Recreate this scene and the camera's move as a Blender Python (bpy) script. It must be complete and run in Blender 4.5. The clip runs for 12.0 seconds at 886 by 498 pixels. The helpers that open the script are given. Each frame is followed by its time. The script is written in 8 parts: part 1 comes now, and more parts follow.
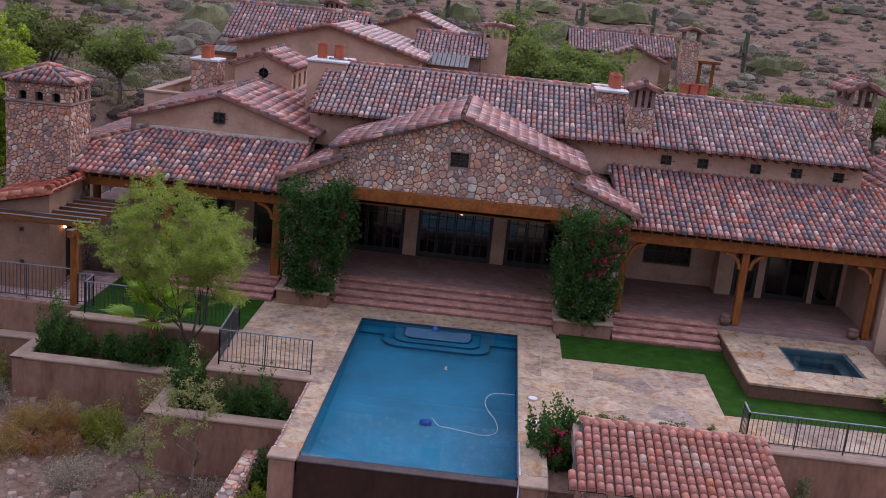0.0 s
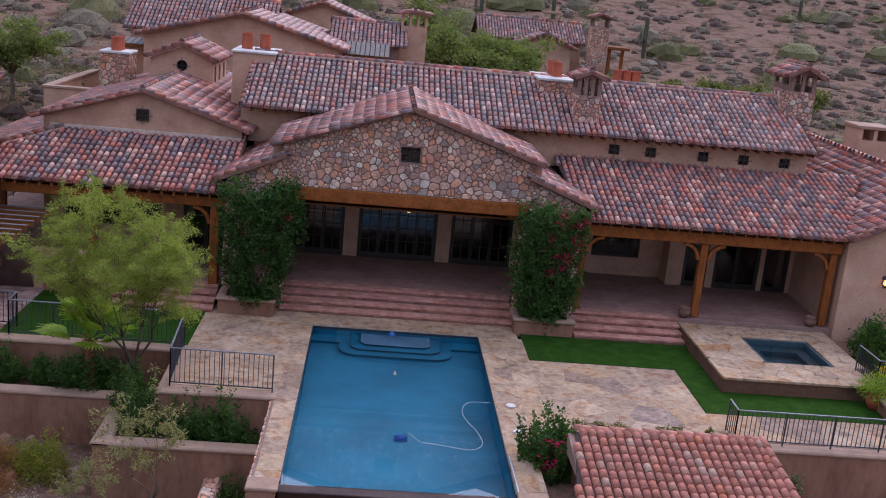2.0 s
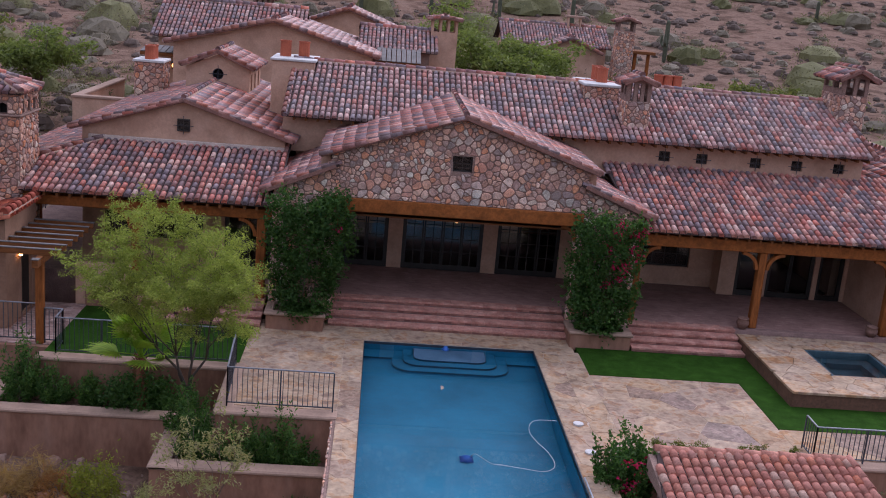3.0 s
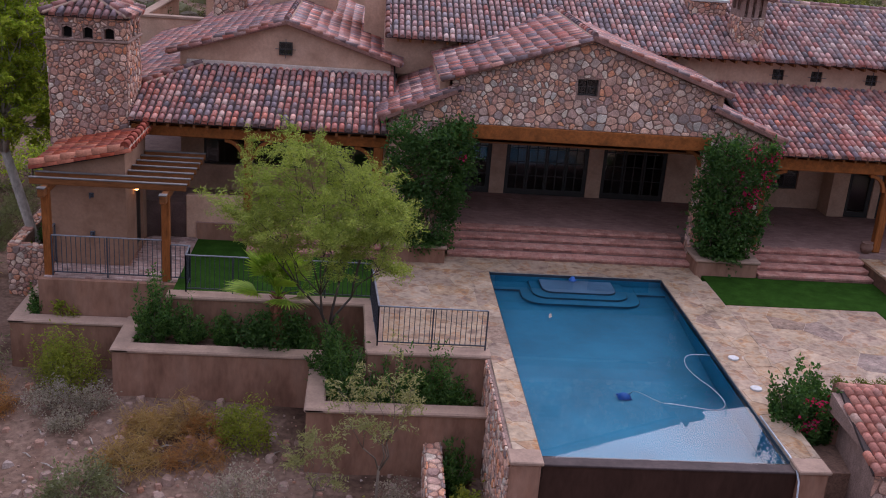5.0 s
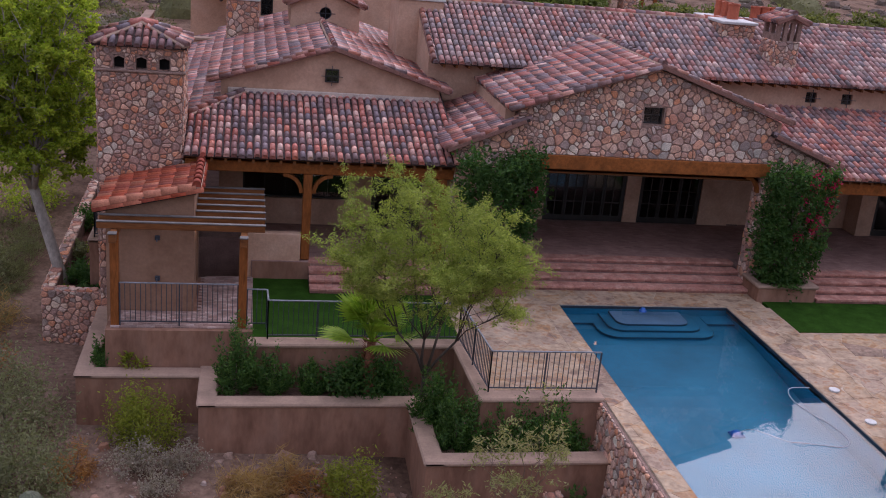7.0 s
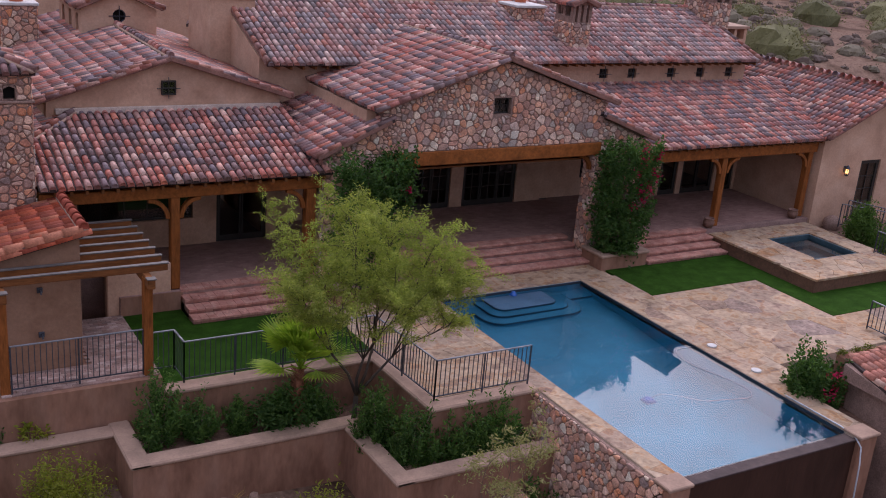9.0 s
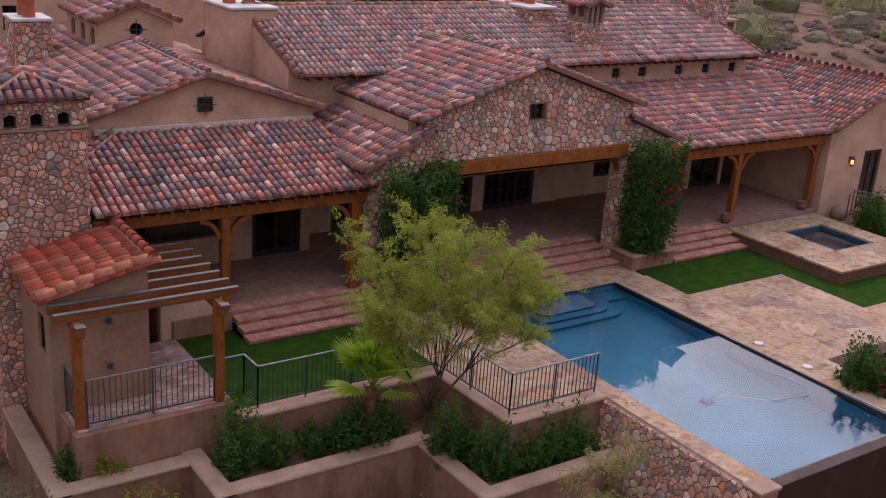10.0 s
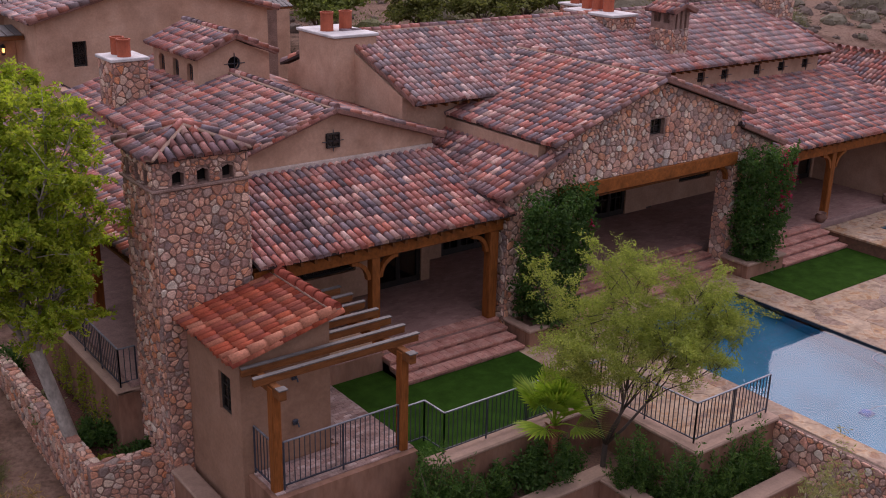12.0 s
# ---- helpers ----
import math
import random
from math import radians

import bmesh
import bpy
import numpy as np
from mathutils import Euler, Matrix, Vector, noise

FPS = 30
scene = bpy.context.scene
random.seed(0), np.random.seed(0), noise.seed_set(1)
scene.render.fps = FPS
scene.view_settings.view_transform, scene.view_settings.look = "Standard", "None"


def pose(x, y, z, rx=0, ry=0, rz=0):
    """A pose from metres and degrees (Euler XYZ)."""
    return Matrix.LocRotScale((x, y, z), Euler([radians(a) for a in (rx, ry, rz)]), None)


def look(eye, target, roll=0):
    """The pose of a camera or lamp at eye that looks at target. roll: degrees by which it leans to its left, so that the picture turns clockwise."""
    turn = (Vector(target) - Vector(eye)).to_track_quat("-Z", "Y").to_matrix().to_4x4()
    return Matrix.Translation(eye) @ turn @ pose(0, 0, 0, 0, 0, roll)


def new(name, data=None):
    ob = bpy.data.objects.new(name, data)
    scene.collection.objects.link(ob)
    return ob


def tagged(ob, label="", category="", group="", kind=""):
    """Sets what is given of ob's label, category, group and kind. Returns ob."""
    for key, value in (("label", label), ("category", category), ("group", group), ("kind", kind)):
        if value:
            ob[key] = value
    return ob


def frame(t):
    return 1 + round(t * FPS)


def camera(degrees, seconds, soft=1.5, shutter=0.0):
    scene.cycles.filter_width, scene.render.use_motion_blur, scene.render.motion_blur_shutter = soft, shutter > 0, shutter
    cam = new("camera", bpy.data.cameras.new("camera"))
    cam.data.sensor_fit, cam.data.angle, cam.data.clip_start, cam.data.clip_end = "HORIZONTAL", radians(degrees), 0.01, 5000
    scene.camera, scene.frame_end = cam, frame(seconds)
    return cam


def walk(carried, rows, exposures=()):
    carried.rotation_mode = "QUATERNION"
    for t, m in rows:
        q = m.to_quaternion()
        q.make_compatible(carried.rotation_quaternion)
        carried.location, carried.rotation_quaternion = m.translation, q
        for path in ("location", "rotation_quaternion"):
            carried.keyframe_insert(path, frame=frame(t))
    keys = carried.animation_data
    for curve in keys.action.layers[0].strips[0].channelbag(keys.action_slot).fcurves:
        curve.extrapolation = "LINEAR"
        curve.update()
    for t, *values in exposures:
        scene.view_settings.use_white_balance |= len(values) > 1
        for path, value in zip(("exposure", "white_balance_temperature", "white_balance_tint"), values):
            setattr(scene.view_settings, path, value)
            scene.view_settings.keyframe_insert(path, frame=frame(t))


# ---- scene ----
cam = camera(46.0, 12.0, soft=1.0)
PATH = [
    (0, (0.064, 0.557, 10.698), (-0.02, 2.491, 10.198), 5.6),
    (0.5, (-0.384, 0.833, 10.62), (-0.437, 2.766, 10.109), 5.4),
    (1, (-0.91, 1.271, 10.543), (-0.855, 3.203, 10.027), 5.4),
    (1.5, (-1.574, 1.788, 10.448), (-1.433, 3.717, 9.94), 5.5),
    (2, (-2.22, 2.313, 10.367), (-2.076, 4.244, 9.868), 5.4),
    (2.5, (-2.891, 2.86, 10.27), (-2.759, 4.795, 9.783), 5.1),
    (3, (-3.665, 3.299, 10.205), (-3.527, 5.233, 9.715), 4.9),
    (3.5, (-4.546, 3.595, 10.162), (-4.402, 5.512, 9.607), 4.8),
    (3.7, (-4.897, 3.734, 10.171), (-4.754, 5.638, 9.575), 4.8),
    (5.3, (-8.064, 4.828, 10.214), (-7.899, 6.71, 9.558), 4.4),
    (5.5, (-8.527, 5.006, 10.213), (-8.345, 6.888, 9.559), 5.0),
    (6, (-9.76, 5.467, 10.255), (-9.532, 7.345, 9.606), 5.0),
    (6.5, (-11.008, 5.896, 10.299), (-10.736, 7.77, 9.656), 5.2),
    (7, (-12.285, 6.295, 10.384), (-11.912, 8.155, 9.748), 5.2),
    (7.5, (-13.687, 6.813, 10.426), (-13.128, 8.627, 9.799), 5.2),
    (7.7, (-14.278, 7.038, 10.44), (-13.645, 8.828, 9.814), 5.2),
    (9.3, (-18.674, 9.354, 10.894), (-17.65, 10.945, 10.245), 4.7),
    (9.5, (-19.161, 9.689, 10.947), (-18.122, 11.269, 10.296), 4.5),
    (10, (-20.322, 10.646, 11.122), (-19.237, 12.192, 10.465), 4.0),
    (10.5, (-21.431, 11.551, 11.354), (-20.307, 13.068, 10.692), 3.6),
    (11, (-22.441, 12.496, 11.53), (-21.316, 14.008, 10.86), 2.7),
    (11.5, (-23.195, 13.334, 11.676), (-22.079, 14.852, 11.004), 1.6),
    (12, (-23.673, 13.953, 11.763), (-22.537, 15.455, 11.089), 1.3),
]
walk(cam, [(t, look(eye, target, roll)) for t, eye, target, roll in PATH],
     exposures=[(0.0, 0.6, 5720, 24), (7.0, 0.54, 5980, 28), (9.5, 0.52, 6330, 30), (10.3, 0.51, 6850, 33), (11.3, 0.5, 6800, 34), (12.0, 0.48, 6580, 34)])

# ---- world and light ----
world = bpy.data.worlds.new("overcast_sky")
scene.world = world
world.use_nodes = True
wt = world.node_tree
wt.nodes.clear()
sky = wt.nodes.new("ShaderNodeTexSky")
sky.sky_type, sky.sun_disc = "NISHITA", False
sky.sun_elevation, sky.sun_rotation = radians(40), radians(33)
sky.air_density, sky.dust_density = 1.4, 3.5
veil = wt.nodes.new("ShaderNodeMixRGB")
veil.inputs[0].default_value = 0.72
# cloud layer: brighter overhead than at the horizon
dome, height, cloud, tint = (wt.nodes.new(k) for k in ("ShaderNodeTexCoord", "ShaderNodeSeparateXYZ", "ShaderNodeMapRange", "ShaderNodeVectorMath"))
cloud.inputs[3].default_value, cloud.inputs[4].default_value = 0.32, 1.75
tint.operation = "SCALE"
tint.inputs[0].default_value = (5.45, 5.8, 6.45)
wt.links.new(dome.outputs["Generated"], height.inputs[0])
wt.links.new(height.outputs["Z"], cloud.inputs[0])
wt.links.new(cloud.outputs[0], tint.inputs["Scale"])
wt.links.new(tint.outputs[0], veil.inputs[2])
back = wt.nodes.new("ShaderNodeBackground")
back.inputs[1].default_value = 0.11
wout = wt.nodes.new("ShaderNodeOutputWorld")
wt.links.new(sky.outputs[0], veil.inputs[1])
wt.links.new(veil.outputs[0], back.inputs[0])
wt.links.new(back.outputs[0], wout.inputs[0])

sun_data = bpy.data.lights.new("sun", "SUN")
sun_data.energy, sun_data.angle, sun_data.color = 1.2, radians(70), (0.97, 0.97, 0.98)
sun = new("sun", sun_data)
sun.matrix_world = look((54.5, 119.9, 83.9), (0, 36, 0))

# ---- materials ----
def surf(name, stops, scale=1.5, grain=25.0, rough=0.85, bump=0.3, spread=0.25, rand="", stretch=(1, 1, 1), metal=0.0, blotch=0.18, depth=0.02, mottle=None, amount=0.5, gloss=0.5):
    """A worn surface: colour stops over a coarse noise (or a random number per piece), fine grain, relief."""
    m = bpy.data.materials.new(name)
    m.use_nodes = True
    nt = m.node_tree
    bsdf = nt.nodes["Principled BSDF"]
    geo = nt.nodes.new("ShaderNodeNewGeometry")
    mp = nt.nodes.new("ShaderNodeMapping")
    mp.inputs["Scale"].default_value = stretch
    nt.links.new(geo.outputs["Position"], mp.inputs[0])
    coarse, fine = nt.nodes.new("ShaderNodeTexNoise"), nt.nodes.new("ShaderNodeTexNoise")
    for n, s, d in ((coarse, scale, 5.0), (fine, grain, 4.0)):
        n.inputs["Scale"].default_value, n.inputs["Detail"].default_value, n.inputs["Roughness"].default_value = s, d, 0.6
        nt.links.new(mp.outputs[0], n.inputs["Vector"])
    ramp = nt.nodes.new("ShaderNodeValToRGB")
    while len(ramp.color_ramp.elements) < len(stops):
        ramp.color_ramp.elements.new(0.5)
    for e, (p, c) in zip(ramp.color_ramp.elements, stops):
        e.position, e.color = p, (*c, 1)
    if rand == "object":
        info = nt.nodes.new("ShaderNodeObjectInfo")
        nt.links.new(info.outputs["Random"], ramp.inputs[0])
    elif rand == "island":
        nt.links.new(geo.outputs["Random Per Island"], ramp.inputs[0])
    else:
        nt.links.new(coarse.outputs["Fac"], ramp.inputs[0])
    def span(out, lo, hi):
        r = nt.nodes.new("ShaderNodeMapRange")
        r.inputs[1].default_value, r.inputs[2].default_value = 0.3, 0.7
        r.inputs[3].default_value, r.inputs[4].default_value = lo, hi
        nt.links.new(out, r.inputs[0])
        return r.outputs[0]
    both = nt.nodes.new("ShaderNodeMath")
    both.operation = "MULTIPLY"
    nt.links.new(span(fine.outputs["Fac"], 1 - spread, 1 + spread), both.inputs[0])
    nt.links.new(span(coarse.outputs["Fac"], 1 - blotch, 1 + blotch), both.inputs[1])
    tint = nt.nodes.new("ShaderNodeVectorMath")
    tint.operation = "SCALE"
    shade = ramp.outputs[0]
    if mottle:
        # patches of other colours inside each piece
        patch, spots = nt.nodes.new("ShaderNodeTexNoise"), nt.nodes.new("ShaderNodeValToRGB")
        patch.inputs["Scale"].default_value, patch.inputs["Detail"].default_value, patch.inputs["Roughness"].default_value = scale * 1.9, 4.0, 0.62
        nt.links.new(mp.outputs[0], patch.inputs["Vector"])
        while len(spots.color_ramp.elements) < len(mottle):
            spots.color_ramp.elements.new(0.5)
        for e, (p, c) in zip(spots.color_ramp.elements, mottle):
            e.position, e.color = p, (*c, 1)
        nt.links.new(patch.outputs["Fac"], spots.inputs[0])
        blend = nt.nodes.new("ShaderNodeMixRGB")
        blend.inputs[0].default_value = amount
        nt.links.new(shade, blend.inputs[1])
        nt.links.new(spots.outputs[0], blend.inputs[2])
        shade = blend.outputs[0]
    nt.links.new(shade, tint.inputs[0])
    nt.links.new(both.outputs[0], tint.inputs["Scale"])
    nt.links.new(tint.outputs[0], bsdf.inputs["Base Color"])
    nt.links.new(span(fine.outputs["Fac"], max(0.02, rough - 0.08), min(1, rough + 0.08)), bsdf.inputs["Roughness"])
    bsdf.inputs["Metallic"].default_value = metal
    bsdf.inputs["Specular IOR Level"].default_value = gloss
    if bump:
        b = nt.nodes.new("ShaderNodeBump")
        b.inputs["Strength"].default_value, b.inputs["Distance"].default_value = bump, depth
        nt.links.new(fine.outputs["Fac"], b.inputs["Height"])
        nt.links.new(b.outputs[0], bsdf.inputs["Normal"])
    return m


def even(*colours):
    n = len(colours)
    return [(i / max(1, n - 1), c) for i, c in enumerate(colours)]


def foliage(name, *colours, rough=0.55, through_light=0.45):
    m = surf(name, even(*colours), scale=0.8, grain=6, rough=rough, bump=0, spread=0.2, rand="island")
    nt = m.node_tree
    b = nt.nodes["Principled BSDF"]
    b.inputs["Specular IOR Level"].default_value = 0.25
    # thin leaves let part of the light through
    thin, mix = nt.nodes.new("ShaderNodeBsdfTranslucent"), nt.nodes.new("ShaderNodeMixShader")
    colour = b.inputs["Base Color"].links[0].from_socket
    lift = nt.nodes.new("ShaderNodeVectorMath")
    lift.operation = "MULTIPLY"
    lift.inputs[1].default_value = (1.35, 1.45, 0.9)
    nt.links.new(colour, lift.inputs[0])
    nt.links.new(lift.outputs[0], thin.inputs[0])
    mix.inputs[0].default_value = through_light
    out = nt.nodes["Material Output"]
    nt.links.new(b.outputs[0], mix.inputs[1])
    nt.links.new(thin.outputs[0], mix.inputs[2])
    nt.links.new(mix.outputs[0], out.inputs[0])
    return m


STUCCO = surf("stucco", even((0.46, 0.27, 0.182), (0.535, 0.325, 0.222), (0.58, 0.365, 0.252)), scale=0.7, grain=14, rough=0.93, bump=0.35, spread=0.1, blotch=0.12, mottle=[(0.3, (0.31, 0.18, 0.118)), (0.5, (0.48, 0.305, 0.212)), (0.7, (0.55, 0.375, 0.278))], amount=0.5, gloss=0.2)
# House stucco darkened for the bath house, with the pergola's shade painted in
SHADED_STUCCO = surf("shaded_stucco", even((0.27, 0.145, 0.09), (0.32, 0.178, 0.112), (0.35, 0.2, 0.13)), scale=0.7, grain=14, rough=0.93, bump=0.35, spread=0.1, blotch=0.12, mottle=[(0.3, (0.18, 0.096, 0.06)), (0.5, (0.29, 0.166, 0.108)), (0.7, (0.33, 0.2, 0.14))], amount=0.5, gloss=0.2)
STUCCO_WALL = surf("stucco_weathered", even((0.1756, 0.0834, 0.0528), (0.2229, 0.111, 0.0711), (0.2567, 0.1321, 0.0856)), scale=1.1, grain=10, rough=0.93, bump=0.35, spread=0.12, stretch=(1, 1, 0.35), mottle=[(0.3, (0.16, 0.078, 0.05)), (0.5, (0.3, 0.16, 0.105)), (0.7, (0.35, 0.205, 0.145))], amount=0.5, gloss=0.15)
CAP = surf("wall_cap", even((0.2984, 0.1921, 0.1363), (0.3695, 0.2402, 0.1724)), scale=1.6, grain=18, rough=0.9, spread=0.12)
CHIM_CAP = surf("chimney_cap", even((0.48, 0.456, 0.432), (0.592, 0.568, 0.544)), scale=2, grain=20, rough=0.8, spread=0.1)
STONES = ((0.8, 0.713, 0.583), (0.234, 0.171, 0.154), (0.8, 0.584, 0.466), (0.706, 0.282, 0.128), (0.371, 0.229, 0.191), (0.678, 0.371, 0.241), (0.473, 0.251, 0.191), (0.286, 0.215, 0.201), (0.763, 0.489, 0.356), (0.542, 0.229, 0.147), (0.44, 0.293, 0.241), (0.713, 0.446, 0.331), (0.678, 0.251, 0.115), (0.576, 0.433, 0.37), (0.8, 0.643, 0.493), (0.406, 0.21, 0.159), (0.644, 0.363, 0.258), (0.338, 0.224, 0.197))
STONE = surf("field_stone_joined", even(*STONES), scale=5, grain=28, rough=0.88, bump=0.6, spread=0.28, rand="island", blotch=0.3, mottle=[(0.3, (0.16, 0.11, 0.09)), (0.5, (0.36, 0.26, 0.2)), (0.62, (0.46, 0.35, 0.29)), (0.75, (0.36, 0.17, 0.09))], amount=0.16, gloss=0.3)
STONE_ONE = surf("field_stone", even(*STONES), scale=5, grain=28, rough=0.88, bump=0.6, spread=0.28, rand="object", blotch=0.3, mottle=[(0.3, (0.16, 0.11, 0.09)), (0.5, (0.36, 0.26, 0.2)), (0.62, (0.46, 0.35, 0.29)), (0.75, (0.36, 0.17, 0.09))], amount=0.16, gloss=0.3)
BROWNS = tuple((r * 0.94, g * 0.88, b * 0.85) for r, g, b in STONES)
DARK_STONE = surf("brown_stone_joined", even(*BROWNS), scale=5, grain=28, rough=0.88, bump=0.6, spread=0.28, rand="island", blotch=0.3, mottle=[(0.3, (0.16, 0.11, 0.09)), (0.5, (0.26, 0.17, 0.13)), (0.62, (0.32, 0.22, 0.17)), (0.75, (0.36, 0.17, 0.09))], amount=0.16, gloss=0.3)
DARK_STONE_ONE = surf("brown_stone", even(*BROWNS), scale=5, grain=28, rough=0.88, bump=0.6, spread=0.28, rand="object", blotch=0.3, mottle=[(0.3, (0.16, 0.11, 0.09)), (0.5, (0.26, 0.17, 0.13)), (0.62, (0.32, 0.22, 0.17)), (0.75, (0.36, 0.17, 0.09))], amount=0.16, gloss=0.3)
MORTAR = surf("mortar", even((0.225, 0.142, 0.112), (0.31, 0.205, 0.165)), scale=3, grain=30, rough=0.95, bump=0.7, spread=0.3, gloss=0.2)
FLAGS = ((0.316, 0.215, 0.135), (0.368, 0.268, 0.185), (0.279, 0.156, 0.074), (0.386, 0.286, 0.204), (0.336, 0.23, 0.154), (0.159, 0.102, 0.089), (0.36, 0.255, 0.166), (0.266, 0.118, 0.043), (0.38, 0.281, 0.198), (0.241, 0.159, 0.13), (0.348, 0.243, 0.154), (0.392, 0.299, 0.223), (0.19, 0.124, 0.108), (0.329, 0.212, 0.124))
FLAG = surf("flagstone", even(*FLAGS), scale=1.1, grain=7, rough=0.8, bump=0.3, spread=0.2, rand="object", blotch=0.25, mottle=[(0.34, (0.12, 0.065, 0.043)), (0.4, (0.31, 0.2, 0.125)), (0.51, (0.45, 0.335, 0.225)), (0.585, (0.37, 0.18, 0.07)), (0.66, (0.15, 0.085, 0.065))], amount=0.52, gloss=0.3)
FLAG_DARK = surf("dark_flagstone", even((0.21, 0.145, 0.122), (0.235, 0.14, 0.085), (0.25, 0.18, 0.155)), scale=2.5, grain=9, rough=0.8, bump=0.35, spread=0.25, rand="object", blotch=0.35, mottle=[(0.36, (0.12, 0.07, 0.05)), (0.5, (0.33, 0.24, 0.18)), (0.62, (0.2, 0.12, 0.09))], amount=0.5, gloss=0.3)
GROUT = surf("grout", even((0.3888, 0.2916, 0.216), (0.4752, 0.3672, 0.2808)), scale=3, grain=30, rough=0.95)
BRICKS = ((0.44, 0.205, 0.155), (0.49, 0.245, 0.19), (0.4, 0.175, 0.135), (0.46, 0.22, 0.165), (0.5, 0.27, 0.21), (0.37, 0.165, 0.13), (0.45, 0.21, 0.16))
BRICK_ONE = surf("brick", even(*BRICKS), scale=2.2, grain=26, rough=0.88, spread=0.25, rand="object", blotch=0.25, mottle=[(0.3, (0.3, 0.12, 0.085)), (0.5, (0.46, 0.22, 0.16)), (0.62, (0.56, 0.36, 0.28)), (0.75, (0.42, 0.17, 0.09))], amount=0.4, gloss=0.2)
BRICK_BED = surf("brick_joint", even((0.26, 0.158, 0.13), (0.34, 0.21, 0.175)), scale=3, grain=30, rough=0.95)
MIXED = ((0.0928, 0.0612, 0.0593), (0.5008, 0.1445, 0.0913), (0.1354, 0.0873, 0.0813), (0.6015, 0.2354, 0.1594), (0.2058, 0.1113, 0.0942), (0.4986, 0.1188, 0.0687), (0.1061, 0.0739, 0.0733), (0.6813, 0.336, 0.238), (0.3747, 0.1167, 0.0785), (0.1434, 0.098, 0.0948), (0.6258, 0.1723, 0.0844), (0.2337, 0.1488, 0.1353), (0.5518, 0.1766, 0.1132), (0.1119, 0.076, 0.0739), (0.7345, 0.4516, 0.3407), (0.4291, 0.1958, 0.151), (0.5251, 0.1348, 0.0766), (0.1608, 0.1081, 0.1044), (0.4499, 0.1338, 0.09), (0.165, 0.112, 0.118), (0.25, 0.165, 0.16), (0.13, 0.096, 0.105), (0.21, 0.125, 0.122))
MIXED = tuple((r * 1.04 + 0.02, g * 1.03 + 0.024, b * 1.06 + 0.026) for r, g, b in MIXED)
MEAN = tuple(sum(c[k] for c in MIXED) / len(MIXED) for k in range(3))
MIXED = tuple(tuple(m + (v - m) * 0.94 for v, m in zip(c, MEAN)) for c in MIXED)
GREYED = tuple((r * 0.76 + 0.18 * k + 0.04, g * 0.78 + 0.155 * k + 0.032, b * 0.8 + 0.145 * k + 0.03) for i, (r, g, b) in enumerate(MIXED) for k in (((i * 7) % 5) / 4,))
TILE = surf("roof_tile_joined", even(*MIXED), scale=3, grain=22, rough=0.48, bump=0.25, spread=0.22, rand="island", blotch=0.35, gloss=0.5)
TILE_ONE = surf("roof_tile", even(*MIXED), scale=3, grain=22, rough=0.48, bump=0.25, spread=0.22, rand="object", blotch=0.35, gloss=0.5)
# Greyed, paler tile palette with the sheen of the sky put into it
TILE_GREY = surf("sheen_roof_tile", even(*GREYED), scale=3, grain=22, rough=0.48, bump=0.25, spread=0.22, rand="island", blotch=0.35, gloss=0.5)
ORANGES = ((0.427, 0.089, 0.041), (0.372, 0.075, 0.038), (0.464, 0.109, 0.052), (0.288, 0.068, 0.043), (0.409, 0.085, 0.041), (0.502, 0.197, 0.117), (0.39, 0.092, 0.048), (0.279, 0.089, 0.065), (0.446, 0.102, 0.045))
TILE_ORANGE = surf("roof_tile_orange", even(*ORANGES), scale=3, grain=22, rough=0.78, gloss=0.2, spread=0.2, rand="object", blotch=0.25)
RIDGE = surf("ridge_tile", even((0.43, 0.12, 0.06), (0.16, 0.1, 0.095), (0.46, 0.19, 0.12), (0.14, 0.1, 0.1), (0.38, 0.13, 0.08), (0.24, 0.13, 0.11), (0.52, 0.32, 0.23), (0.33, 0.1, 0.06), (0.2, 0.135, 0.13)), scale=3, grain=22, rough=0.5, spread=0.25, rand="island", blotch=0.3, gloss=0.45)
PINKS = ((0.5376, 0.222, 0.161), (0.4608, 0.18, 0.1323), (0.576, 0.258, 0.184), (0.512, 0.192, 0.1265), (0.3968, 0.18, 0.138), (0.5632, 0.198, 0.115), (0.4992, 0.24, 0.184), (0.4736, 0.198, 0.1495), (0.5376, 0.234, 0.1725), (0.4352, 0.168, 0.1207), (0.5504, 0.24, 0.1782), (0.512, 0.204, 0.1437), (0.4864, 0.216, 0.161), (0.56, 0.36, 0.27), (0.5248, 0.222, 0.161), (0.4608, 0.186, 0.138))
TILE_PINK = surf("roof_tile_pink", even(*PINKS), scale=3, grain=22, rough=0.78, gloss=0.2, spread=0.2, rand="object", blotch=0.25)
# Near-black bed: dirt and the shade between tile columns in one colour
DECK = surf("shaded_roof_bed", even((0.03, 0.018, 0.015), (0.055, 0.032, 0.027)), scale=3, grain=20, rough=0.95)
PALE_MORTAR = surf("pale_mortar", even((0.46, 0.36, 0.3), (0.56, 0.46, 0.39)), scale=3, grain=25, rough=0.9, bump=0.4, spread=0.2)
VERGE_BED = surf("verge_bed", even((0.18, 0.085, 0.064), (0.26, 0.13, 0.1)), scale=3, grain=20, rough=0.95)
WOOD = surf("stained_timber", even((0.1487, 0.0453, 0.0112), (0.2656, 0.0849, 0.02), (0.2019, 0.0622, 0.0152)), scale=2.2, grain=9, rough=0.6, bump=0.25, spread=0.3, stretch=(1.2, 3.5, 1.2), gloss=0.15)
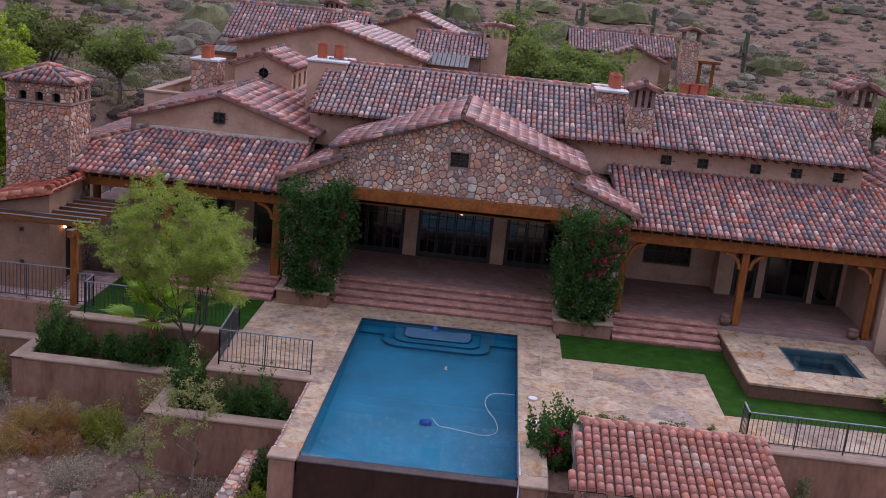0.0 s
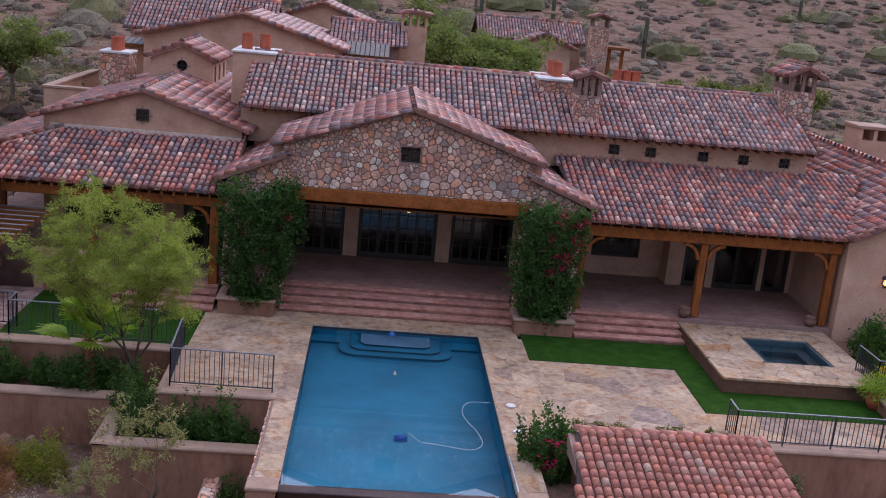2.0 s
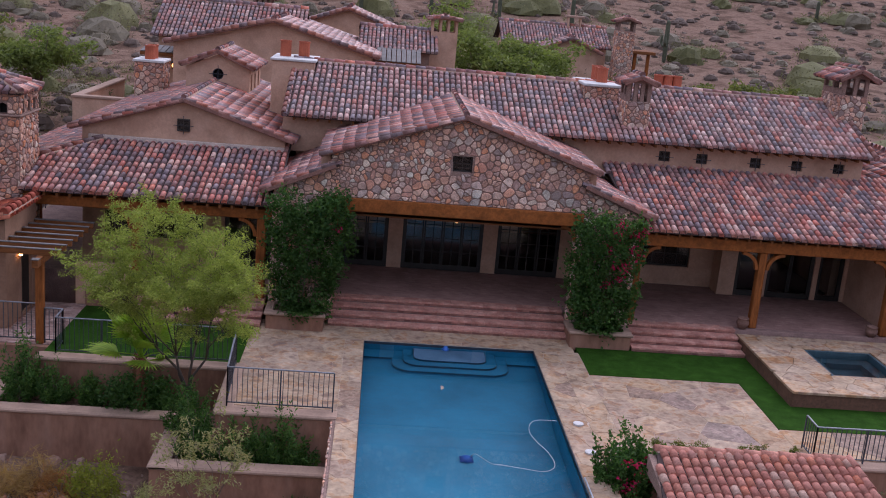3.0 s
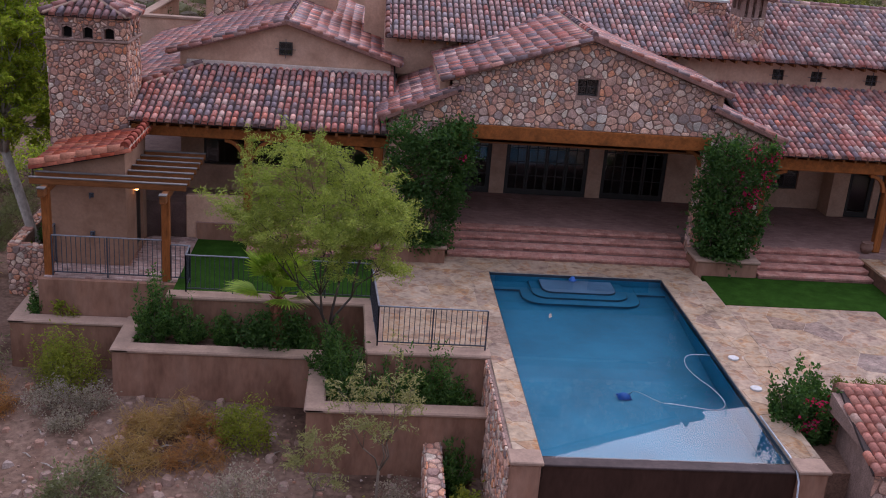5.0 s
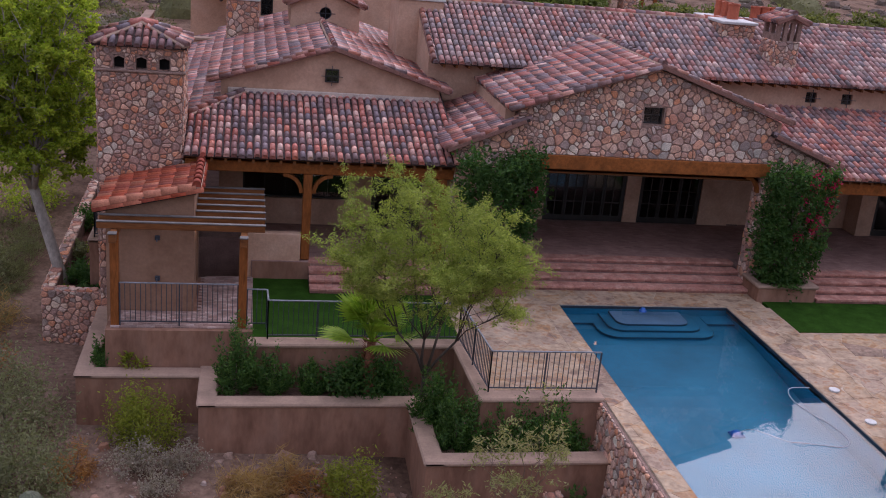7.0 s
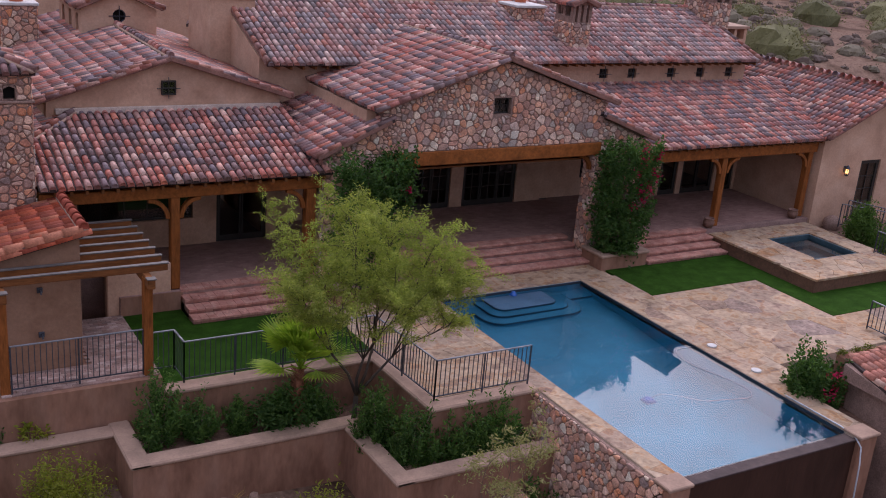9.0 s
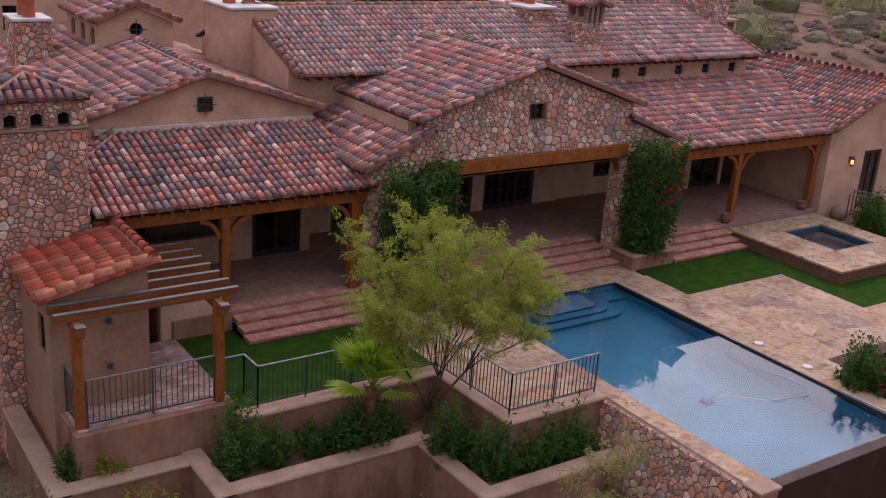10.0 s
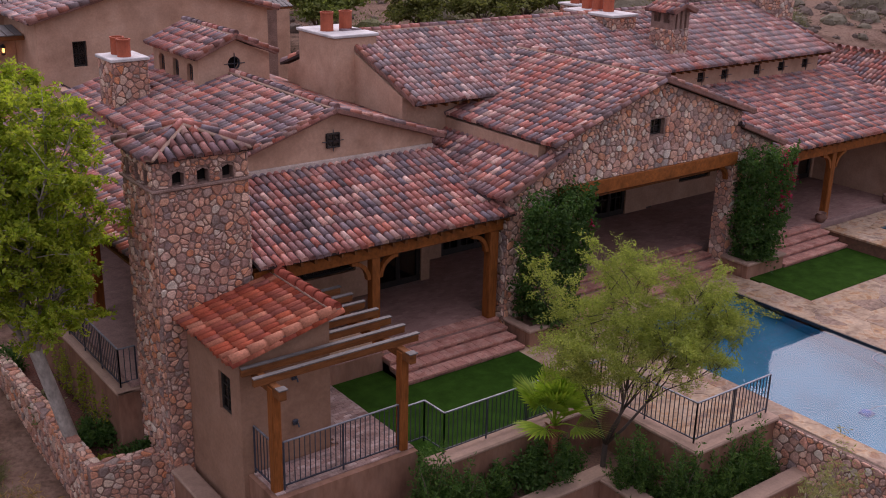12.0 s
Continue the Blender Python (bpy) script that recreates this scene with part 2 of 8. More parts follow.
WOOD_POST = surf("stained_post_timber", even((0.1381, 0.0415, 0.0104), (0.2444, 0.0792, 0.02), (0.1859, 0.0584, 0.0144)), scale=3, grain=10, rough=0.6, bump=0.25, spread=0.3, stretch=(3, 3, 0.4), gloss=0.15)
RAFTER = surf("rafter_timber", even((0.13, 0.0473, 0.0156), (0.21, 0.0788, 0.026)), scale=2.4, grain=9, rough=0.7, spread=0.25, stretch=(0.5, 3, 3), gloss=0.15)
FLASHING = surf("metal_flashing", even((0.075, 0.064, 0.058), (0.15, 0.13, 0.118)), scale=3, grain=20, rough=0.7, metal=0.0, bump=0.05, spread=0.12)
IRON = surf("black_iron", even((0.03, 0.034, 0.046), (0.05, 0.056, 0.072)), scale=3, grain=30, rough=0.38, metal=0.1, bump=0.1)
CLAY = surf("terracotta_pot", even((0.34, 0.0738, 0.0325), (0.42, 0.1025, 0.0455)), scale=3, grain=20, rough=0.75, spread=0.12)
POT = surf("weathered_pot", even((0.162, 0.0818, 0.0561), (0.216, 0.1193, 0.0891)), scale=6, grain=30, rough=0.8)
TURF = surf("lawn_turf", even((0.0136, 0.04, 0.0048), (0.0208, 0.056, 0.0064), (0.0288, 0.0704, 0.0088)), scale=2.5, grain=45, rough=0.95, bump=0.7, spread=0.3, gloss=0.04)
SOIL = surf("planter_soil", even((0.1, 0.0528, 0.0351), (0.19, 0.1056, 0.0702), (0.14, 0.0748, 0.0484)), scale=4, grain=22, rough=0.95, bump=0.8, spread=0.35)
# Dark waterline tile with the shadow of the coping put into its colour
WATERLINE = surf("waterline_tile_shadow", even((0.014, 0.018, 0.028), (0.03, 0.036, 0.05)), scale=6, grain=30, rough=0.35, bump=0.1)
TUB = surf("tub_tile", even((0.03, 0.06, 0.075), (0.045, 0.085, 0.105)), scale=3, grain=25, rough=0.5, bump=0.05)
PLASTER = surf("pool_plaster", even((0.012, 0.17, 0.275), (0.017, 0.2, 0.315)), scale=0.8, grain=25, rough=0.6, bump=0.05, spread=0.08)
LEDGE = surf("pool_ledge_plaster", even((0.1375, 0.228, 0.3335), (0.175, 0.264, 0.368)), scale=1.5, grain=25, rough=0.6, bump=0.05, spread=0.08)
WET = surf("wet_tile_wall", even((0.0264, 0.0126, 0.0086), (0.0484, 0.0229, 0.0162), (0.0374, 0.0185, 0.013)), scale=1.4, grain=10, rough=0.45, bump=0.2, spread=0.2, stretch=(1, 1, 0.35), gloss=0.2)
SPA_WALL = surf("spa_wall_tile", even((0.0818, 0.0388, 0.0236), (0.1432, 0.0741, 0.0468), (0.1091, 0.0547, 0.0345)), scale=1.6, grain=12, rough=0.8, bump=0.2, spread=0.25, gloss=0.2)
BARK = surf("bark", even((0.12, 0.085, 0.06), (0.22, 0.165, 0.12)), scale=4, grain=18, rough=0.95, bump=0.6, stretch=(1, 1, 0.4))
PALE_BARK = surf("pale_bark", even((0.24, 0.2, 0.165), (0.38, 0.33, 0.28)), scale=4, grain=14, rough=0.9, bump=0.4, stretch=(1, 1, 0.5))
# Near-black that stands in for missing light in hollows and rooms
DARK = surf("painted_shade", even((0.012, 0.01, 0.009), (0.02, 0.017, 0.015)), rough=0.9, bump=0)
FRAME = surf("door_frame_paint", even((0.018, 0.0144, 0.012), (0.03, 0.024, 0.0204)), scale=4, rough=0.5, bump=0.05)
BLUE = surf("blue_plastic", even((0.0055, 0.0612, 0.2677), (0.0082, 0.0918, 0.3443)), rough=0.4, bump=0)
HOSE = surf("white_hose", even((0.4, 0.42, 0.45), (0.48, 0.5, 0.53)), rough=0.5, bump=0)


def clear(name, colour, ior, rough, ripple=0.0):
    m = bpy.data.materials.new(name)
    m.use_nodes = True
    nt = m.node_tree
    b = nt.nodes["Principled BSDF"]
    b.inputs["Base Color"].default_value = (*colour, 1)
    b.inputs["Transmission Weight"].default_value, b.inputs["IOR"].default_value, b.inputs["Roughness"].default_value = 1, ior, rough
    if ripple:
        n, k = nt.nodes.new("ShaderNodeTexNoise"), nt.nodes.new("ShaderNodeBump")
        n.inputs["Scale"].default_value, n.inputs["Detail"].default_value = 2.2, 0
        k.inputs["Strength"].default_value, k.inputs["Distance"].default_value = ripple, 0.02
        g = nt.nodes.new("ShaderNodeNewGeometry")
        nt.links.new(g.outputs["Position"], n.inputs["Vector"])
        nt.links.new(n.outputs["Fac"], k.inputs["Height"])
        nt.links.new(k.outputs[0], b.inputs["Normal"])
    return m


WATER = clear("pool_water", (0.74, 0.92, 0.97), 1.33, 0.0)
GLASS = clear("window_glass", (0.75, 0.8, 0.82), 1.45, 0.0)


def glow(name, colour, strength):
    m = bpy.data.materials.new(name)
    m.use_nodes = True
    b = m.node_tree.nodes["Principled BSDF"]
    b.inputs["Emission Color"].default_value, b.inputs["Emission Strength"].default_value = (*colour, 1), strength
    return m


LAMP = glow("lit_lamp", (1.0, 0.5, 0.14), 8.0)
BULB = glow("lit_bulb", (1.0, 0.45, 0.1), 2.2)


# ---- mesh tools ----
class Geo:
    """A list of vertices and faces, grown shape by shape, in world coordinates."""

    def __init__(self):
        self.v, self.f = [], []

    def add(self, verts, faces):
        o = len(self.v)
        self.v.extend(tuple(p) for p in verts)
        self.f.extend(tuple(i + o for i in f) for f in faces)
        return self

    def convex(self, verts, faces):
        c = sum((Vector(p) for p in verts), Vector()) / len(verts)
        out = []
        for f in faces:
            a, b, d = (Vector(verts[i]) for i in f[:3])
            mid = sum((Vector(verts[i]) for i in f), Vector()) / len(f)
            out.append(f if (b - a).cross(d - a).dot(mid - c) >= 0 else tuple(reversed(f)))
        return self.add(verts, out)

    def box(self, a, b, c=0.0, m=None):
        """A box between two corners, its edges chamfered by c, turned by m."""
        lo, hi = [min(p, q) for p, q in zip(a, b)], [max(p, q) for p, q in zip(a, b)]
        c = min(c, *((h - l) * 0.45 for l, h in zip(lo, hi)))
        if c <= 0:
            vs = [((lo, hi)[i][0], (lo, hi)[j][1], (lo, hi)[k][2]) for i in (0, 1) for j in (0, 1) for k in (0, 1)]
            fs = [(0, 1, 3, 2), (4, 6, 7, 5), (0, 4, 5, 1), (2, 3, 7, 6), (0, 2, 6, 4), (1, 5, 7, 3)]
        else:
            vs, at = [], {}
            for i in (0, 1):
                for j in (0, 1):
                    for k in (0, 1):
                        p = [(lo, hi)[i][0], (lo, hi)[j][1], (lo, hi)[k][2]]
                        n = [p[0] + (c, -c)[i], p[1] + (c, -c)[j], p[2] + (c, -c)[k]]
                        for ax in range(3):
                            at[i, j, k, ax] = len(vs)
                            vs.append(tuple(p[q] if q == ax else n[q] for q in range(3)))
            fs = []
            ring = ((0, 0), (0, 1), (1, 1), (1, 0))
            for s in (0, 1):
                fs.append(tuple(at[s, j, k, 0] for j, k in ring))
                fs.append(tuple(at[i, s, k, 1] for i, k in ring))
                fs.append(tuple(at[i, j, s, 2] for i, j in ring))
            for p in (0, 1):
                for q in (0, 1):
                    fs.append((at[p, q, 0, 0], at[p, q, 1, 0], at[p, q, 1, 1], at[p, q, 0, 1]))
                    fs.append((at[p, 0, q, 0], at[p, 1, q, 0], at[p, 1, q, 2], at[p, 0, q, 2]))
                    fs.append((at[0, p, q, 1], at[1, p, q, 1], at[1, p, q, 2], at[0, p, q, 2]))
            for i in (0, 1):
                for j in (0, 1):
                    for k in (0, 1):
                        fs.append(tuple(at[i, j, k, ax] for ax in range(3)))
        if m is not None:
            vs = [tuple(m @ Vector(p)) for p in vs]
        return self.convex(vs, fs)

    def bar(self, p, q, w, h, c=0.0):
        """A straight bar from p to q, w wide and h high."""
        p, q = Vector(p), Vector(q)
        d = q - p
        z = Vector((0, 0, 1)) if abs(d.normalized().z) < 0.99 else Vector((0, 1, 0))
        x = d.normalized()
        y = z.cross(x).normalized()
        m = Matrix((x, y, x.cross(y))).transposed().to_4x4()
        m.translation = p
        return self.box((0, -w / 2, -h / 2), (d.length, w / 2, h / 2), c, m)

    def prism(self, poly, vec):
        n = len(poly)
        vec = Vector(vec)
        vs = [tuple(p) for p in poly] + [tuple(Vector(p) + vec) for p in poly]
        nor = sum(((Vector(poly[i]) - Vector(poly[0])).cross(Vector(poly[i + 1]) - Vector(poly[0])) for i in range(1, n - 1)), Vector())
        fs = [tuple(range(n)), tuple(range(2 * n - 1, n - 1, -1))] + [((i + 1) % n, i, n + i, n + (i + 1) % n) for i in range(n)]
        if nor.dot(vec) > 0:
            fs = [tuple(reversed(f)) for f in fs]
        return self.add(vs, fs)

    def tube(self, pts, radii, n=6, close=True):
        pts = [Vector(p) for p in pts]
        if not isinstance(radii, (list, tuple)):
            radii = [radii] * len(pts)
        t = (pts[1] - pts[0]).normalized()
        x = t.orthogonal().normalized()
        vs, fs = [], []
        for i, p in enumerate(pts):
            t = (pts[min(i + 1, len(pts) - 1)] - pts[max(i - 1, 0)]).normalized()
            x = (x - t * x.dot(t)).normalized()
            y = t.cross(x)
            for k in range(n):
                a = 2 * math.pi * k / n
                vs.append(tuple(p + (x * math.cos(a) + y * math.sin(a)) * radii[i]))
        for i in range(len(pts) - 1):
            for k in range(n):
                fs.append((i * n + k, i * n + (k + 1) % n, (i + 1) * n + (k + 1) % n, (i + 1) * n + k))
        if close:
            fs.append(tuple(range(n - 1, -1, -1)))
            fs.append(tuple(range((len(pts) - 1) * n, len(pts) * n)))
        return self.add(vs, fs)

    def lathe(self, profile, at, n=14):
        vs, fs = [], []
        for r, z in profile:
            for k in range(n):
                a = 2 * math.pi * k / n
                vs.append((at[0] + r * math.cos(a), at[1] + r * math.sin(a), at[2] + z))
        for i in range(len(profile) - 1):
            for k in range(n):
                fs.append((i * n + k, i * n + (k + 1) % n, (i + 1) * n + (k + 1) % n, (i + 1) * n + k))
        return self.add(vs, fs)

    def leaf(self, p, d, side, length, width):
        p, d, side = Vector(p), Vector(d), Vector(side)
        mid = p + d * (length * 0.45)
        lift = d.cross(side) * (width * 0.25)
        self.add((p, mid + side * (width / 2) + lift, p + d * length, mid - side * (width / 2) + lift), ((0, 1, 2), (0, 2, 3)))

    def make(self, name, material, parent=None, label="", kind="", category="", group="", smooth=False):
        base = Vector()
        q = parent
        while q is not None:
            base += q.location
            q = q.parent
        me = bpy.data.meshes.new(name)
        vs = np.array(self.v, dtype=float).reshape(-1, 3) - np.array(base)
        me.from_pydata(vs.tolist(), [], self.f)
        me.materials.append(material)
        if smooth:
            me.polygons.foreach_set("use_smooth", [True] * len(me.polygons))
        me.update()
        ob = new(name, me)
        ob.parent = parent
        return tagged(ob, label, category, group, kind)


def pieces(g):
    """The separate bodies of a Geo, each as one of its own."""
    key, root = {}, []
    def top(i):
        while root[i] != i:
            i = root[i]
        return i
    ids = []
    for p in g.v:
        k = tuple(round(c, 3) for c in p)
        if k not in key:
            key[k] = len(root)
            root.append(key[k])
        ids.append(key[k])
    for f in g.f:
        a = top(ids[f[0]])
        for i in f[1:]:
            root[top(ids[i])] = a
    out = {}
    for f in g.f:
        h = out.setdefault(top(ids[f[0]]), Geo())
        h.add([g.v[i] for i in f], [tuple(range(len(f)))])
    return list(out.values())


def make_each(g, name, material, parent=None, label=""):
    return [h.make(name, material, parent, label) for h in pieces(g)]


def thing(name, at, label, category, group="", kind=""):
    e = new(name)
    e.location = at
    e.empty_display_size = 0.3
    return tagged(e, label, category, group, kind)


def clip(poly, a, b, c):
    """The part of a flat polygon where a * u + b * v <= c."""
    out = []
    for i, p in enumerate(poly):
        q = poly[(i + 1) % len(poly)]
        dp, dq = a * p[0] + b * p[1] - c, a * q[0] + b * q[1] - c
        if dp <= 0:
            out.append(p)
        if (dp < 0 < dq) or (dq < 0 < dp):
            t = dp / (dp - dq)
            out.append((p[0] + t * (q[0] - p[0]), p[1] + t * (q[1] - p[1])))
    return out


def area(poly):
    return 0.5 * sum(p[0] * q[1] - q[0] * p[1] for p, q in zip(poly, poly[1:] + poly[:1]))


def cells(poly, size, seed, wide=1.25, drop=0.36, big=0.0):
    """Irregular stone outlines that fill a convex flat polygon."""
    rng = random.Random(seed)
    u0, u1 = min(p[0] for p in poly) - size, max(p[0] for p in poly) + size
    v0, v1 = min(p[1] for p in poly) - size, max(p[1] for p in poly) + size
    seeds = []
    v, row = v0, 0
    while v < v1:
        u = u0 + (row % 2) * size * wide / 2
        while u < u1:
            if rng.random() > drop:
                seeds.append((u + rng.uniform(-0.5, 0.5) * size * wide, v + rng.uniform(-0.5, 0.5) * size))
            u += size * wide
        v += size
        row += 1
    if big:
        for s in [q for q in seeds if rng.random() < big]:
            if s in seeds:
                r = rng.uniform(1.0, 1.75) * size
                seeds = [q for q in seeds if q is s or math.hypot((q[0] - s[0]) / wide, q[1] - s[1]) > r]
    reach = 4.6 * size
    grid = {}
    for s in seeds:
        grid.setdefault((int(s[0] // reach), int(s[1] // reach)), []).append(s)
    out = []
    if area(poly) < 0:
        poly = poly[::-1]
    for s in seeds:
        c = list(poly)
        gi, gj = int(s[0] // reach), int(s[1] // reach)
        near = [q for i in (-1, 0, 1) for j in (-1, 0, 1) for q in grid.get((gi + i, gj + j), ()) if q is not s]
        near.sort(key=lambda q: (q[0] - s[0]) ** 2 + (q[1] - s[1]) ** 2)
        for q in near[:26]:
            a, b = q[0] - s[0], q[1] - s[1]
            c = clip(c, a, b, (a * (q[0] + s[0]) + b * (q[1] + s[1])) / 2)
            if len(c) < 3:
                break
        if len(c) >= 3 and area(c) > (0.25 * size) ** 2:
            out.append(c)
    return out


def shrink(poly, gap):
    cx, cy = sum(p[0] for p in poly) / len(poly), sum(p[1] for p in poly) / len(poly)
    out = []
    for x, y in poly:
        d = math.hypot(x - cx, y - cy)
        k = max(0.3, 1 - gap / max(d, 1e-6))
        out.append((cx + (x - cx) * k, cy + (y - cy) * k))
    return out


def rounded(poly, k=0.2):
    out = []
    for p, q in zip(poly, poly[1:] + poly[:1]):
        out.append((p[0] + (q[0] - p[0]) * k, p[1] + (q[1] - p[1]) * k))
        out.append((q[0] + (p[0] - q[0]) * k, q[1] + (p[1] - q[1]) * k))
    return out


def block(g, poly, o, u, v, n, high, gap=0.019, bevel=0.02, soft=True):
    """One stone: a flat outline raised along n with a rounded rim."""
    poly = shrink(poly, gap)
    if soft:
        poly = rounded(poly, 0.27)
    k = len(poly)
    top = shrink(poly, bevel)
    vs = [tuple(o + u * x + v * y - n * 0.01) for x, y in poly]
    vs += [tuple(o + u * x + v * y + n * max(0.004, high - bevel * 0.7)) for x, y in poly]
    vs += [tuple(o + u * x + v * y + n * high) for x, y in top]
    fs = []
    for r in (0, k):
        fs += [(r + i, r + (i + 1) % k, r + k + (i + 1) % k, r + k + i) for i in range(k)]
    fs.append(tuple(range(2 * k, 3 * k)))
    if u.cross(v).dot(n) < 0:
        fs = [tuple(reversed(f)) for f in fs]
    g.add(vs, fs)


def masonry(parent, o, u, v, poly, size, seed, singles=0, holes=(), wide=1.25, cut=None, name="stone", mats=None):
    """Field stones over a flat convex patch; the first ones as pieces of their own, the rest as one mesh."""
    o, u, v = Vector(o), Vector(u), Vector(v)
    n = u.cross(v)
    rng = random.Random(seed + 7)
    one, many = mats or (STONE_ONE, STONE)
    rest = Geo()
    for c in cells(poly, size * 0.86, seed, wide, 0.1, 0.2):
        cx, cy = sum(p[0] for p in c) / len(c), sum(p[1] for p in c) / len(c)
        if any(a < cx < b and d < cy < e for a, d, b, e in holes):
            continue
        for a, d, b, e in holes:
            # trim a stone that reaches into an opening
            if min(p[0] for p in c) < b and max(p[0] for p in c) > a and min(p[1] for p in c) < e and max(p[1] for p in c) > d:
                off = {(1, 0, a): a - cx, (-1, 0, -b): cx - b, (0, 1, d): d - cy, (0, -1, -e): cy - e}
                best = max(off, key=off.get)
                c = clip(c, *best)
        if len(c) < 3 or area(c) < 0.0015:
            continue
        if cut:
            c = cut(c, cx, cy)
            if len(c) < 3 or area(c) < 0.002:
                continue
        high = rng.uniform(0.02, 0.05)
        if singles > 0:
            singles -= 1
            g = Geo()
            block(g, c, o, u, v, n, high)
            g.make(name, one, parent)
        else:
            block(rest, c, o, u, v, n, high)
    if rest.v:
        rest.make("stone_facing", many, parent, kind="stuff")


def tile_shape(length, r0, r1, seg=6):
    vs, fs = [], []
    for y, r, z in ((0, r0, 0.026), (length, r1, 0.004), (0.03, r0 - 0.016, 0.02)):
        vs.append((r, y, -0.02))
        for k in range(seg + 1):
            a = math.pi * k / seg
            vs.append((r * math.cos(a), y, z + r * 1.12 * math.sin(a)))
        vs.append((-r, y, -0.02))
    seg += 2
    s = seg + 1
    fs += [(k, k + 1, s + k + 1, s + k) for k in range(seg)]
    fs += [(2 * s + k, 2 * s + k + 1, k + 1, k) for k in range(seg)]
    fs.append(tuple(range(3 * s - 1, 2 * s - 1, -1)))
    return np.array(vs), fs


TILE_V, TILE_F = tile_shape(0.46, 0.071, 0.066)
TILE_MESH = {}


def tile_mesh(material):
    if material.name not in TILE_MESH:
        me = bpy.data.meshes.new("tile")
        me.from_pydata(TILE_V.tolist(), [], TILE_F)
        me.materials.append(material)
        me.polygons.foreach_set("use_smooth", [True] * len(me.polygons))
        TILE_MESH[material.name] = me
    return TILE_MESH[material.name]


def inside(poly, u, v):
    hit = False
    for p, q in zip(poly, poly[1:] + poly[:1]):
        if (p[1] > v) != (q[1] > v) and u < p[0] + (v - p[1]) * (q[0] - p[0]) / (q[1] - p[1]):
            hit = not hit
    return hit


def roof_slope(parent, pts, seed, single=None, one=TILE_ONE, many=TILE, pitch=0.2, row=0.36, thick=0.07, full=1.11):
    """A tiled roof face. pts: its corners, the first two along the eave. single(u, v): which tiles are pieces of their own."""
    pts = [Vector(p) for p in pts]
    o = pts[0]
    u = (pts[1] - o).normalized()
    nor = u.cross(pts[2] - o).normalized()
    if nor.z < 0:
        nor = -nor
    v = nor.cross(u)
    if v.z < 0:
        v = -v
    flat = [((p - o).dot(u), (p - o).dot(v)) for p in pts]
    deck = Geo().prism([p + nor * 0.01 for p in pts], -nor * thick).make("roof", DECK, parent)
    rng = random.Random(seed)
    umax, vmax = max(p[0] for p in flat), max(p[1] for p in flat)
    umin = min(p[0] for p in flat)
    right = u if u.cross(v).dot(nor) > 0 else -u
    fit = np.array((pitch / 0.2 * full, row / 0.4, pitch / 0.2))
    vs, fs = [], []
    i0, i1 = int(umin / pitch) - 1, int(umax / pitch) + 1
    for i in range(i0, i1):
        cu = (i + 0.5) * pitch
        shift = rng.uniform(-0.022, 0.022)
        j = 0
        while j * row < vmax:
            cv = j * row
            if inside(flat, cu, cv + 0.18):
                wob = rng.uniform(-0.022, 0.022)
                x = (right * math.cos(wob) + v * math.sin(wob))
                y = (v * math.cos(wob) - right * math.sin(wob))
                lift = nor * rng.uniform(0.0, 0.007)
                p = o + u * (cu + rng.uniform(-0.006, 0.006)) + v * (cv - 0.05 + shift + rng.uniform(-0.018, 0.018)) + lift
                m = Matrix((x, y, nor)).transposed().to_4x4()
                m.translation = p
                m = m @ Matrix.Diagonal((*fit, 1))
                if single and single(cu, cv):
                    t = new("tile", tile_mesh(one))
                    t.parent = deck
                    q, base = deck, Vector()
                    while q is not None:
                        base += q.location
                        q = q.parent
                    m.translation = p - base
                    t.matrix_basis = m
                else:
                    a = np.array(m.to_3x3())
                    b = len(vs) * len(TILE_V)
                    vs.append(TILE_V @ a.T + np.array(p))
                    fs.extend(tuple(k + b for k in f) for f in TILE_F)
            j += 1
    if vs:
        g = Geo()
        g.v, g.f = np.concatenate(vs).tolist(), fs
        g.make("roof_tiles", many, deck, kind="stuff", smooth=True)
    return deck


def ridge_row(parent, p, q, r=0.1, step=0.36, seed=1, material=RIDGE, name="ridge_tiles", drop=-0.015):
    """Barrel tiles laid end over end along a ridge, a hip or a verge."""
    p, q = Vector(p), Vector(q)
    d = (q - p).normalized()
    x = d.cross(Vector((0, 0, 1))).normalized()
    z = x.cross(d)
    if name == "verge_tiles":
        drop += 0.035
    rng = random.Random(seed)
    shape, faces = tile_shape(step + 0.06, r, r * 0.86, 7)
    g = Geo()
    n = max(1, int((q - p).length / step))
    s = (q - p).length / n
    for i in range(n):
        w = rng.uniform(-0.03, 0.03)
        a = np.array((x * math.cos(w) + d * math.sin(w), d * math.cos(w) - x * math.sin(w), z)).T
        g.add((shape @ a.T + np.array(p + d * (i * s - 0.03) + z * (rng.uniform(-0.008, 0.008) - drop))).tolist(), faces)
    if name != "verge_tiles":
        bed = z * 0.03
        Geo().bar(p - bed, q - bed, 0.23, 0.09, 0.03).make("ridge_mortar", CAP, parent)
    else:
        low = z * 0.05
        Geo().bar(p - low, q - low, 0.165, 0.14, 0.02).make("verge_bed", VERGE_BED, parent)
    return g.make(name, material, parent, smooth=True, kind="stuff")


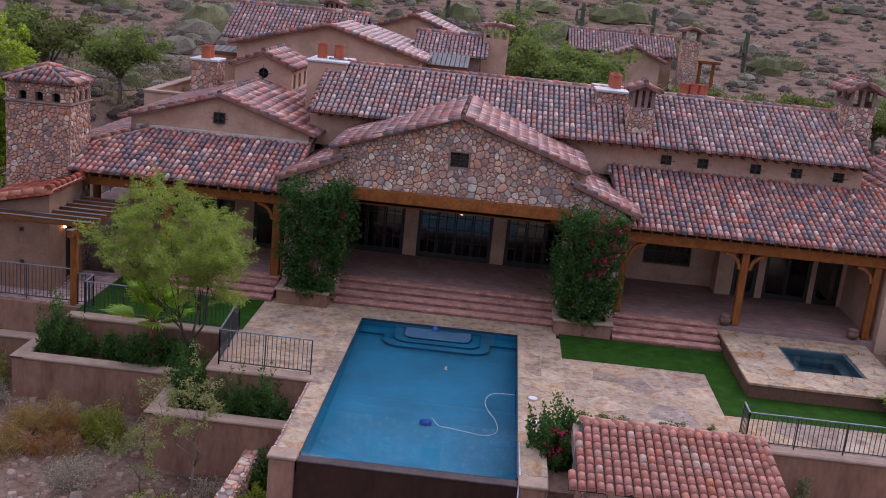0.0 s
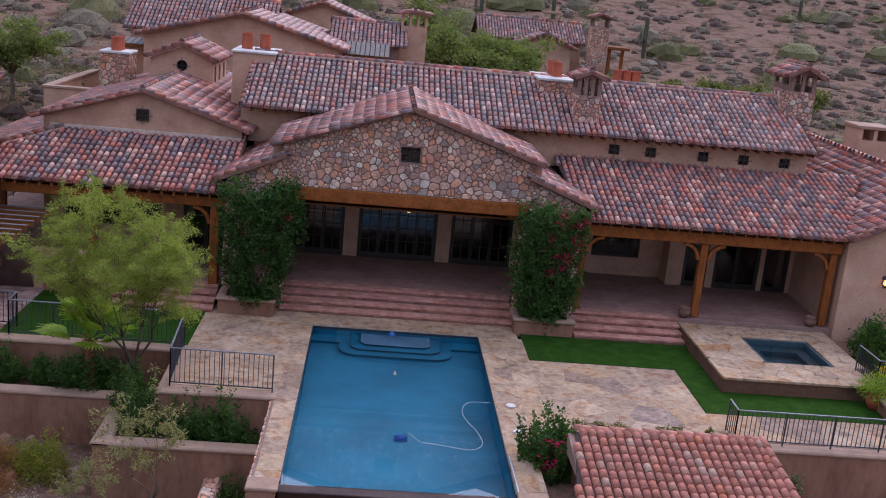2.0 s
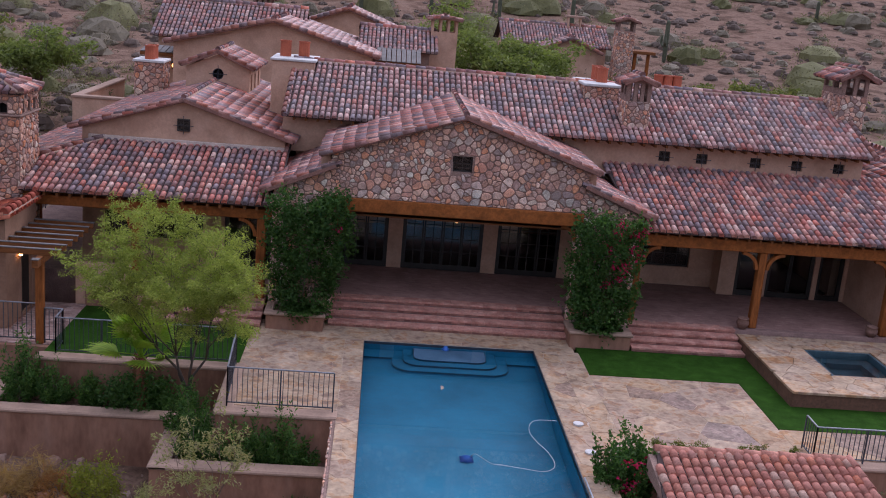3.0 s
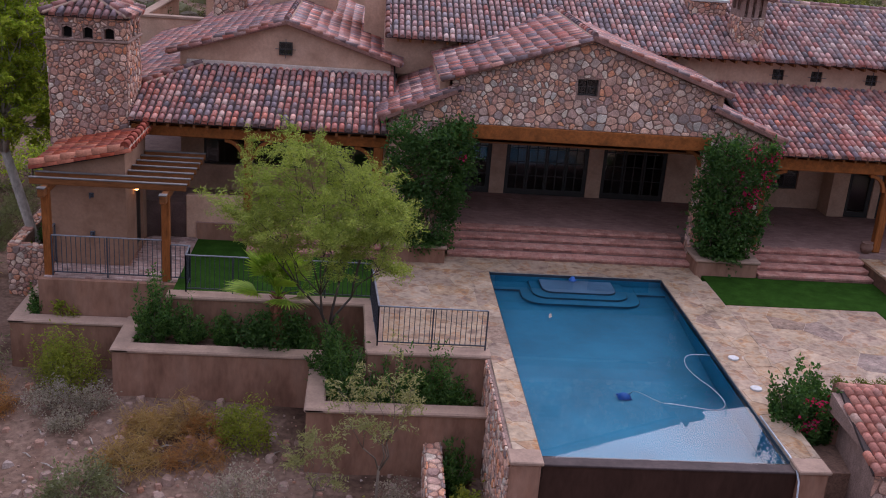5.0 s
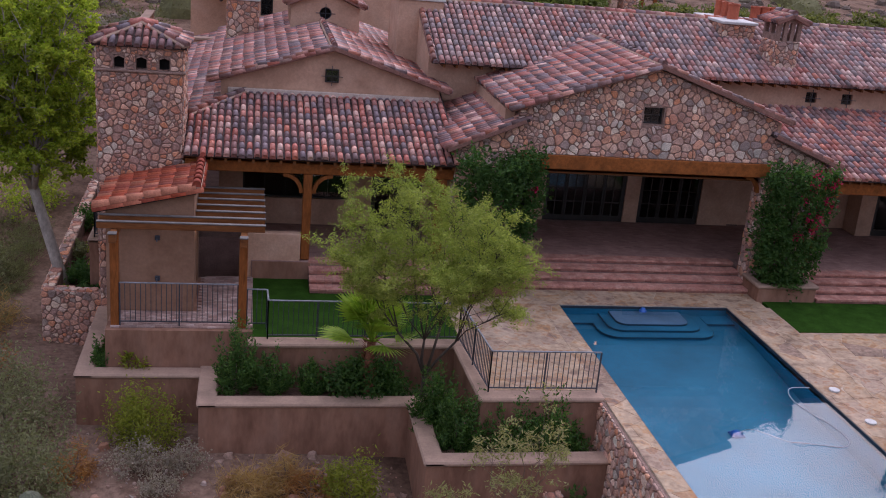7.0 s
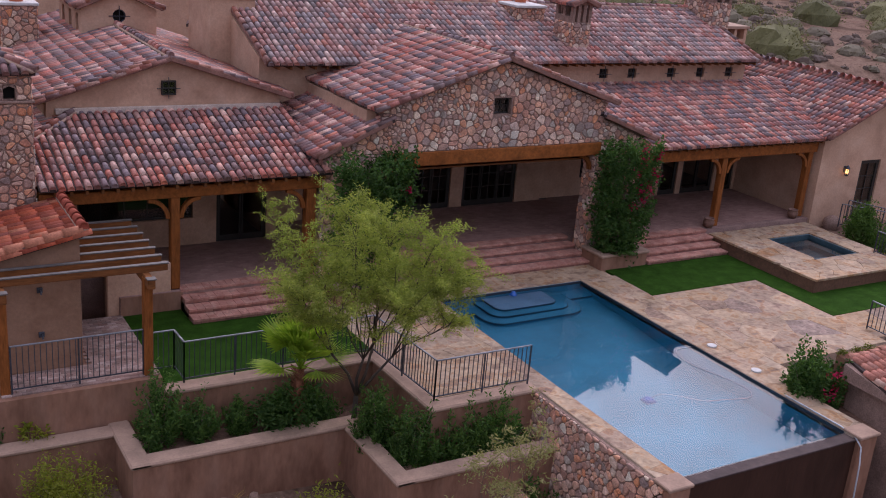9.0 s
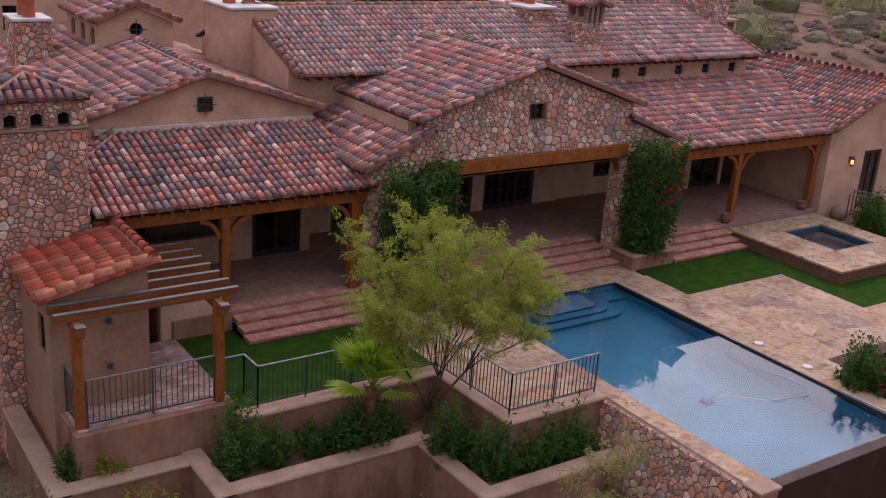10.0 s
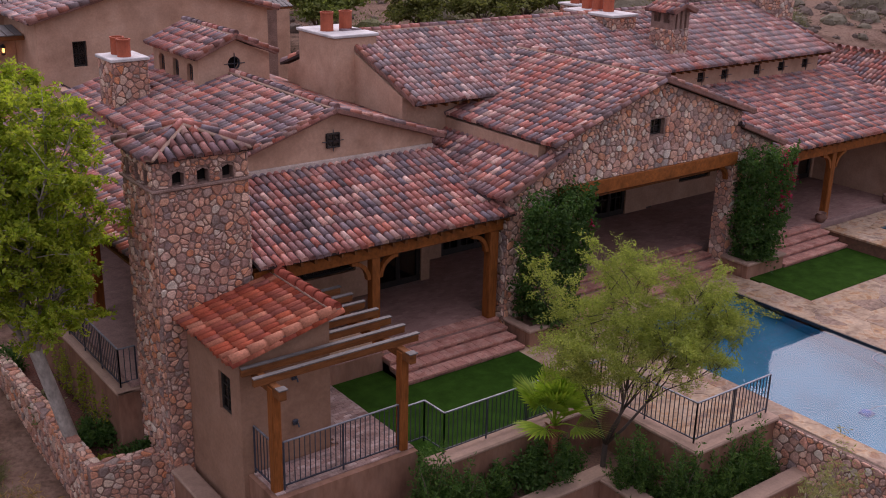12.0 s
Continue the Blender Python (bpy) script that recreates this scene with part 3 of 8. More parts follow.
def holed_wall(g, o, u, length, z0, z1, thick, holes):
    """An upright wall from o along u, its thickness behind (to the left of u), with holes (u0, z0, u1, z1)."""
    o, u = Vector((*o[:2], 0)), Vector((*u[:2], 0)).normalized()
    n = Vector((-u.y, u.x, 0))
    us = sorted({0.0, length, *(h[0] for h in holes), *(h[2] for h in holes)})
    zs = sorted({z0, z1, *(h[1] for h in holes), *(h[3] for h in holes)})
    us, zs = [a for a in us if 0 <= a <= length], [a for a in zs if z0 <= a <= z1]
    solid = {}
    for i in range(len(us) - 1):
        for j in range(len(zs) - 1):
            a, b = (us[i] + us[i + 1]) / 2, (zs[j] + zs[j + 1]) / 2
            solid[i, j] = not any(h[0] < a < h[2] and h[1] < b < h[3] for h in holes)
    def pt(a, b, back):
        return tuple(o + u * a + n * (thick if back else 0) + Vector((0, 0, b)))
    for (i, j), s in solid.items():
        if not s:
            continue
        a, b, c, d = us[i], us[i + 1], zs[j], zs[j + 1]
        g.add([pt(a, c, 0), pt(b, c, 0), pt(b, d, 0), pt(a, d, 0)], [(0, 1, 2, 3)])
        g.add([pt(a, c, 1), pt(b, c, 1), pt(b, d, 1), pt(a, d, 1)], [(3, 2, 1, 0)])
        for di, dj, e in ((-1, 0, ((a, c), (a, d))), (1, 0, ((b, d), (b, c))), (0, -1, ((b, c), (a, c))), (0, 1, ((a, d), (b, d)))):
            if not solid.get((i + di, j + dj), False):
                (p, q), (r, t) = e
                g.add([pt(p, q, 0), pt(r, t, 0), pt(r, t, 1), pt(p, q, 1)], [(0, 1, 2, 3)])
    return g


def window(parent, o, u, w, h, cols=2, rows=2, depth=0.12, frame=0.05, name="window"):
    """A window set in a hole: o its lower corner on the wall's face, u along the wall."""
    o, u = Vector(o), Vector(u).normalized()
    n = Vector((-u.y, u.x, 0))
    z = Vector((0, 0, 1))
    b = o + n * depth
    g = Geo()
    f = frame
    for p, q in (((0, f / 2), (w, f / 2)), ((0, h - f / 2), (w, h - f / 2)), ((f / 2, f), (f / 2, h - f)), ((w - f / 2, f), (w - f / 2, h - f))):
        g.bar(b + u * p[0] + z * p[1], b + u * q[0] + z * q[1], f, f, 0.006)
    body = g.make(name, FRAME, parent)
    m = Geo()
    for i in range(1, cols):
        m.bar(b + u * (w * i / cols) + z * f, b + u * (w * i / cols) + z * (h - f), 0.022, 0.022)
    for j in range(1, rows):
        m.bar(b + u * f + z * (h * j / rows), b + u * (w - f) + z * (h * j / rows), 0.022, 0.022)
    if m.v:
        make_each(m, "muntin", FRAME, body)
    # Near-black plate behind the pane paints the darkness of an unlit room
    r = b + n * 0.045
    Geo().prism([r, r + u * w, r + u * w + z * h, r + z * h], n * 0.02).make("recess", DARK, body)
    p = Geo()
    a, c = b + u * f + n * 0.018 + z * f, b + u * (w - f) + n * 0.018 + z * f
    p.prism([a, c, c + z * (h - 2 * f), a + z * (h - 2 * f)], n * 0.006)
    pane = p.make("pane", GLASS, body)
    pane.visible_shadow = False
    return body


def scatter_leaves(g, rng, centre, spread, count, length, width, droop=0.0):
    for _ in range(count):
        p = Vector((rng.gauss(centre[0], spread[0]), rng.gauss(centre[1], spread[1]), rng.gauss(centre[2], spread[2])))
        d = Vector((rng.uniform(-1, 1), rng.uniform(-1, 1), rng.uniform(-0.7, 0.9) - droop)).normalized()
        side = d.cross(Vector((rng.uniform(-1, 1), rng.uniform(-1, 1), rng.uniform(-1, 1)))).normalized()
        k = rng.uniform(0.65, 1.3)
        g.leaf(p, d, side, length * k, width * k)


def shrub(name, at, size, material, label, seed, leaves=600, length=0.09, width=0.045, clumps=26, stems=7, category="shrub", group="", stem_mat=None, flat=0.5, shoots=False):
    """A bush: woody stems and clumps of leaves with an uneven outline. size: half widths and height."""
    rng = random.Random(seed)
    ob = thing(name, at, label, category, group)
    sx, sy, sz = size
    g, s = Geo(), Geo()
    tips = []
    for _ in range(clumps):
        a, r = rng.uniform(0, 6.283), math.sqrt(rng.uniform(0.02, 1))
        h = rng.uniform(0.12, 1.0) * (1 - flat * r * r)
        k = rng.uniform(0.8, 1.12)
        tips.append((at[0] + sx * r * k * math.cos(a), at[1] + sy * r * k * math.sin(a), at[2] + sz * h * k))
    for t in tips:
        e = rng.uniform(0.1, 0.2)
        if shoots:
            # leaves up along one shoot
            foot = Vector((at[0] * 0.45 + t[0] * 0.55, at[1] * 0.45 + t[1] * 0.55, at[2] + (t[2] - at[2]) * 0.15))
            for k in range(leaves // clumps):
                p = foot.lerp(Vector(t), rng.random() ** 0.75)
                scatter_leaves(g, rng, p, (0.035, 0.035, 0.03), 1, length, width, -0.45)
            continue
        scatter_leaves(g, rng, t, (sx * e, sy * e, min(sz * e, 0.26)), leaves // clumps, length, width)
    for t in tips[:stems]:
        mid = (at[0] * 0.6 + t[0] * 0.4 + rng.uniform(-0.05, 0.05), at[1] * 0.6 + t[1] * 0.4, at[2] * 0.5 + t[2] * 0.5)
        s.tube([(at[0] + rng.uniform(-0.06, 0.06), at[1] + rng.uniform(-0.06, 0.06), at[2] - 0.05), mid, t], [0.02, 0.014, 0.005], 5)
    g.make("foliage", material, ob)
    s.make("stem", stem_mat or BARK, ob)
    return ob


# ---- ground ----
def ramp_z(y, knots):
    for (a, za), (b, zb) in zip(knots, knots[1:]):
        if y <= b:
            t = max(0.0, min(1.0, (y - a) / (b - a)))
            return za + (zb - za) * t
    return knots[-1][1]


FALL = ((-300, -22), (-60, -7), (0, -3.9), (20, -2.9), (28, -2.4), (38, -2.0), (46, -0.6), (54, 2.4), (75, 4.0), (110, 8.0), (160, 15.5), (260, 37), (420, 106), (700, 302), (1100, 535))


def ground_z(x, y):
    z = ramp_z(y, FALL)
    if x > 13 and y < 46:
        z += min(1.0, (x - 13) / 8) * 1.4 * max(0, min(1, (y - 26) / 6))
    far = max(0.0, min(1.0, (y - 60) / 80))
    z += 0.28 * noise.noise((x * 0.16, y * 0.16, 0.3)) + 0.09 * noise.noise((x * 0.7, y * 0.7, 4.1))
    z += far * (2.2 * noise.noise((x * 0.025, y * 0.025, 7.7)) + 0.7 * noise.noise((x * 0.08, y * 0.08, 2.2)))
    # higher shoulder of the mountain behind the house
    z += 45 * max(0.0, min(1.0, (y - 400) / 600)) * math.exp(-((x - 225) / 155) ** 2)
    z += min(1.0, max(0, (y - 150) / 300)) * 26 * noise.noise((x * 0.004, y * 0.004, 1.1))
    return z


def axis(lo, hi, mid, fine, grow):
    out, step, p = [mid], fine, mid
    while p < hi:
        p += step
        step = fine if abs(p - mid) < 32 else step * grow
        out.append(p)
    step, p = fine, mid
    while p > lo:
        p -= step
        step = fine if abs(p - mid) < 32 else step * grow
        out.insert(0, p)
    return out


xs, ys = axis(-900, 900, -2, 0.6, 1.06), axis(-300, 1100, 34, 0.6, 1.05)
gr = Geo()
gr.v = [(x, y, ground_z(x, y)) for y in ys for x in xs]
nx = len(xs)
gr.f = [(j * nx + i, j * nx + i + 1, (j + 1) * nx + i + 1, (j + 1) * nx + i) for j in range(len(ys) - 1) for i in range(nx - 1)]
EARTH = surf("desert_gravel", [(0.25, (0.095, 0.055, 0.038)), (0.42, (0.142, 0.086, 0.06)), (0.55, (0.185, 0.118, 0.086)), (0.7, (0.115, 0.066, 0.045))], scale=0.55, grain=7, rough=0.95, bump=0.9, spread=0.35, depth=0.05, blotch=0.3, gloss=0.04)
gr.make("ground", EARTH, kind="structure", label="reddish desert ground of gravel and bare soil", category="ground", smooth=True)

# ---- terrace, lawn and retaining walls ----
terrace = thing("terrace", (0, 29, 0), "buff and tan flagstone pool terrace with irregular joints", "terrace", kind="structure")
bed = Geo()
FLAG_AREAS = [(-6.95, 26.95, -4.22, 32.2, 0.6), (-6.95, 32.2, 2.55, 33.5, 0.5), (-4.22, 21.9, -3.68, 32.2, 0.42), (1.32, 21.95, 2.0, 32.2, 0.42),
              (2.0, 23.7, 2.66, 32.2, 0.42), (2.66, 25.42, 6.94, 30.42, 0.5), (6.94, 25.72, 12.0, 27.33, 0.6)]
for x0, y0, x1, y1, s in FLAG_AREAS:
    bed.box((x0, y0, -0.35), (x1, y1, -0.008))
make_each(bed, "terrace_bed", GROUT, terrace)

lawn = Geo()
for x0, y0, x1, y1 in ((2.66, 30.43, 7.86, 32.75), (6.95, 27.34, 7.86, 30.43), (7.86, 27.34, 12.4, 28.92)):
    lawn.box((x0, y0, -0.3), (x1, y1, 0.006))
lawn.make("lawn", TURF, kind="structure", label="clipped green turf strip beside the flagstone terrace", category="lawn")
lawn = Geo()
lawn.box((-12.05, 29.65, -0.3), (-6.95, 33.78, 0.006))
lawn.make("lawn", TURF, kind="structure", label="small green lawn below the brick porch steps", category="lawn")


def capped_wall(label, runs, top, foot, thick=0.36, cap=0.11, over=0.05, name="retaining_wall"):
    """A stucco wall along straight runs (x0, y0, x1, y1) with a rounded cap."""
    x, y = runs[0][:2]
    ob = thing(name, (x, y, foot), label, "retaining wall", kind="structure")
    body, lid = Geo(), Geo()
    for i, (x0, y0, x1, y1) in enumerate(runs):
        d = Vector((x1 - x0, y1 - y0, 0)).normalized()
        e = 0.004 * i
        a, b = Vector((x0, y0, 0)) - d * (thick / 2 - e), Vector((x1, y1, 0)) + d * (thick / 2 - e)
        h = top - cap - foot - e
        h += 0.03
        body.bar(a + Vector((0, 0, foot + h / 2)), b + Vector((0, 0, foot + h / 2)), thick + e, h, 0.01)
        a, b = a - d * over, b + d * over
        lid.bar(a + Vector((0, 0, top - e - cap / 2)), b + Vector((0, 0, top - e - cap / 2)), thick + 2 * over, cap, 0.035)
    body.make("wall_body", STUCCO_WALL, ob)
    lid.make("wall_cap", CAP, ob)
    return ob


capped_wall("tan stucco terrace wall with a rounded cap under the iron railing", [(-11.95, 29.5, -6.99, 29.5), (-6.97, 29.5, -6.9, 26.75), (-6.9, 26.7, -4.4, 26.7)], 0.02, -2.6)
capped_wall("tan stucco planter wall with a pale cap, planted with shrubs", [(-13.05, 30.0, -13.05, 28.26), (-13.05, 28.26, -8.2, 28.26)], -0.92, -3.0)
capped_wall("tan stucco planter wall stepping down beside the pool", [(-8.2, 28.2, -8.2, 25.65), (-8.2, 25.65, -4.5, 25.65)], -0.96, -3.4)
capped_wall("low tan stucco planter wall beside the pergola", [(-15.95, 33.6, -15.95, 29.78), (-15.95, 29.78, -13.2, 29.78)], -0.93, -3.0)
capped_wall("tan stucco terrace wall with a cap under the long iron railing", [(7.5, 25.55, 17, 25.55)], -0.02, -3.2)
capped_wall("low tan stucco planter wall below the terrace", [(8.6, 24.1, 17, 24.1)], -1.55, -3.6)
capped_wall("stucco planter wall with a cap beside the hot tub", [(12.2, 28.9, 17, 28.9), (12.2, 28.9, 12.2, 25.8)], 0.42, -0.8)
capped_wall("tan stucco wall with a cap below the side porch railing", [(-16.45, 50, -16.45, 35.75), (-16.45, 35.75, -16.0, 35.75)], 0.4, -2.6)

soil = Geo()
for x0, y0, x1, y1, z in ((-13.2, 28.2, -6.9, 29.6, -1.15), (-8.3, 25.65, -4.4, 28.3, -1.2), (-16.1, 29.8, -12.9, 33.6, -1.12), (7.6, 24.1, 17, 25.5, -1.7), (12.2, 28.9, 17, 33.6, 0.2), (1.96, 22.3, 3.0, 25.4, -0.3)):
    soil.box((x0, y0, z - 0.6), (x1, y1, z))
soil.make("planter_soil", SOIL, kind="structure", label="dark bare soil filling the planters", category="soil")


def stone_wall(label, x0, y0, x1, y1, top, foot, thick, seed, faces, top_stones=True, singles=0, mats=None):
    """A rubble wall: a mortar core with stones on the faces named and along its top."""
    ob = thing("stone_wall", ((x0 + x1) / 2, (y0 + y1) / 2, foot), label, "stone wall", kind="structure")
    a, b = Vector((x0, y0, 0)), Vector((x1, y1, 0))
    d = (b - a).normalized()
    n = Vector((-d.y, d.x, 0))
    Geo().bar(a + Vector((0, 0, (top + foot) / 2)), b + Vector((0, 0, (top + foot) / 2)), thick, top - foot, 0.02).make("wall_core", MORTAR, ob)
    length, up = (b - a).length, Vector((0, 0, 1))
    flat = [(0, 0), (length, 0), (length, top - foot), (0, top - foot)]
    if "r" in faces:
        masonry(ob, a - n * thick / 2 + up * foot, d, up, flat, 0.115, seed, singles, mats=mats)
    if "l" in faces:
        masonry(ob, b + n * thick / 2 + up * foot, -d, up, flat, 0.115, seed + 1, mats=mats)
    if top_stones:
        masonry(ob, a - n * thick / 2 + up * top, d, n, [(0, 0), (length, 0), (length, thick), (0, thick)], 0.18, seed + 2, mats=mats)
    if "e" in faces:
        masonry(ob, b - n * thick / 2 + up * foot, n, up, [(0, 0), (thick, 0), (thick, top - foot), (0, top - foot)], 0.14, seed + 3)
    return ob


stone_wall("rubble stone wall under the flagstone pool coping", -4.15, 26.6, -4.15, 21.95, -0.05, -3.2, 0.3, 31, "r", False, 90)
stone_wall("low rubble stone wall stepping down the slope", -5.5, 25.6, -5.6, 19.5, -1.75, -4.2, 0.36, 35, "rl")
stone_wall("rubble stone planter wall beside the stone tower", -17.75, 34.66, -16.05, 34.45, -0.75, -3.2, 0.34, 39, "r", True, 40, (DARK_STONE_ONE, DARK_STONE))
stone_wall("long rubble stone garden wall on the slope", -17.98, 52.0, -17.6, 34.66, -0.75, -3.4, 0.34, 43, "r", mats=(DARK_STONE_ONE, DARK_STONE))
soil = Geo()
soil.box((-17.75, 34.6, -2.2), (-16.0, 50, -1.25))
LITTER = surf("leaf_litter", even((0.07, 0.03, 0.022), (0.14, 0.055, 0.038), (0.1, 0.055, 0.042), (0.17, 0.085, 0.06)), scale=6, grain=20, rough=0.95, bump=0.9, spread=0.5, gloss=0.1)
soil.make("planter_soil", LITTER, kind="structure", label="soil with fallen red-brown leaves in the raised bed", category="soil")

# ---- swimming pool ----
pool = thing("swimming_pool", (-1.18, 27.2, 0), "rectangular blue infinity-edge swimming pool filled with still water", "swimming pool")
PX0, PX1, PY0, PY1 = -3.68, 1.32, 22.2, 32.17
g = Geo()
g.box((PX0, PY0, -1.7), (PX1, PY1, -1.55))
g.box((PX0 - 0.12, PY0, -1.7), (PX0, PY1, -0.03))
g.box((PX1, PY0, -1.7), (PX1 + 0.12, PY1, -0.03))
g.box((PX0 - 0.12, PY1, -1.7), (PX1 + 0.12, PY1 + 0.12, -0.03))
g.make("basin", PLASTER, pool)


def stair(grow, z0, z1, mat, name):
    """A ledge along the far wall with rounded near corners."""
    x0, x1, y0, r = -2.22 - grow, -0.15 + grow, 31.25 - grow, 0.3 + grow * 0.4
    pts = [(x0, PY1 - 0.01), (x1, PY1 - 0.01)]
    for k in range(7):
        a = -math.pi / 2 * k / 6
        pts.append((x1 - r + r * math.cos(a), y0 + r + r * math.sin(a)))
    for k in range(7):
        a = -math.pi / 2 - math.pi / 2 * k / 6
        pts.append((x0 + r + r * math.cos(a), y0 + r + r * math.sin(a)))
    Geo().prism([(x, y, z0) for x, y in pts], (0, 0, z1 - z0)).make(name, mat, pool)


g = Geo()
g.box((PX0 + 0.004, PY1 - 0.02, -0.15), (PX1 - 0.004, PY1 - 0.001, -0.02))
g.box((PX1 - 0.02, PY0 + 0.02, -0.15), (PX1 - 0.001, PY1 - 0.021, -0.02))
g.box((PX0 + 0.001, PY0 + 0.02, -0.15), (PX0 + 0.02, PY1 - 0.021, -0.02))
make_each(g, "waterline_band", WATERLINE, pool, "dark tile band and coping shadow at the waterline")
# Dark band for the tile trim plus the shade on the step risers
TRIM_SHADE = surf("trim_and_shade", even((0.008, 0.04, 0.075), (0.014, 0.06, 0.1)), scale=6, grain=30, rough=0.4, bump=0.05)
for grow, low, high, mat, kind_ in ((0.0, -0.9, -0.33, LEDGE, "tanning_ledge"), (0.3, -1.2, -0.47, PLASTER, "pool_step"), (0.62, -1.54, -0.62, PLASTER, "pool_step")):
    stair(grow, low, high, mat, kind_)
    stair(grow + 0.014, high - 0.13, high - 0.012, TRIM_SHADE, "step_trim")
for x0, x1 in ((PX0 + 0.004, -2.83), (0.48, PX1 - 0.004)):
    Geo().box((x0, PY1 - 0.62, -1.5), (x1, PY1 - 0.021, -0.6)).make("pool_bench", PLASTER, pool)
    Geo().box((x0, PY1 - 0.634, -0.73), (x1, PY1 - 0.6, -0.612)).make("bench_trim", TRIM_SHADE, pool)
Geo().prism([(PX0 + 0.01, y, z) for y, z in ((PY1 - 0.012, -1.62), (PY1 - 0.012, -0.8), (30.3, -0.84), (26.6, -1.58), (26.6, -1.62))], (PX1 - PX0 - 0.02, 0, 0)).make("floor_slope", PLASTER, pool)
water = Geo()
water.add([(PX0 + 0.021, PY0 - 0.05, -0.06), (PX1 - 0.021, PY0 - 0.05, -0.06), (PX1 - 0.021, PY1 - 0.021, -0.06), (PX0 + 0.021, PY1 - 0.021, -0.06)], [(0, 1, 2, 3)])
w = water.make("water", WATER, pool, "still clear water")
w.visible_shadow = False
g = Geo()
g.box((PX0 - 0.1, PY0 - 0.3, -3.2), (PX1 + 0.1, PY0, -0.07), 0.03)
g.make("spill_wall", WET, pool, "dark wet tiled overflow wall")
WET_LEDGE = surf("wet_stone_ledge", even((0.05, 0.034, 0.032), (0.085, 0.06, 0.056)), scale=2.0, grain=12, rough=0.6, bump=0.25, spread=0.2, gloss=0.12)
Geo().box((PX0 - 0.02, PY0 - 0.33, -0.11), (PX1 + 0.02, PY0 + 0.004, -0.064), 0.012).make("spill_ledge", WET_LEDGE, pool, "wet stone ledge of the overflow edge")
for x0, x1 in ((-4.3, -3.72), (1.36, 1.95)):
    g = Geo()
    g.box((x0, 21.78, -3.2), (x1, 22.25, -0.04), 0.03)
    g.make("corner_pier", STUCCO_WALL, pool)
    g = Geo()
    g.box((x0 - 0.04, 21.74, -0.04), (x1 + 0.04, 22.27, 0.04), 0.02)
    g.make("pier_cap", CAP, pool)
g = Geo()
g.box((PX0 - 0.4, 20.6, -3.25), (PX1 + 0.4, 22, -2.9))
g.make("catch_basin", WET, pool)

# hot tub on its raised flagstone deck
spa = thing("hot_tub", (10, 31, 0), "square sunken hot tub in a raised brown-sided flagstone deck", "hot tub")
SX0, SX1, SY0, SY1, SZ = 9.62, 11.6, 30.42, 32.5, 0.46
g = Geo()
for a, b in (((7.88, 28.92), (12.3, SY0)), ((7.88, SY1), (12.6, 33.62)), ((7.88, SY0), (SX0, SY1)), ((SX1, SY0), (12.6, SY1))):
    g.box((*a, -0.3), (*b, SZ - 0.06))
make_each(g, "deck_side", SPA_WALL, spa)
g = Geo()
g.box((SX0 - 0.02, SY0 - 0.02, -0.6), (SX1 + 0.02, SY1 + 0.02, -0.5))
g.box((SX0, SY1 - 0.45, -0.5), (SX1, SY1, 0.0))
g.box((SX0, SY0, -0.5), (SX0 + 0.4, SY1 - 0.45, 0.0))
g.box((SX1 - 0.4, SY0, -0.5), (SX1, SY1 - 0.45, 0.0))
for a, b in (((SX0 - 0.05, SY0 - 0.05), (SX0 + 0.03, SY1 + 0.05)), ((SX1 - 0.03, SY0 - 0.05), (SX1 + 0.05, SY1 + 0.05)), ((SX0 + 0.03, SY0 - 0.05), (SX1 - 0.03, SY0 + 0.03)), ((SX0 + 0.03, SY1 - 0.03), (SX1 - 0.03, SY1 + 0.05))):
    g.box((*a, -0.5), (*b, SZ - 0.035))
make_each(g, "tub_wall", TUB, spa, "dark blue-grey tiled tub")
g = Geo().add([(SX0, SY0, SZ - 0.14), (SX1, SY0, SZ - 0.14), (SX1, SY1, SZ - 0.14), (SX0, SY1, SZ - 0.14)], [(0, 1, 2, 3)])
w = g.make("water", WATER, spa)
w.visible_shadow = False
SPA_FLAGS = [(7.84, 28.87, 12.34, SY0 - 0.06), (7.84, SY1 + 0.06, 12.64, 33.6), (7.84, SY0 - 0.06, SX0 - 0.06, SY1 + 0.06), (SX1 + 0.06, SY0 - 0.06, 12.6, SY1 + 0.06)]

# ---- house ----
house = thing("house", (-1, 40, 0), "large tan stucco and field-stone desert villa with clay barrel-tile roofs", "house")
FLOOR = 0.54
UP = Vector((0, 0, 1))

# porch floors and body of the house
g = Geo()
g.box((-6.9, 34.7, -0.5), (4.5, 38.5, FLOOR - 0.02))
g.box((-16.3, 35.6, -2.2), (-6.9, 52, FLOOR - 0.02))
g.box((-12.1, 33.75, -0.6), (-6.9, 35.6, FLOOR - 0.02))
g.box((4.5, 33.8, -0.5), (13.0, 38.6, FLOOR - 0.02))
make_each(g, "porch_floor", BRICK_BED, house, "brick-paved porch floor")
Geo().box((-12.08, 33.72, -0.3), (-10.5, 33.747, 0.5)).make("porch_skirt", STUCCO_WALL, house)

# great room, porch back walls
g = Geo()
holed_wall(g, (-6.4, 38.4), (1, 0), 10.4, FLOOR, 5.2, 0.3, [(1.15, FLOOR, 3.3, 2.75), (3.8, FLOOR, 6.6, 2.75), (7.1, FLOOR, 9.3, 2.75)])
make_each(g, "wall", STUCCO, house)
g = Geo()
holed_wall(g, (4.0, 38.55), (1, 0), 4.9, FLOOR, 4.3, 0.3, [(1.85, 1.2, 3.6, 2.1)])
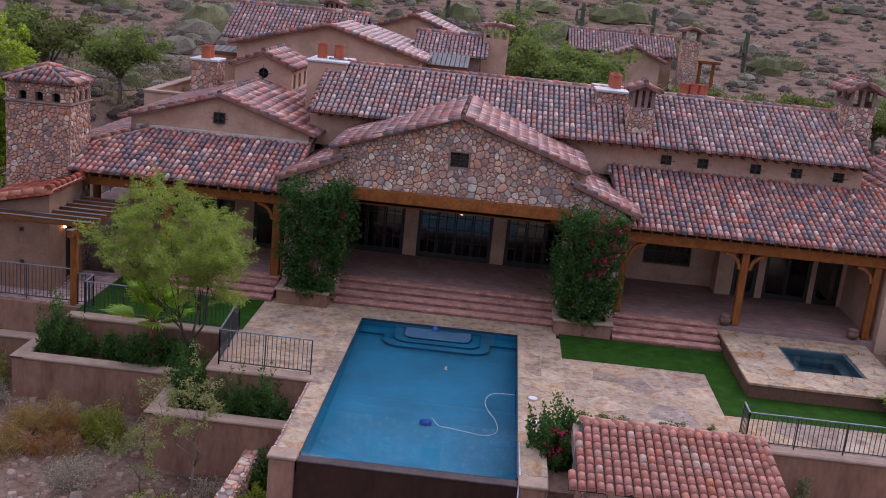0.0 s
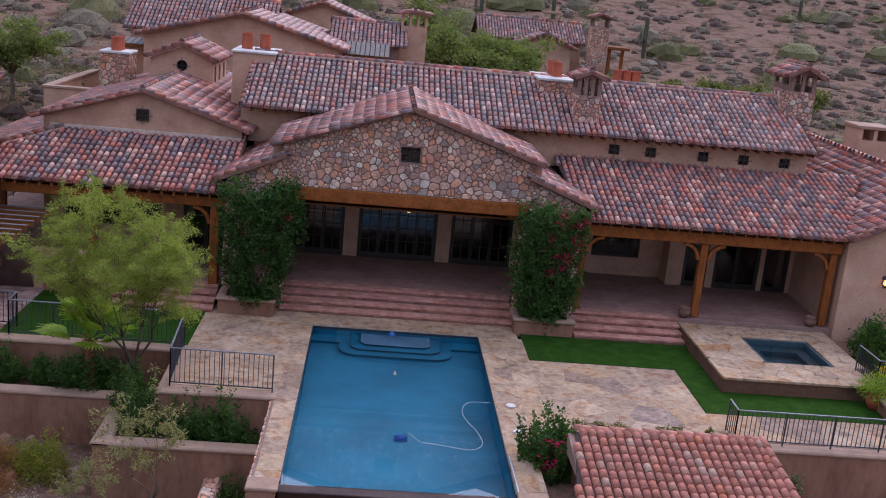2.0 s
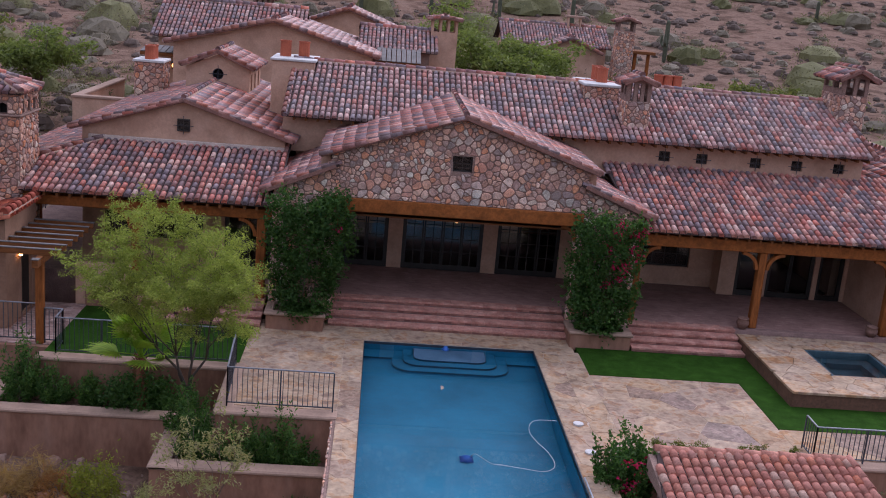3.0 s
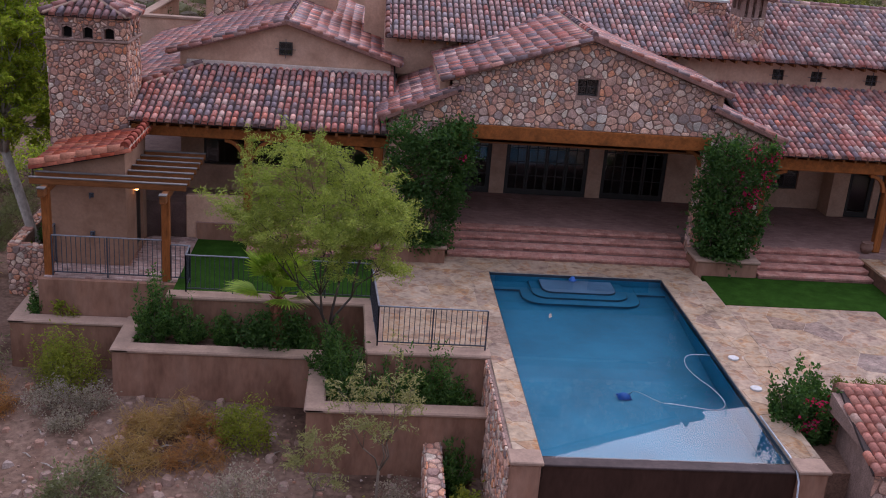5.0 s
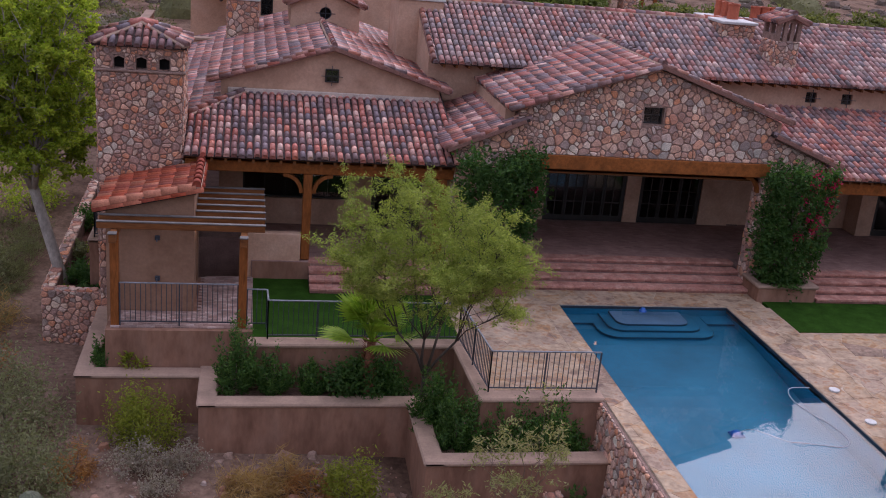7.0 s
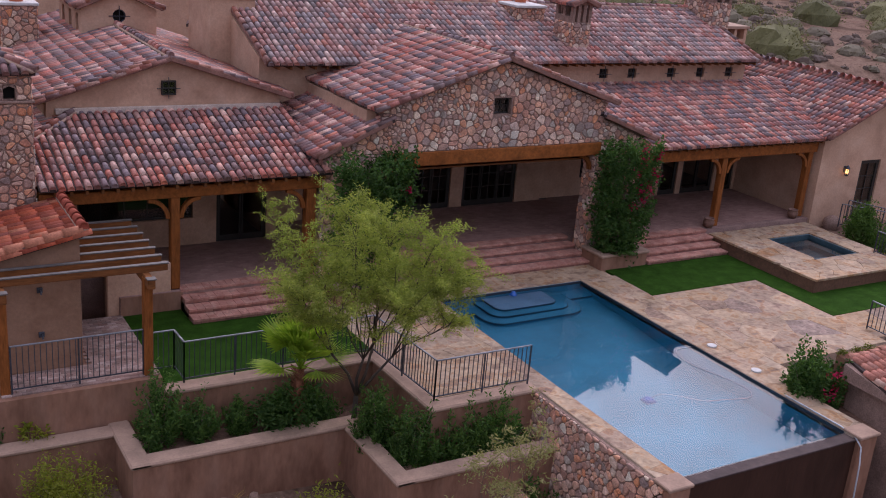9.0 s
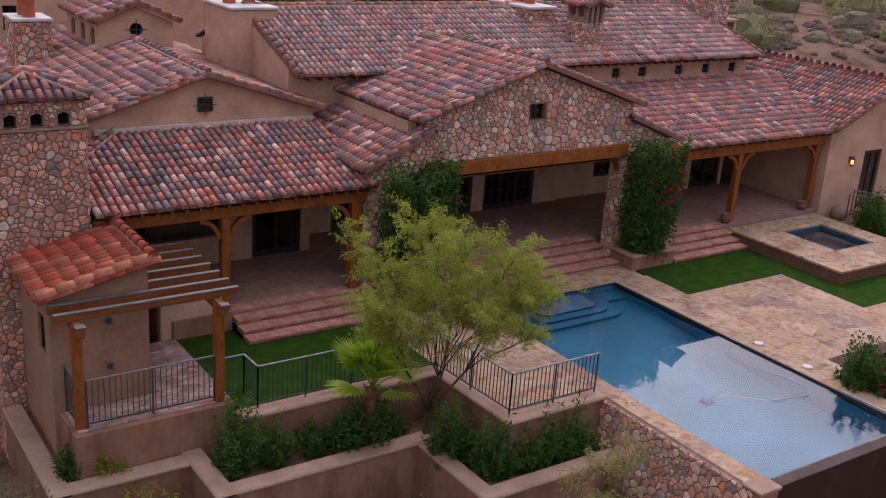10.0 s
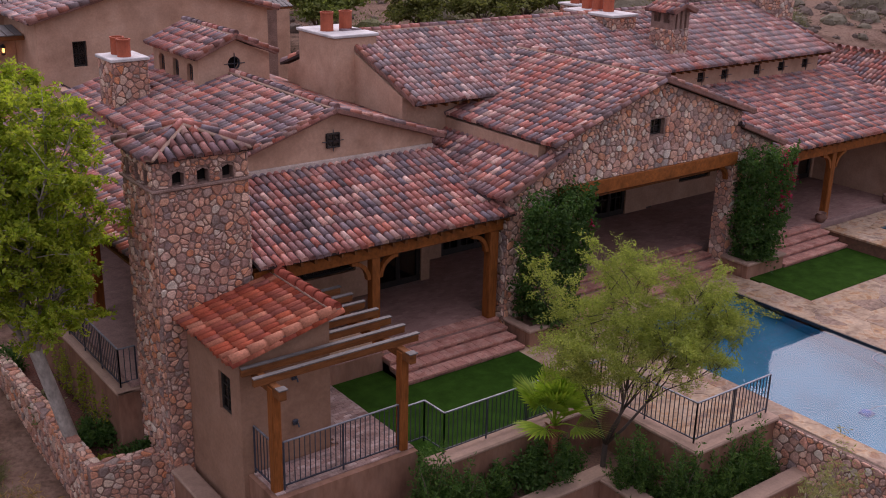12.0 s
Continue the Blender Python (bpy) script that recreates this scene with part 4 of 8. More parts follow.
holed_wall(g, (8.75, 37.7), (1, 0), 4.3, FLOOR, 4.2, 0.3, [(0.28, FLOOR, 1.15, 2.6), (1.4, FLOOR, 3.05, 2.6), (3.22, FLOOR, 4.12, 2.6)])
g.box((8.45, 37.7, FLOOR), (8.75, 38.5, 4.2))
make_each(g, "wall", STUCCO, house)
# clerestory wall with five small windows
CLER = [5.93, 7.24, 9.13, 10.59, 12.08]
g = Geo()
holed_wall(g, (-6.7, 38.25), (1, 0), 19.8, 4.4, 5.78, 0.3, [(x + 6.7, 4.97, x + 0.39 + 6.7, 5.32) for x in CLER])
make_each(g, "wall", STUCCO, house)
for x in CLER:
    window(house, (x, 38.25, 4.97), (1, 0, 0), 0.39, 0.35, 2, 2, 0.1, 0.035)
g = Geo()
g.box((12.8, 38.56, -3.0), (13.1, 45.0, 5.6))
g.box((-6.7, 45.0, -3.0), (13.1, 45.3, 5.6))
make_each(g, "wall", STUCCO, house)
# Floors and ceiling near-black: shade of the rooms is put into their colour
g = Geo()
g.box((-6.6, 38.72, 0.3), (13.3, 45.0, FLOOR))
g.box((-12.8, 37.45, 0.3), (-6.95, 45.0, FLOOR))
make_each(g, "room_floor", FRAME, house, "near-black floor standing in for the shade inside the rooms")
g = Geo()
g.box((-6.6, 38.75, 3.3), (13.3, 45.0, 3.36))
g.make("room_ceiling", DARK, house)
g = Geo()
g.box((-6.9, 38.7, -3.0), (-6.6, 45.3, 3.5))
g.box((-13.1, 45.0, -3.0), (-6.9, 45.3, 4.6))
make_each(g, "wall", STUCCO, house)
# left end of the great room below its gable
g = Geo()
g.prism([(-6.62, 38.26, 3.5), (-6.62, 45.0, 3.5), (-6.62, 45.0, 5.7), (-6.62, 41.6, 6.95), (-6.62, 38.26, 5.75)], (-0.25, 0, 0))
make_each(g, "wall", STUCCO, house)


def doorway(x, y, w, h, leaves, z=FLOOR, bars=True):
    """Glazed double doors in a hole, with frame, leaves, muntins and panes."""
    body = Geo()
    f = 0.07
    for p, q in (((x, z + h - f / 2), (x + w, z + h - f / 2)),):
        body.bar((p[0], y + 0.1, p[1]), (q[0], y + 0.1, q[1]), 0.1, f, 0.01)
    for k in (x + f / 2, x + w - f / 2):
        body.bar((k, y + 0.1, z), (k, y + 0.1, z + h - f), 0.1, f, 0.01)
    ob = body.make("door", FRAME, house, "dark-framed glazed porch door")
    lw = (w - 2 * f) / leaves
    for i in range(leaves):
        x0 = x + f + i * lw
        leaf_ = Geo()
        s = 0.075
        leaf_.bar((x0, y + 0.1, z + 0.09), (x0 + lw, y + 0.1, z + 0.09), 0.05, 0.18)
        leaf_.bar((x0, y + 0.1, z + h - f - s / 2), (x0 + lw, y + 0.1, z + h - f - s / 2), 0.05, s)
        for k in (x0 + s / 2, x0 + lw - s / 2):
            leaf_.bar((k, y + 0.1, z + 0.18), (k, y + 0.1, z + h - f - s), 0.05, s)
        for j in (1, 2, 3) if bars else ():
            zz = z + 0.18 + (h - f - s - 0.18) * j / 4
            leaf_.bar((x0 + s, y + 0.1, zz), (x0 + lw - s, y + 0.1, zz), 0.03, 0.025)
        if bars:
            leaf_.bar((x0 + lw / 2, y + 0.1, z + 0.18), (x0 + lw / 2, y + 0.1, z + h - f - s), 0.03, 0.025)
        leaf_.make("door_leaf", FRAME, ob)
        p = Geo()
        a, b = Vector((x0 + s, y + 0.12, z + 0.18)), Vector((x0 + lw - s, y + 0.12, z + 0.18))
        up = UP * (h - f - s - 0.18)
        p.prism([a, b, b + up, a + up], (0, 0.006, 0))
        pane = p.make("pane", GLASS, ob)
        pane.visible_shadow = False


doorway(-5.25, 38.4, 2.15, 2.21, 3)
doorway(-2.6, 38.4, 2.8, 2.21, 4)
doorway(0.7, 38.4, 2.2, 2.21, 3)
doorway(9.03, 37.7, 0.87, 2.06, 1, bars=False)
doorway(10.15, 37.7, 1.65, 2.06, 2, bars=False)
doorway(11.97, 37.7, 0.9, 2.06, 1, bars=False)
window(house, (5.85, 38.55, 1.2), (1, 0, 0), 1.75, 0.9, 4, 2)

# porch ceilings
g = Geo()
g.box((-16.0, 34.0, 3.28), (4.6, 38.4, 3.33))
g.box((4.6, 34.0, 3.28), (13.0, 38.5, 3.33))
make_each(g, "porch_ceiling", RAFTER, house, "dark timber porch ceiling")

# stone gable over the central porch
GY, GX, GZ = 33.72, -1.14, 6.42
SL = 0.335
lowL, lowR = 0.43, 0.385
g = Geo()
g.prism([(x, GY, z) for x, z in ((-6.62, 3.88), (-6.62, 4.02), (-4.95, 4.72), (-4.95, 3.88))], (0, 0.45, 0))
g.prism([(x, GY, z) for x, z in ((2.68, 3.88), (2.68, 4.62), (4.4, 3.98), (4.4, 3.88))], (0, 0.45, 0))
make_each(g, "gable_shoulder", MORTAR, house)
g = Geo()
holed_wall(g, (-4.95, GY), (1, 0), 7.63, 3.88, 5.14, 0.45, [(3.54, 4.87, 4.12, 5.14)])
g.prism([(x, GY, z) for x, z in ((-4.95, 5.14), (-4.95, 5.145), (GX - 0.29, GZ - SL * 0.29), (GX - 0.29, 5.14))], (0, 0.45, 0))
g.prism([(x, GY, z) for x, z in ((GX + 0.31, 5.14), (GX + 0.31, GZ - SL * 0.31), (2.68, 5.142), (2.68, 5.14))], (0, 0.45, 0))
g.prism([(x, GY, z) for x, z in ((GX - 0.29, 5.35), (GX - 0.29, GZ - SL * 0.29), (GX, GZ), (GX + 0.31, GZ - SL * 0.31), (GX + 0.31, 5.35))], (0, 0.45, 0))
piers = []
for x0, x1 in ((-6.62, -4.82), (2.56, 4.4)):
    q = Geo()
    q.box((x0, GY, -0.3), (x1, GY + 0.6, 3.876))
    piers.append(q.make("stone_pier", MORTAR, house, "field-stone pier carrying the gable"))
gable_wall = g.make("gable_wall", MORTAR, house, "field-stone gable wall over the central porch")


def gable_cut(c, cx, cy):
    if cx < -4.95:
        return clip(c, -lowL, 1, 4.72 + lowL * 4.95 - 0.02)
    if cx > 2.68:
        return clip(c, lowR, 1, 4.62 + lowR * 2.68 - 0.02)
    return c


masonry(gable_wall, (0, GY, 0), (1, 0, 0), (0, 0, 1),
        [(-6.62, 3.88), (4.4, 3.88), (4.4, GZ - SL * 5.54), (GX, GZ), (-6.62, GZ - SL * 5.48)], 0.125, 5, 300, [(-1.46, 4.84, -0.79, 5.38)], cut=gable_cut)
for pier, x0, x1, s in ((piers[0], -6.62, -4.82, 6), (piers[1], 2.56, 4.4, 8)):
    masonry(pier, (0, GY, 0), (1, 0, 0), (0, 0, 1), [(x0, 0), (x1, 0), (x1, 3.88), (x0, 3.88)], 0.135, s)
masonry(piers[1], (2.56, GY + 0.6, 0), (0, -1, 0), (0, 0, 1), [(0, 0), (0.6, 0), (0.6, 3.5), (0, 3.5)], 0.135, 11)
masonry(piers[0], (-6.62, GY + 0.6, 0), (0, -1, 0), (0, 0, 1), [(0, 0), (0.6, 0), (0.6, 3.9), (0, 3.9)], 0.135, 12)
masonry(piers[0], (-4.82, GY, 0), (0, 1, 0), (0, 0, 1), [(0, 0), (0.6, 0), (0.6, 3.5), (0, 3.5)], 0.135, 13)
window(house, (-1.41, GY, 4.87), (1, 0, 0), 0.58, 0.48, 2, 2, 0.16, 0.04)
g = Geo()
g.box((-4.95, GY - 0.05, 3.47), (2.68, GY + 0.42, 3.88), 0.025)
g.make("lintel_beam", WOOD, house, "long stained timber lintel")

# roofs ---------------------------------------------------------------
VO = 0.24   # verge overhang
RZ = GZ + 0.1
# central gable
roof_slope(house, [(3.02, GY - VO, RZ - SL * 4.16), (3.02, 42.0, RZ - SL * 4.16), (GX, 42.0, RZ), (GX, GY - VO, RZ)], 101)
roof_slope(house, [(-5.3, 42.0, RZ - SL * 4.16), (-5.3, GY - VO, RZ - SL * 4.16), (GX, GY - VO, RZ), (GX, 42.0, RZ)], 102)
ridge_row(house, (GX, GY - VO, RZ + 0.06), (GX, 41.4, RZ + 0.06), 0.082, seed=1, material=TILE)
for sx, xe in ((1, 3.02), (-1, -5.3)):
    ridge_row(house, (xe, GY - VO + 0.06, RZ - SL * 4.16 + 0.05), (GX, GY - VO + 0.06, RZ + 0.05), 0.082, seed=3 + sx, name="verge_tiles")
    g = Geo()
    g.box((min(xe, xe - sx * 0.3), GY + 0.4, 4.3), (max(xe, xe - sx * 0.3) - 0.02, 40, RZ - SL * 4.16 - 0.1))
    make_each(g, "wall", STUCCO, house)
# lower shoulders of the gable
roof_slope(house, [(4.82, GY - VO, 3.9), (4.82, 38.3, 3.9), (2.5, 38.3, 3.9 + lowR * 2.32), (2.5, GY - VO, 3.9 + lowR * 2.32)], 103)
roof_slope(house, [(-6.98, 38.3, 3.92), (-6.98, GY - VO, 3.92), (-4.75, GY - VO, 3.92 + lowL * 2.23), (-4.75, 38.3, 3.92 + lowL * 2.23)], 104)
ridge_row(house, (4.82, GY - VO + 0.06, 3.94), (2.6, GY - VO + 0.06, 3.94 + lowR * 2.22), 0.082, seed=8, name="verge_tiles")
ridge_row(house, (-6.98, GY - VO + 0.06, 3.96), (-4.85, GY - VO + 0.06, 3.96 + lowL * 2.13), 0.082, seed=9, name="verge_tiles")

# left porch, hipped round the corner
LE, LT = 33.5, 37.1
LS = (4.52 - 3.5) / (LT - LE)
roof_slope(house, [(-13.93, LE, 3.5), (-6.5, LE, 3.5), (-6.5, 38.4, 3.5 + LS * 4.9), (-12.4, 38.4, 3.5 + LS * 4.9), (-12.4, LT, 4.52), (-13.93, 35.57, 3.5 + LS * 2.07)], 105,
           single=lambda u, v: u < 7.3 and v < 2.7)
roof_slope(house, [(-16.0, 52, 3.5), (-16.0, 35.54, 3.5), (-13.93, 35.57, 3.5 + LS * 2.07), (-12.4, LT, 4.52), (-12.4, 52, 4.52)], 106)
ridge_row(house, (-13.93, 35.57, 3.55 + LS * 2.07), (-12.4, LT, 4.58), 0.082, seed=12, name="hip_tiles")
Geo().box((-12.9, LT - 0.1, 4.5), (-6.66, LT - 0.002, 4.665), 0.02).make("flashing", PALE_MORTAR, house, "pale mortar flashing")

# left wing gable
WX, WZ, WS = -9.88, 5.88, 0.315
g = Geo()
g.prism([(x, LT, z) for x, z in ((-13.1, 3.9), (-13.1, WZ - WS * 3.22), (WX, WZ), (-6.65, WZ - WS * 3.23), (-6.65, 3.9))], (0, 0.16, 0))
holed_wall(g, (-13.1, LT), (1, 0), 6.45, FLOOR, 3.9, 0.3, [(4.6, FLOOR, 6.15, 2.6), (0.7, 1.35, 3.9, 2.2)])
make_each(g, "wall", STUCCO, house)
doorway(-8.5, LT, 1.55, 2.06, 2, bars=False)
window(house, (-12.4, LT, 1.35), (1, 0, 0), 3.2, 0.85, 5, 1)
window(house, (-10.1, LT - 0.2, 4.96), (1, 0, 0), 0.4, 0.39, 2, 2, 0.13, 0.035)


def grille(x, y, z, w, h):
    """Two crossed iron bars that reach past a small window, with turned-down ends."""
    b = Geo()
    b.bar((x - 0.12, y - 0.06, z + h * 0.45), (x + w + 0.12, y - 0.06, z + h * 0.45), 0.018, 0.018)
    b.bar((x + w / 2, y - 0.06, z - 0.1), (x + w / 2, y - 0.06, z + h + 0.1), 0.018, 0.018)
    b.bar((x - 0.1, y - 0.06, z + h * 0.45), (x - 0.1, y, z + h * 0.45), 0.016, 0.016)
    b.bar((x + w + 0.1, y - 0.06, z + h * 0.45), (x + w + 0.1, y, z + h * 0.45), 0.016, 0.016)
    b.make("window_grille", IRON, house)


grille(-10.1, LT, 4.96, 0.4, 0.39)
for cx in CLER:
    grille(cx, 38.25, 4.97, 0.39, 0.35)
g = Geo()
g.box((-13.1, 37.4, -2.5), (-12.8, 50, 4.7))
g.box((-6.9, 37.4, FLOOR), (-6.62, 45, 4.7))
make_each(g, "wall", STUCCO, house)
wz = WZ + 0.1
roof_slope(house, [(-6.35, LT - VO, wz - WS * 3.53), (-6.35, 48, wz - WS * 3.53), (WX, 48, wz), (WX, LT - VO, wz)], 107)
roof_slope(house, [(-13.45, 48, wz - WS * 3.57), (-13.45, LT - VO, wz - WS * 3.57), (WX, LT - VO, wz), (WX, 48, wz)], 108)
ridge_row(house, (WX, LT - VO, wz + 0.06), (WX, 43.0, wz + 0.06), 0.082, seed=14, material=TILE)
ridge_row(house, (-6.35, LT - VO + 0.06, wz - WS * 3.53 + 0.05), (WX, LT - VO + 0.06, wz + 0.05), 0.082, seed=15, name="verge_tiles")
ridge_row(house, (-13.45, LT - VO + 0.06, wz - WS * 3.57 + 0.05), (WX, LT - VO + 0.06, wz + 0.05), 0.082, seed=16, name="verge_tiles")

# right porch
RE, RT = 33.62, 38.35
roof_slope(house, [(4.4, RE, 3.53), (13.0, RE, 3.53), (15.2, 38.6, 4.86), (4.0, 38.6, 4.86)], 109)

# main roof over the great room
ME, MR, MS = 37.62, 41.6, 0.364
mz = 5.66 + MS * (MR - ME)
roof_slope(house, [(-6.85, ME, 5.66), (13.3, ME, 5.66), (13.3, MR, mz), (-6.85, MR, mz)], 110, many=TILE_GREY)
roof_slope(house, [(13.3, 45.6, 5.66), (-6.85, 45.6, 5.66), (-6.85, MR, mz), (13.3, MR, mz)], 111, row=0.6, pitch=0.36)
ridge_row(house, (-6.85, MR, mz + 0.06), (13.3, MR, mz + 0.06), 0.082, seed=17, material=TILE)
ridge_row(house, (-6.8, ME, 5.72), (-6.8, MR, mz + 0.05), 0.082, seed=18, name="verge_tiles")
ridge_row(house, (13.25, ME, 5.72), (13.25, MR, mz + 0.05), 0.082, seed=19, name="verge_tiles")

# right wing
QX, QZ, QE = 16.5, 5.2, 33.45
g = Geo()
g.prism([(x, 33.72, z) for x, z in ((13.0, 2.75), (13.0, 3.58), (QX, QZ - 0.06), (20.0, 3.58), (20.0, 2.75))], (0, 0.3, 0))
holed_wall(g, (13.0, 33.72), (1, 0), 7.0, -0.3, 2.75, 0.3, [(2.25, 0.3, 3.35, 2.6)])
g.box((13.0, 34.02, -0.3), (13.3, 40, 3.5))
make_each(g, "wall", STUCCO, house)
QS = (QZ - 3.58) / 3.6
roof_slope(house, [(12.9, 46, QZ - QS * 3.6), (12.9, QE, QZ - QS * 3.6), (QX, QE, QZ), (QX, 46, QZ)], 112)
roof_slope(house, [(20.1, QE, QZ - QS * 3.6), (20.1, 46, QZ - QS * 3.6), (QX, 46, QZ), (QX, QE, QZ)], 113, row=0.6, pitch=0.36)
ridge_row(house, (QX, QE, QZ + 0.06), (QX, 46, QZ + 0.06), 0.082, seed=20, material=TILE)
ridge_row(house, (12.95, QE + 0.06, QZ - QS * 3.55 + 0.04), (QX, QE + 0.06, QZ + 0.05), 0.082, seed=21, name="verge_tiles")
doorway(15.25, 33.72, 1.1, 2.3, 1, 0.3)
g = Geo()
g.box((20.0, 33.8, -0.3), (20.3, 46, 3.6))
g.box((13.3, 45.7, 0), (20, 46, 3.6))
make_each(g, "wall", STUCCO, house)

# timber posts, beams and curved braces of the porches
def brace(x, y, z, sx, size=0.55):
    pts = []
    for k in range(7):
        a = math.pi / 2 * k / 6
        pts.append((x + sx * size * (1 - math.cos(a)), y, z - size + size * math.sin(a)))
    inner = []
    for k in range(7):
        a = math.pi / 2 * k / 6
        inner.append((x + sx * (size - (size - 0.1) * math.cos(a)), y, z - size + (size - 0.1) * math.sin(a)))
    inner = [(p[0] - sx * 0.0, p[1], p[2]) for p in inner]
    b = Geo()
    b.prism([(p[0], y - 0.07, p[2]) for p in pts + inner[::-1]], (0, 0.14, 0))
    b.make("brace", WOOD_POST, house)


def post(x, y, z0, z1, s=0.24):
    b = Geo()
    b.box((x - s / 2, y - s / 2, z0), (x + s / 2, y + s / 2, z1), 0.02)
    b.make("post", WOOD_POST, house, "stained square timber post")


def beam(x0, x1, y, z0, z1, w=0.26):
    b = Geo()
    b.box((x0, y - w / 2, z0), (x1, y + w / 2, z1), 0.02)
    b.make("beam", WOOD, house, "stained timber porch beam")


beam(-13.9, -6.65, 33.95, 3.0, 3.3)
post(-10.65, 33.95, FLOOR, 3.0)
post(-6.95, 33.95, FLOOR, 3.0, 0.28)
brace(-10.77, 33.95, 3.0, -1)
brace(-10.53, 33.95, 3.0, 1)
brace(-7.09, 33.95, 3.0, -1)
beam(4.45, 12.95, 34.05, 3.0, 3.36)
post(8.47, 34.1, FLOOR, 3.0)
post(12.72, 34.1, FLOOR, 3.0)
post(4.55, 34.1, FLOOR, 3.0)
brace(8.35, 34.05, 3.0, -1)
brace(8.59, 34.05, 3.0, 1)
brace(12.6, 34.05, 3.0, -1)
brace(4.67, 34.05, 3.0, 1)
brace(-4.8, 33.92, 3.47, 1, 0.5)
brace(2.54, 33.92, 3.47, -1, 0.5)
post(-15.45, 40.0, FLOOR, 3.1)
b = Geo()
b.box((-15.6, 35.6, 3.0), (-15.32, 52, 3.3), 0.02)
b.make("beam", WOOD, house)
# rafter tails under the eaves
g = Geo()
for k in range(20):
    x = -13.6 + k * 0.36
    g.box((x, 33.55, 3.32), (x + 0.07, 34.4, 3.42))
for k in range(23):
    x = 4.9 + k * 0.36
    g.box((x, 33.68, 3.38), (x + 0.07, 34.4, 3.47))
for k in range(51):
    x = -6.5 + k * 0.39
    g.box((x, 37.68, 5.5), (x + 0.07, 38.3, 5.6))
make_each(g, "rafter_tail", RAFTER, house)

# parapet beside the left porch and porch side walls
g = Geo()
g.box((-12.4, 33.8, -0.4), (-10.78, 34.05, 1.3), 0.03)
g.make("parapet", STUCCO, house)


RISER = surf("riser_brick", even((0.26, 0.105, 0.08), (0.33, 0.15, 0.115), (0.2, 0.085, 0.068), (0.38, 0.19, 0.145), (0.29, 0.12, 0.09)), scale=4, grain=30, rough=0.9, spread=0.2, rand="island", blotch=0.25)


# brick steps: treads and risers of single bricks -----------------------
def brick_steps(label, x0, x1, y_foot, y_top, n, seed, z0=0.0, z1=FLOOR):
    ob = thing("brick_steps", ((x0 + x1) / 2, y_foot, z0), label, "steps", kind="structure")
    rise, run = (z1 - z0) / n, (y_top - y_foot) / (n - 1) if n > 1 else 0
    core = Geo()
    for i in range(n):
        core.box((x0 + 0.01, y_foot + run * i + 0.02, z0 - 0.3), (x1 - 0.01, y_top + 0.6, z0 + rise * (i + 1) - 0.02))
    core.make("step_core", BRICK_BED, ob)
    rng = random.Random(seed)
    one = Geo()
    one.box((-0.1015, 0, -0.03), (0.1015, 0.199, 0.03), 0.004)
    proto = None
    for i in range(n):
        z = z0 + rise * (i + 1) - 0.03
        k = int((x1 - x0) / 0.205)
        w = (x1 - x0) / k
        depth = run if i < n - 1 else 0.35
        rows = max(1, int(round(depth / 0.2)))
        for r in range(rows):
            for j in range(k):
                x, y = x0 + (j + 0.5) * w, y_foot + run * i + r * 0.2 - 0.03
                if proto is None:
                    proto = one.make("brick", BRICK_ONE, ob)
                    t = proto
                else:
                    t = new("brick", proto.data)
                    t.parent = ob
                base = ob.location
                t.matrix_basis = pose(x - base.x, y - base.y, z - base.z + rng.uniform(-0.003, 0.003), rng.uniform(-0.4, 0.4), rng.uniform(-0.4, 0.4), rng.uniform(-0.6, 0.6))
    proto.data.transform(Matrix.Translation(ob.location))
    front = Geo()
    for i in range(n):
        z = z0 + rise * i
        k = int((x1 - x0) / 0.205)
        w = (x1 - x0) / k
        for j in range(k):
            x = x0 + j * w
            front.box((x + 0.006, y_foot + run * i + rng.uniform(0, 0.006), z + 0.005), (x + w - 0.006, y_foot + run * i + 0.06, z + rise - 0.068), 0.005)
    front.make("brick_risers", RISER, ob, kind="stuff")


STEP_JOBS = [("wide weathered red brick steps up to the central porch", -4.8, 2.5, 33.28, 34.55, 4, 61),
             ("weathered red brick steps from lawn to left porch", -10.55, -6.75, 32.66, 33.75, 4, 62),
             ("weathered red brick steps from turf to right porch", 4.35, 7.85, 32.62, 33.75, 4, 63)]

# paving bricks of the porch floors
PAVER = surf("porch_paver", even((0.33, 0.195, 0.162), (0.375, 0.224, 0.188), (0.305, 0.177, 0.147), (0.41, 0.25, 0.21)), scale=1.2, grain=30, rough=0.85, spread=0.15, rand="island", blotch=0.2, gloss=0.1)
pav = Geo()
rng = random.Random(77)
for x0, y0, x1, y1 in ((-4.8, 34.92, 2.5, 38.3), (-12.0, 34.1, -6.9, 37.0), (4.45, 34.0, 12.9, 37.6), (-6.9, 34.92, -4.8, 38.3), (2.5, 34.92, 4.45, 38.3)):
    y, r = y0, 0
    while y < y1 - 0.1:
        x = x0 - (0.11 if r % 2 else 0)
        while x < x1:
            a, b = max(x, x0), min(x + 0.21, x1)
            if b - a > 0.03:
                z = FLOOR + rng.uniform(-0.003, 0.003)
                pav.add([(a, y, z), (b, y, z), (b, y + 0.1, z), (a, y + 0.1, z)], [(0, 1, 2, 3)])
            x += 0.215
        y += 0.105
        r += 1
pav.make("paving_bricks", PAVER, house, kind="stuff")

